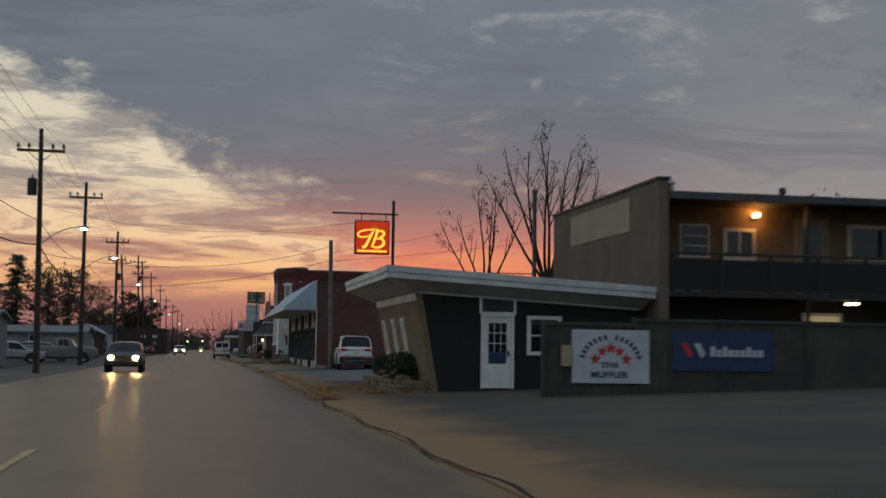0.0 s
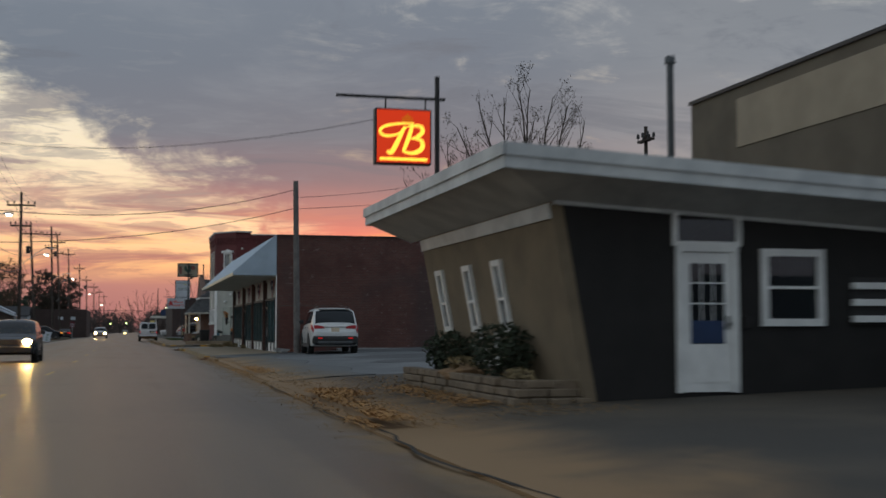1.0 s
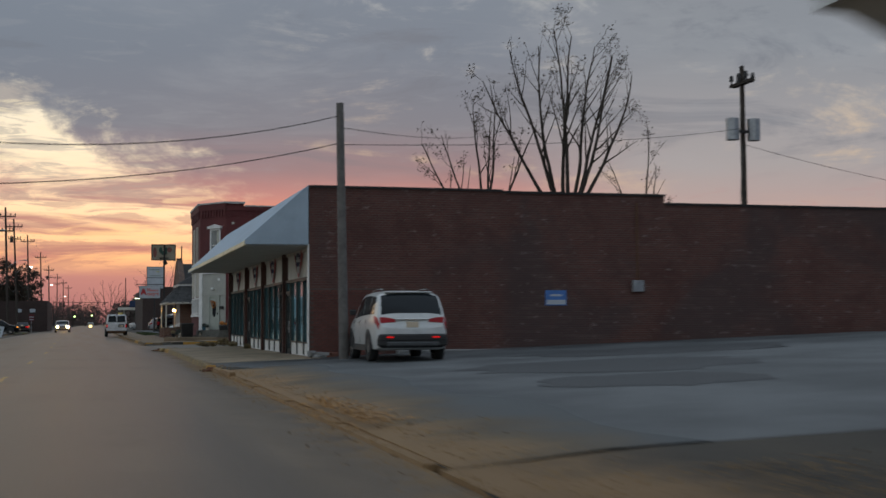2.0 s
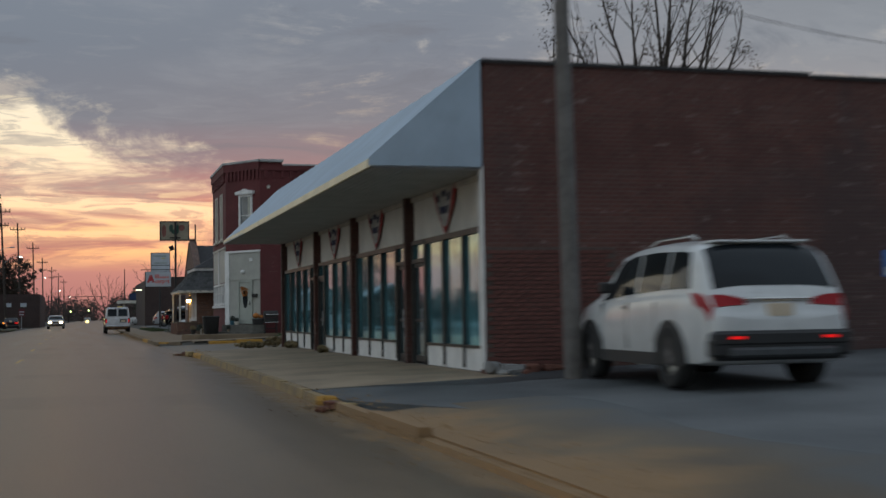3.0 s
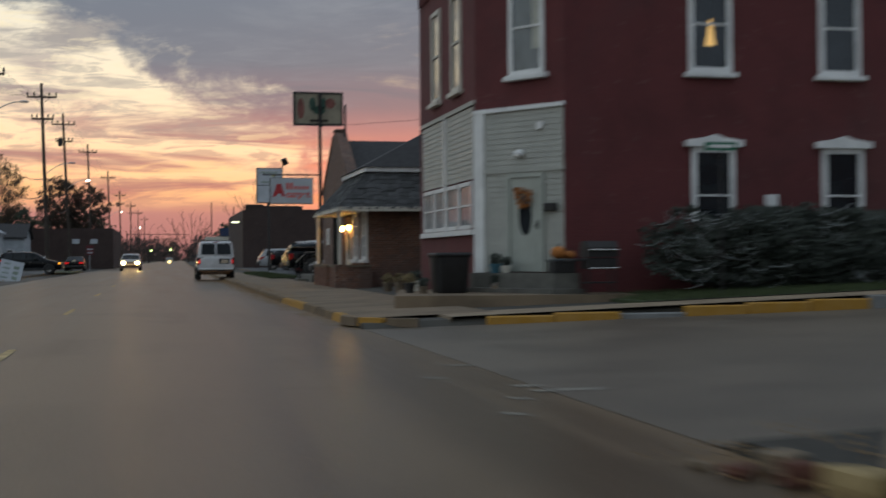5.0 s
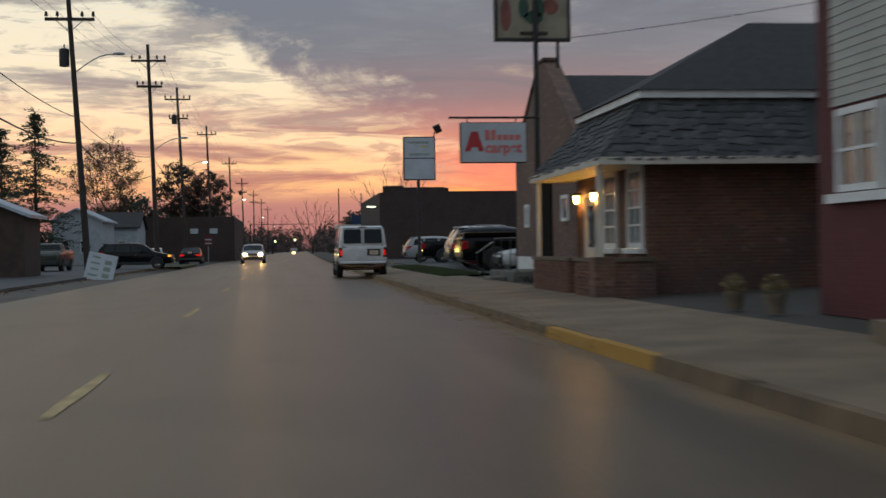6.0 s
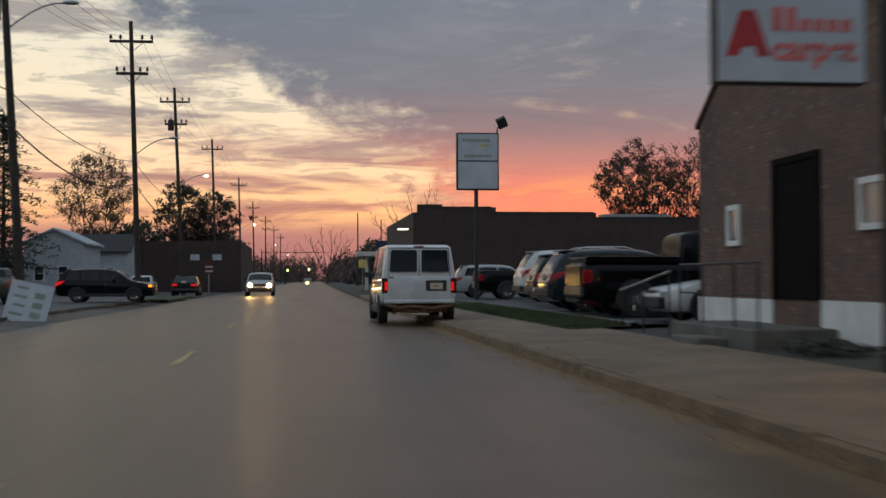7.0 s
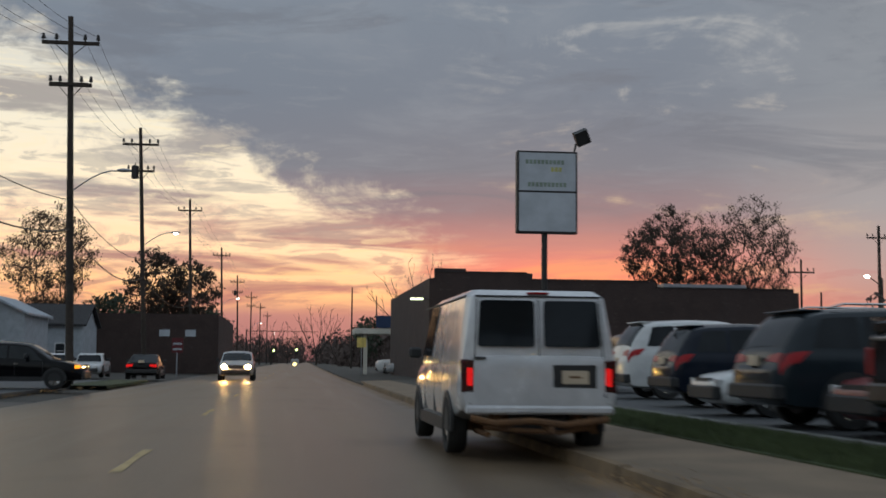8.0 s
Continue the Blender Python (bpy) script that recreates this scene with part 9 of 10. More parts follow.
PALEWALL = material("pale_blue_board_wall", (0.40, 0.43, 0.46), 0.8, vary=0.15, scale=2)
BLUEROOF = material("pale_blue_roof_sheet", (0.40, 0.45, 0.50), 0.5, metal=0.2, vary=0.15, scale=2)
DARKBOARD = material("dark_brown_board", (0.060, 0.040, 0.030), 0.85, vary=0.3, scale=2, bump=0.3)
DULLROOF = material("dull_grey_roof_sheet", (0.15, 0.16, 0.17), 0.6, metal=0.1, vary=0.2, scale=2)
GREYWALL = material("grey_board_wall", (0.22, 0.22, 0.22), 0.8, vary=0.2, scale=2)
gable_house(-21.4, -16.9, 222.0, 230.0, 4.0, 5.1, PALEWALL, BLUEROOF, "pale board house with a pale metal roof", "y")
gable_house(-19.4, -15.0, 233.0, 240.0, 3.6, 5.1, PALEWALL, ROOFDARK, "grey house with a dark roof", "x")
gable_house(-20.0, -12.2, 70.0, 77.0, 2.9, 3.3, GREYWALL, DULLROOF, "grey metal shed with a low roof", "x")
gable_house(-22.0, -10.2, 108.0, 118.0, 2.5, 3.0, GREYWALL, DULLROOF, "low workshop with a dull metal roof", "x")
gable_house(-17.0, -12.2, 163.5, 167.3, 2.9, 3.9, DARKBOARD, BLUEROOF, "small brown shed with a porch", "y")
gable_house(-30.0, -20.0, 130.0, 142.0, 3.0, 5.0, GREYWALL, ROOFDARK, "grey house behind the far verge", "x")
gable_house(-26.0, -15.0, 40.0, 52.0, 3.0, 4.6, WARMWALL, ROOFDARK, "brown house across the street", "x")
lh = thing("brick_hall", (-11, 245, 0.1), "long dark brick hall across the street", "building")
part("wall_south", B(-16.5, -6.2, 245.0, 245.3, 0.0, 4.9), BRICK_F, lh)
part("wall_street", B(-6.2, -5.9, 245.0, 275.0, 0.0, 4.9), BRICK_F, lh)
part("wall_west", B(-16.8, -16.5, 245.0, 275.0, 0.0, 4.9), BRICK_F, lh)
part("wall_north", B(-16.5, -6.2, 274.7, 275.0, 0.0, 4.9), BRICK_F, lh)
part("roof", B(-16.5, -6.2, 245.3, 274.7, 4.6, 4.8), ROOFDARK, lh)
for px in (-10.7, -8.6):
    part("notice", B(px, px + 0.85, 244.95, 245.0, 3.05, 3.60), SIGNFACE, lh)
# leaning white board on the verge
sb = thing("sandwich_board", (-8.55, 160.5, 0.1), "white leaning board with faded writing on the verge", "sign")
tilt = Vector((0.22, 0.25, 1)).normalized()
SBP = Plane((-9.15, 160.4, 0.05), (1, 0, -0.22), (0, -1, 0.2), up=tilt)
part("board", SBP.B(0.0, 1.25, 0.0, 1.25, 0.0, 0.04), SIGNFACE, sb)
for k in range(4):
    part("lettering", SBP.B(0.15 + 0.05 * (k % 2), 0.55, 0.20 + 0.27 * k, 0.28 + 0.27 * k, 0.04, 0.045), FADED, sb)
    if k < 3:
        part("lettering", SBP.B(0.75, 1.05, 0.20 + 0.30 * k, 0.38 + 0.30 * k, 0.04, 0.045), FADED, sb)
part("prop", T(SBP.at(0.6, 1.1, -0.02), (-8.55, 161.2, 0.05), 0.025), WOODPOLE, sb)


# ---- trees ----
def tree(at, height, wide, seed, label, leafy=0, leafmat=LEAF, leafsize=0.14, points=260, bole=0.25, low=0.30, rise=0.5, thick=0.010, scatter=0.03, skew=0.0, straight=0.2, vase=0.3, category="tree"):
    """A trunk whose limbs reach out to points all through a rounded crown; each limb grows from the nearest one below it."""
    rg = random.Random(seed)
    ob = thing("tree", at, label, category)
    base = Vector(at)
    pts, up_from, run = [], [], []
    stem = 7
    for i in range(stem):
        u = i / (stem - 1)
        pts.append(Vector((rg.uniform(-1, 1) * 0.008 * height * u, rg.uniform(-1, 1) * 0.008 * height * u, height * bole * 1.25 * u - 0.1)))
        up_from.append(i - 1)
        run.append(height * bole * 1.25 * u)
    crown = []
    rz = height * (1 - low) / 2
    while len(crown) < points:
        v = Vector((rg.uniform(-1, 1), rg.uniform(-1, 1), rg.uniform(-1, 1)))
        if v.length > 1 or v.length < 0.25 or (v.length < 0.7 and rg.random() < 0.4):
            continue
        lump = 1 + 0.22 * noise.noise(v * 1.7 + Vector((seed, 0, 0)))
        slim = 1.0 - vase * max(0.0, 0.2 - v.z)
        crown.append(Vector((v.x * wide / 2 * lump * slim + skew * (v.z + 1), v.y * wide / 2 * lump * slim, height * low + rz * (1 + v.z * lump))))
    top = pts[-1]
    crown.sort(key=lambda c: (c - top).length)
    P = np.zeros((stem + points, 3))
    R = np.zeros(stem + points)
    for i in range(stem):
        P[i], R[i] = pts[i], run[i]
    for c in crown:
        n = len(pts)
        d = np.array(c) - P[2:n]
        ln = np.linalg.norm(d, axis=1)
        cost = ln * (1 + 1.3 * np.clip(rise - d[:, 2] / np.maximum(ln, 1e-6), 0, 2)) + straight * R[2:n]
        k = int(np.argmin(cost)) + 2
        P[n], R[n] = c, R[k] + ln[k - 2]
        pts.append(c)
        up_from.append(k)
    load = [0.0] * len(pts)
    has = [False] * len(pts)
    for i in range(len(pts) - 1, 0, -1):
        load[i] += 1.0 if not has[i] else 0.0
        load[up_from[i]] += load[i]
        has[up_from[i]] = True
    tip = height * thick * 0.09

    def girth(i):
        return tip * max(load[i], 1.0) ** 0.46

    bm = bmesh.new()
    for i in range(1, len(pts)):
        a, b = base + pts[up_from[i]], base + pts[i]
        ra, rb = min(girth(up_from[i]), girth(i) * 1.6), girth(i)
        mid = a.lerp(b, 0.5) + Vector((rg.uniform(-1, 1), rg.uniform(-1, 1), -0.5)) * (b - a).length * 0.045
        sg = 8 if i < stem else (6 if load[i] > 12 else 4)
        tube(bm, a, mid, ra, (ra + rb) / 2, sg, caps=False)
        tube(bm, mid, b, (ra + rb) / 2, rb, sg, caps=False)
        if load[i] < 3:
            for _ in range(3):
                e = (b - a).normalized() + Vector((rg.uniform(-1, 1), rg.uniform(-1, 1), rg.uniform(-0.2, 1))) * 0.9
                q = a.lerp(b, rg.uniform(0.3, 1.0))
                tube(bm, q, q + e * height * 0.03 * rg.uniform(0.5, 1.3), tip * 0.8, tip * 0.4, 3, caps=False)
    part("trunk", bm, BARK, ob, "dark trunk and bare limbs")
    if leafy:
        cloud = []
        for i in range(stem, len(pts)):
            if load[i] > 8:
                continue
            t = base + pts[i]
            for _ in range(leafy):
                c = t + Vector((rg.gauss(0, 1), rg.gauss(0, 1), rg.gauss(0, 0.8))) * height * scatter
                a = Vector((rg.uniform(-1, 1), rg.uniform(-1, 1), rg.uniform(-1, 1))).normalized()
                b = a.orthogonal().normalized()
                s = leafsize * rg.uniform(0.6, 1.4)
                cloud.append((c - a * s, c + b * s * 0.6, c + a * s, c - b * s * 0.6))
        me = bpy.data.meshes.new("crown")
        me.from_pydata([v for q in cloud for v in q], [], [(4 * i, 4 * i + 1, 4 * i + 2, 4 * i + 3) for i in range(len(cloud))])
        me.materials.append(leafmat)
        cr = new("crown", me)
        cr.parent = ob
        cr.matrix_parent_inverse = HOME[ob].inverted()
    return ob


def conifer(at, height, seed, label):
    rg = random.Random(seed)
    ob = thing("tree", at, label, "tree")
    part("trunk", T(Vector(at) - Vector((0, 0, 0.1)), Vector(at) + Vector((0, 0, height * 0.95)), height * 0.018, 0.03, 8), BARK, ob)
    cloud = []
    z = height * 0.12
    while z < height:
        r = (1 - z / height) ** 0.75 * height * 0.31 + 0.25
        for k in range(8):
            a = rg.uniform(0, 2 * math.pi)
            rr = r * rg.uniform(0.35, 1.25)
            zb = z + rg.uniform(-0.035, 0.035) * height
            m = max(5, int(rr * 3.2))
            for s in range(m):
                u = (s + 1) / m
                c = Vector(at) + Vector((rr * u * math.cos(a), rr * u * math.sin(a), zb + 0.12 * rr * u - 0.26 * rr * u * u))
                for _ in range(5):
                    c2 = c + Vector((rg.gauss(0, 0.16), rg.gauss(0, 0.16), rg.gauss(0, 0.08)))
                    d = Vector((math.cos(a) + rg.gauss(0, 0.6), math.sin(a) + rg.gauss(0, 0.6), rg.gauss(0.0, 0.35))).normalized()
                    b = d.orthogonal().normalized()
                    w = rg.uniform(0.10, 0.24)
                    cloud.append((c2 - d * w, c2 + b * w * 0.3, c2 + d * w, c2 - b * w * 0.3))
        z += height * rg.uniform(0.026, 0.042)
    me = bpy.data.meshes.new("crown")
    me.from_pydata([v for q in cloud for v in q], [], [(4 * i, 4 * i + 1, 4 * i + 2, 4 * i + 3) for i in range(len(cloud))])
    me.materials.append(LEAF_DARK)
    cr = new("crown", me)
    cr.parent = ob
    cr.matrix_parent_inverse = HOME[ob].inverted()
    return ob


def fan_tree(at, height, wide, seed, label, leaders=7, leaf=0.13, size=0.10, fork_at=0.34, leafmat=LEAF_BROWN, twig=0.0009):
    """A forked tree: long upswept leaders fanning from a short bole, with side shoots and a few clinging leaves."""
    rg = random.Random(seed)
    ob = thing("tree", at, label, "tree")
    base = Vector(at)
    bm = bmesh.new()
    cloud = []

    def clump(p, count, size):
        for _ in range(count):
            c = p + Vector((rg.gauss(0, 1), rg.gauss(0, 1), rg.gauss(0, 1))) * 0.22
            a = Vector((rg.uniform(-1, 1), rg.uniform(-1, 1), rg.uniform(-1, 1))).normalized()
            b = a.orthogonal().normalized()
            k = size * rg.uniform(0.6, 1.4)
            cloud.append((c - a * k, c + b * k * 0.6, c + a * k, c - b * k * 0.6))

    def grow(p, d, length, r, level):
        n = max(4, int(length / (0.9, 0.7, 0.5, 0.4)[level]))
        stride = length / n
        for i in range(n):
            d = (d + Vector((0, 0, 0.05 if level < 2 else 0.08)) + Vector((rg.uniform(-1, 1), rg.uniform(-1, 1), rg.uniform(-1, 1))) * (0.09, 0.11, 0.16, 0.2)[level]).normalized()
            q = p + d * stride
            r1 = r * (1 - 0.80 * (i + 1) / n)
            tube(bm, p, q, r * (1 - 0.80 * i / n), r1, (7, 5, 4, 3)[level], caps=False)
            if level < 3 and i > n * (0.30, 0.22, 0.2)[level] and rg.random() < (0.78, 0.70, 0.55)[level]:
                side = d.orthogonal().normalized()
                side = Matrix.Rotation(rg.uniform(0, 2 * math.pi), 3, d) @ side
                e = (d + side * rg.uniform(0.35, 0.85)).normalized()
                grow(q, e, length * (1 - 0.75 * i / n) * rg.uniform(0.28, 0.48), max(r1 * 0.62, height * twig), level + 1)
            if level > 1 and rg.random() < leaf:
                clump(q, rg.randint(4, 12), size)
            p = q

    fork = base + Vector((0, 0, height * fork_at))
    tube(bm, base - Vector((0, 0, 0.1)), base + Vector((0.1, 0, height * fork_at * 0.5)), height * 0.019, height * 0.016, 10, caps=False)
    tube(bm, base + Vector((0.1, 0, height * fork_at * 0.5)), fork, height * 0.016, height * 0.014, 10, caps=False)
    for k in range(leaders):
        u = (k + 0.5) / leaders * 2 - 1
        a = rg.uniform(-0.6, 0.6)
        u += rg.uniform(-0.5, 0.5) / leaders
        out = Vector((u, 0.5 * a, 0)) * (wide * 0.5) / (height * 0.55)
        ln = height * (1.04 - fork_at - 0.20 * abs(u)) * rg.uniform(0.84, 1.04)
        grow(fork - Vector((0, 0, rg.uniform(0, 0.08) * height)), (Vector((0, 0, 1)) + out * 1.75).normalized(), ln, height * 0.0076, 0)
    part("trunk", bm, BARK, ob, "dark forked trunk and bare upswept limbs")
    if cloud:
        me = bpy.data.meshes.new("crown")
        me.from_pydata([v for q in cloud for v in q], [], [(4 * i, 4 * i + 1, 4 * i + 2, 4 * i + 3) for i in range(len(cloud))])
        me.materials.append(leafmat)
        cr = new("crown", me)
        cr.parent = ob
        cr.matrix_parent_inverse = HOME[ob].inverted()
        tagged(cr, "few clinging brown leaves")
    return ob


SHOPTREE = "nearly bare tree behind the brick shop"
fan_tree((35.6, 123.6, 0.6), 25.0, 13.0, 11, SHOPTREE, 9)
fan_tree((28.9, 123.8, 0.6), 19.2, 7.5, 13, SHOPTREE, 6)
fan_tree((42.2, 124.5, 0.6), 16.5, 4.0, 14, SHOPTREE, 3)
BROAD = "broad tree with dark autumn leaves beyond the car park"
tree((38.4, 262.0, 0.5), 16.2, 10.8, 21, BROAD, 40, LEAF_BROWN, 0.115, points=560, bole=0.26, low=0.22, thick=0.013, scatter=0.016, vase=0.45)
tree((46.4, 263.0, 0.5), 17.4, 11.2, 22, BROAD, 22, LEAF_BROWN, 0.11, points=600, bole=0.30, low=0.20, thick=0.013, scatter=0.016, vase=0.45)
fan_tree((16.0, 290.0, 0.1), 13.5, 10.0, 23, "bare tree behind the brick hall", 9, 0.0, fork_at=0.2, twig=0.0022)
tree((-15.0, 284.0, 0.1), 13.4, 7.4, 24, "dark leafy tree behind the far hall", 22, LEAF_BROWN, 0.15, points=330, bole=0.20, low=0.2, scatter=0.018, vase=0.6)
tree((-11.1, 285.0, 0.1), 12.6, 7.0, 25, "dark leafy tree behind the far hall", 22, LEAF_BROWN, 0.15, points=330, bole=0.20, low=0.2, scatter=0.018, vase=0.6)
tree((-19.2, 243.0, 0.1), 13.2, 7.6, 26, "pale leafy tree beside the grey house", 26, LEAF, 0.09, points=420, bole=0.2, low=0.22, thick=0.012, scatter=0.020, vase=0.6)
conifer((-21.6, 216.0, 0.2), 13.2, 27, "dark spruce tree beside the grey house")
conifer((-25.5, 221.0, 0.2), 12.0, 28, "dark spruce tree beside the grey house")
conifer((-18.6, 129.0, 0.2), 10.4, 31, "dark spruce tree across the street")
HALF = "half-bare tree across the street"
for x, y, hgt, sd in ((-14.4, 126.0, 9.6, 30), (-24.0, 95.0, 11.0, 32), (-22.0, 58.0, 9.0, 33), (-25.0, 150.0, 9.0, 34)):
    tree((x, y, 0.2), hgt, hgt * 0.75, sd, HALF, 22, LEAF_BROWN, 0.10, points=260, thick=0.013, scatter=0.024)
tree((38.0, 66.0, 0.8), 10.2, 7.5, 35, "tree behind the balcony block", 26, LEAF, 0.13, points=220, scatter=0.03)
for i, (x, y, hgt, lf) in enumerate(((-3.5, 430, 11, 0), (6.9, 435, 14.5, 0), (13.0, 460, 11, 0), (0.5, 520, 12, 0), (18.0, 430, 10, 8), (-9.5, 520, 13, 0), (24.0, 380, 9, 8), (30, 340, 9, 8), (-18, 420, 13, 14), (-22, 380, 12, 14), (13, 330, 8, 5), (-26, 330, 11, 14))):
    if lf == 0:
        fan_tree((x, y, 0.0), hgt, hgt * 0.95, 60 + i, "bare tree far down the street", 8, 0.0, fork_at=0.2, twig=0.0034)
        continue
    tree((x, y, 0.0), hgt, hgt * 0.8, 60 + i, "dark tree far down the street", lf, LEAF_DARK, 0.32, points=150, thick=0.016, low=0.22, scatter=0.035)


# far woods that close the view
def woods(name, x0, x1, y0, y1, h, count, seed, label):
    rg = random.Random(seed)
    cloud = []
    for _ in range(count):
        cx, cy = rg.uniform(x0, x1), rg.uniform(y0, y1)
        hh = h * rg.uniform(0.55, 1.1)
        for k in range(150):
            u = rg.random() ** 1.3
            rr = hh * 0.34 * math.sin(math.pi * min(1, 0.15 + 0.85 * u)) + 0.3
            c = Vector((cx + rg.gauss(0, rr * 0.5), cy + rg.gauss(0, rr * 0.5), 0.2 + hh * u))
            a = Vector((rg.uniform(-1, 1), rg.uniform(-1, 1), rg.uniform(-1, 1))).normalized()
            b = a.orthogonal().normalized()
            s = rg.uniform(0.12, 0.50)
            cloud.append((c - a * s, c + b * s * 0.7, c + a * s, c - b * s * 0.7))
    me = bpy.data.meshes.new(name)
    me.from_pydata([v for q in cloud for v in q], [], [(4 * i, 4 * i + 1, 4 * i + 2, 4 * i + 3) for i in range(len(cloud))])
    me.materials.append(WOODLAND)
    return tagged(new(name, me), label, "woods", kind="stuff")


woods("far_woods", -120, -14, 560, 640, 10, 90, 1, "dark far woods along the skyline")
woods("far_woods", 10, 34, 440, 560, 9, 70, 12, "dark far woods along the skyline")
woods("far_woods", -34, -12, 440, 560, 9, 70, 13, "dark far woods along the skyline")
woods("far_woods", -20, 45, 600, 680, 10, 170, 2, "dark far woods along the skyline")
woods("far_woods", 30, 330, 420, 520, 10, 200, 3, "dark far woods along the skyline")
woods("far_woods", -90, -32, 60, 330, 5.5, 170, 4, "dark trees behind the houses across the street")
woods("roadside_scrub", 9, 30, 300, 420, 5.5, 60, 5, "dark scrub beside the far street")
woods("roadside_scrub", -28, -11, 300, 430, 5.5, 60, 6, "dark scrub beside the far street")
woods("far_woods", 45, 120, 110, 330, 7, 120, 7, "dark trees beyond the car parks")
woods("far_woods", -70, 80, -70, -110, 8, 90, 8, "dark trees behind the camera's start")

# ---- litter and weeds by the kerb ----
def litter(name, x0, x1, y0, y1, count, size, mt, label, seed, z=None):
    rg = random.Random(seed)
    cloud = []
    for _ in range(count):
        y = rg.uniform(y0, y1)
        x = rg.gauss((x0 + x1) / 2, (x1 - x0) / 3)
        zz = (z if z is not None else (gz(x) if x > kx(y) + 0.16 else 0.02)) + rg.uniform(0.01, 0.05)
        a = Vector((rg.uniform(-1, 1), rg.uniform(-1, 1), rg.uniform(-0.25, 0.25))).normalized()
        b = Vector((-a.y, a.x, rg.uniform(-0.3, 0.3))).normalized()
        s = size * rg.uniform(0.5, 1.4)
        c = Vector((x, y, zz))
        cloud.append((c - a * s, c + b * s * 0.6, c + a * s, c - b * s * 0.6))
    me = bpy.data.meshes.new(name)
    me.from_pydata([v for q in cloud for v in q], [], [(4 * i, 4 * i + 1, 4 * i + 2, 4 * i + 3) for i in range(len(cloud))])
    me.materials.append(mt)
    return tagged(new(name, me), label, "litter", kind="stuff")


litter("dead_leaves", 2.2, 3.6, 28, 48, 5200, 0.020, DEADLEAF, "dead leaves drifted along the edge of the road", 1)
litter("dead_leaves", 2.5, 3.4, 48, 70, 3600, 0.020, DEADLEAF, "dead leaves drifted along the kerb", 2)
litter("dead_leaves", 2.8, 3.6, 90, 94, 500, 0.025, DEADLEAF, "dead leaves heaped by the kerb end", 3)
litter("dead_leaves", 4.0, 5.6, 29, 42, 4200, 0.022, DEADLEAF, "dead leaves round the stone planter", 4)
litter("dead_leaves", 2.5, 3.3, 118, 152, 4200, 0.022, DEADLEAF, "dead leaves drifted along the kerb", 5)
litter("dead_leaves", -9.5, -8.0, 140, 190, 500, 0.06, DEADLEAF, "dead leaves on the far verge", 6, z=0.02)
DRYGRASS = material("orange_dry_grass", (0.40, 0.21, 0.075), 0.95, vary=0.45, scale=8, bump=0)
litter("dry_grass", 2.72, 3.40, 35.2, 37.6, 2600, 0.032, DRYGRASS, "orange dry grass and leaves before the planter", 21)
litter("dry_grass", 2.35, 2.85, 29.4, 31.2, 1500, 0.032, DRYGRASS, "orange dry grass and leaves at the road edge", 22)
litter("dry_grass", 2.50, 3.05, 31.2, 35.2, 1200, 0.026, DRYGRASS, "orange dry grass and leaves at the road edge", 23)
litter("dry_grass", 4.05, 4.65, 31.5, 37.5, 1800, 0.028, DRYGRASS, "orange dry grass along the foot of the planter", 24)
litter("dry_grass", 2.75, 3.35, 47.5, 52.5, 1500, 0.026, DRYGRASS, "orange dry leaves heaped on the low kerb", 25)
for i, (x, y, rx, ry, rz) in enumerate(((5.3, 93.9, 0.6, 0.3, 0.10), (6.1, 93.9, 0.4, 0.3, 0.16), (6.15, 90.8, 0.2, 0.45, 0.12), (6.15, 85.3, 0.15, 0.3, 0.10))):
    shrub((x, y, gz(x) + 0.0), (rx, ry, rz), int(500 * rx + 150), 0.06, WEED, "clump of dry weeds at the foot of the shopfront", 90 + i, "weeds", 8)


# grass blades on the lawns
def grass(name, x0, x1, y0, y1, z, count, seed, label):
    rg = random.Random(seed)
    cloud = []
    for _ in range(count):
        x, y = rg.uniform(x0, x1), rg.uniform(y0, y1)
        a = rg.uniform(0, 2 * math.pi)
        hh = rg.uniform(0.05, 0.13)
        w = 0.012
        d = Vector((math.cos(a) * w, math.sin(a) * w, 0))
        c = Vector((x, y, z(x)))
        t = c + Vector((rg.gauss(0, 0.035), rg.gauss(0, 0.035), hh))
        cloud.append((c - d, c + d, t))
    me = bpy.data.meshes.new(name)
    me.from_pydata([v for q in cloud for v in q], [], [(3 * i, 3 * i + 1, 3 * i + 2) for i in range(len(cloud))])
    me.materials.append(material("grass_blade", (0.055, 0.075, 0.025), 0.8, vary=0.4, scale=4, bump=0))
    return tagged(new(name, me), label, "grass", kind="stuff")


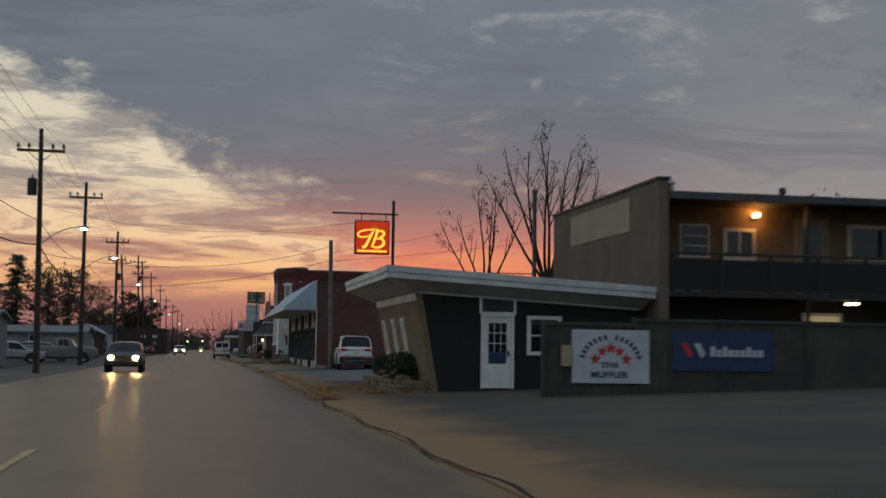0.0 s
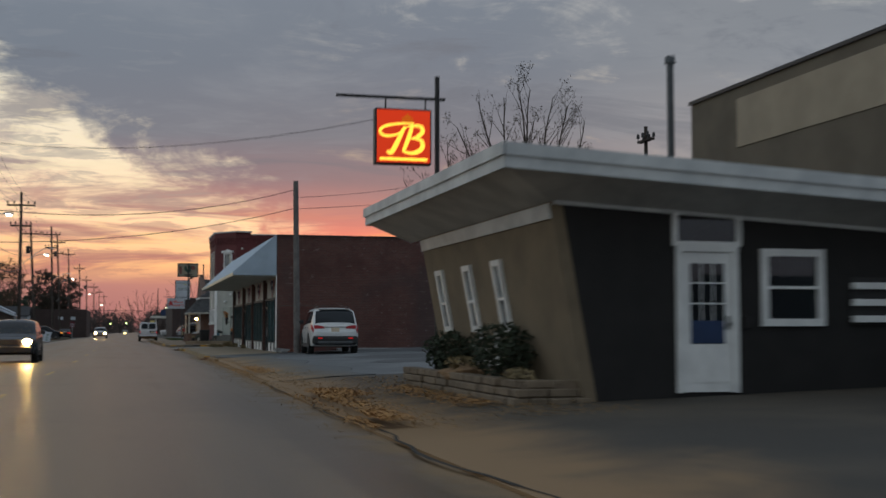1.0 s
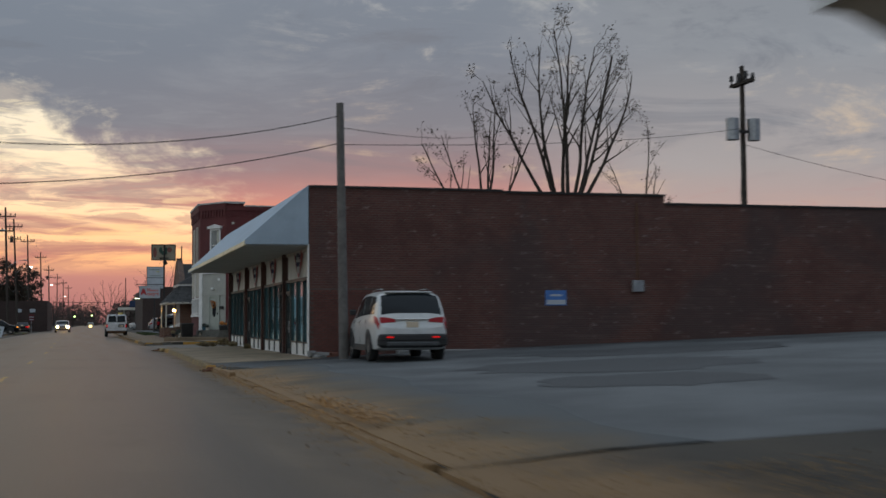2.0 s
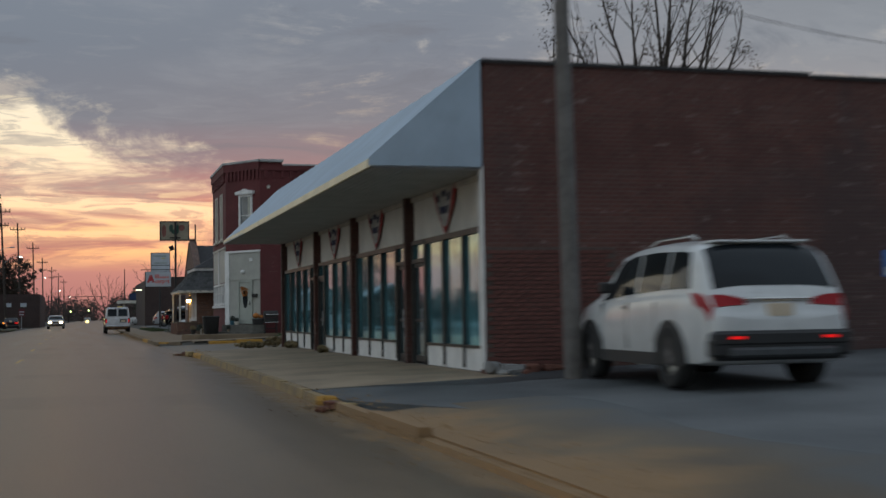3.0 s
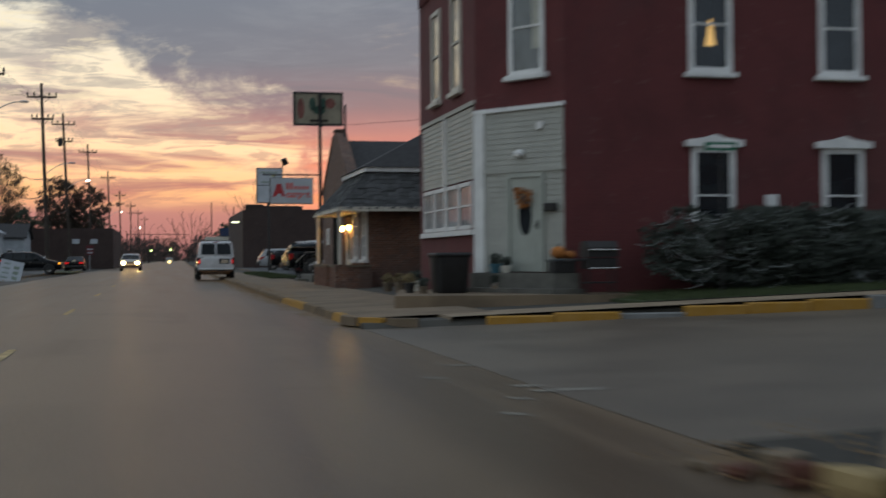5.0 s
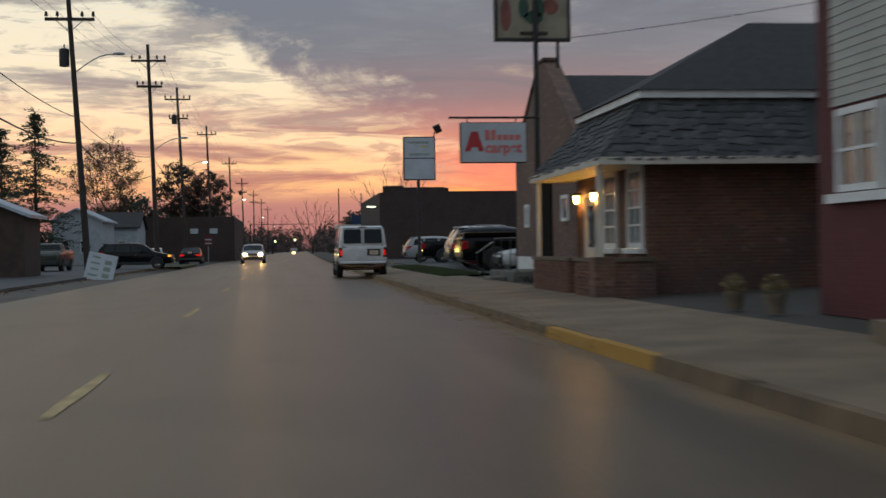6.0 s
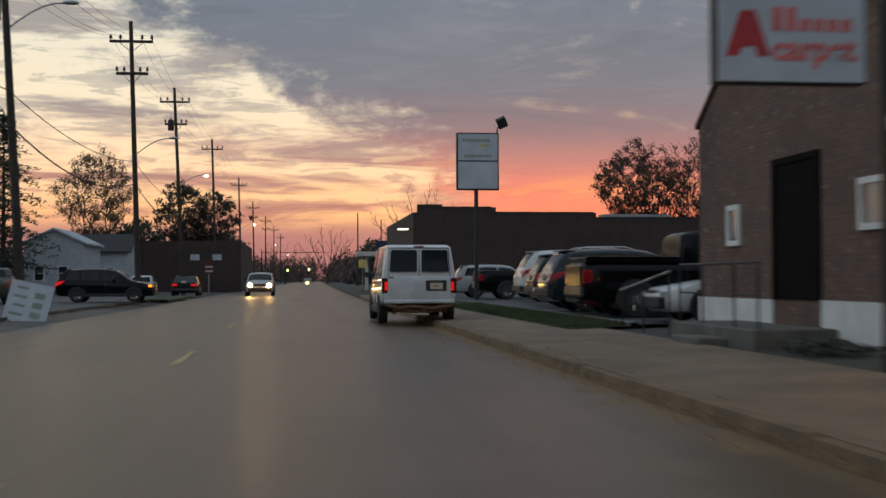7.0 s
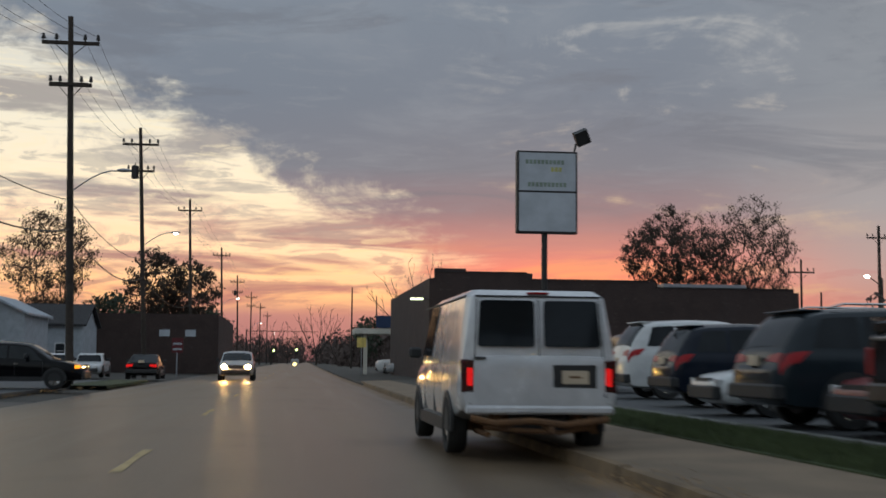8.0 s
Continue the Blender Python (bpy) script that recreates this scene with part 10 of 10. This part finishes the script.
grass("grass", 4.92, 6.18, 147, 168, lambda x: gz(x) + 0.03, 20000, 1, "short green grass blades on the strip")
grass("grass", 8.7, 24, 109.1, 112.3, lambda x: gz(x) + 0.02, 16000, 2, "short green grass blades by the red house")


# ---- loose-laid look of the old brick corner: single bricks standing proud ----
brick_me = bpy.data.meshes.new("brick")
b = box(bmesh.new(), -0.098, 0.098, -0.02, 0.0, -0.031, 0.031)
b.to_mesh(brick_me)
b.free()
brick_me.materials.append(BRICKPIECE)
wall = next(o for o in shop.children if o.name.startswith("wall_south"))
bed = part("mortar_bed", B(6.285, 8.66, 71.192, 71.2, 0.28, 2.34), MORTAR, shop)
rg = random.Random(9)
for row in range(27):
    for col in range(11):
        x0 = 6.40 + 0.21 * col + (0.105 if row % 2 else 0.0)
        if x0 > 8.56:
            continue
        ob = new("brick", brick_me)
        ob.parent = bed
        ob.matrix_basis = HOME[shop].inverted() @ pose(x0 + rg.uniform(-0.004, 0.004), 71.193 + rg.uniform(-0.004, 0.006), 0.32 + 0.075 * row, rg.uniform(-1, 1), rg.uniform(-0.6, 0.6), rg.uniform(-1, 1))


# single bricks of the low porch walls
pb_me = bpy.data.meshes.new("brick")
b = box(bmesh.new(), -0.02, 0.0, -0.0985, 0.0985, -0.0305, 0.0305)
b.to_mesh(pb_me)
b.free()
pb_me.materials.append(BRICKPIECE_D)
rg = random.Random(19)
for lw in [o for o in porch.children if o.name.startswith("porch_wall")]:
    ys = [v.co.y + HOME[porch].translation.y for v in lw.data.vertices]
    y0, y1 = min(ys), max(ys)
    if y1 - y0 < 1.0:
        continue
    for row in range(10):
        for col in range(int((y1 - y0) / 0.212)):
            yc = y0 + 0.11 + 0.212 * col + (0.10 if row % 2 else 0.0)
            if yc > y1 - 0.1:
                continue
            ob = new("brick", pb_me)
            ob.parent = lw
            ob.matrix_basis = HOME[porch].inverted() @ pose(5.344 + rg.uniform(-0.004, 0.005), yc + rg.uniform(-0.003, 0.003), 0.135 + 0.0745 * row, rg.uniform(-0.6, 0.6), 0, rg.uniform(-0.8, 0.8))
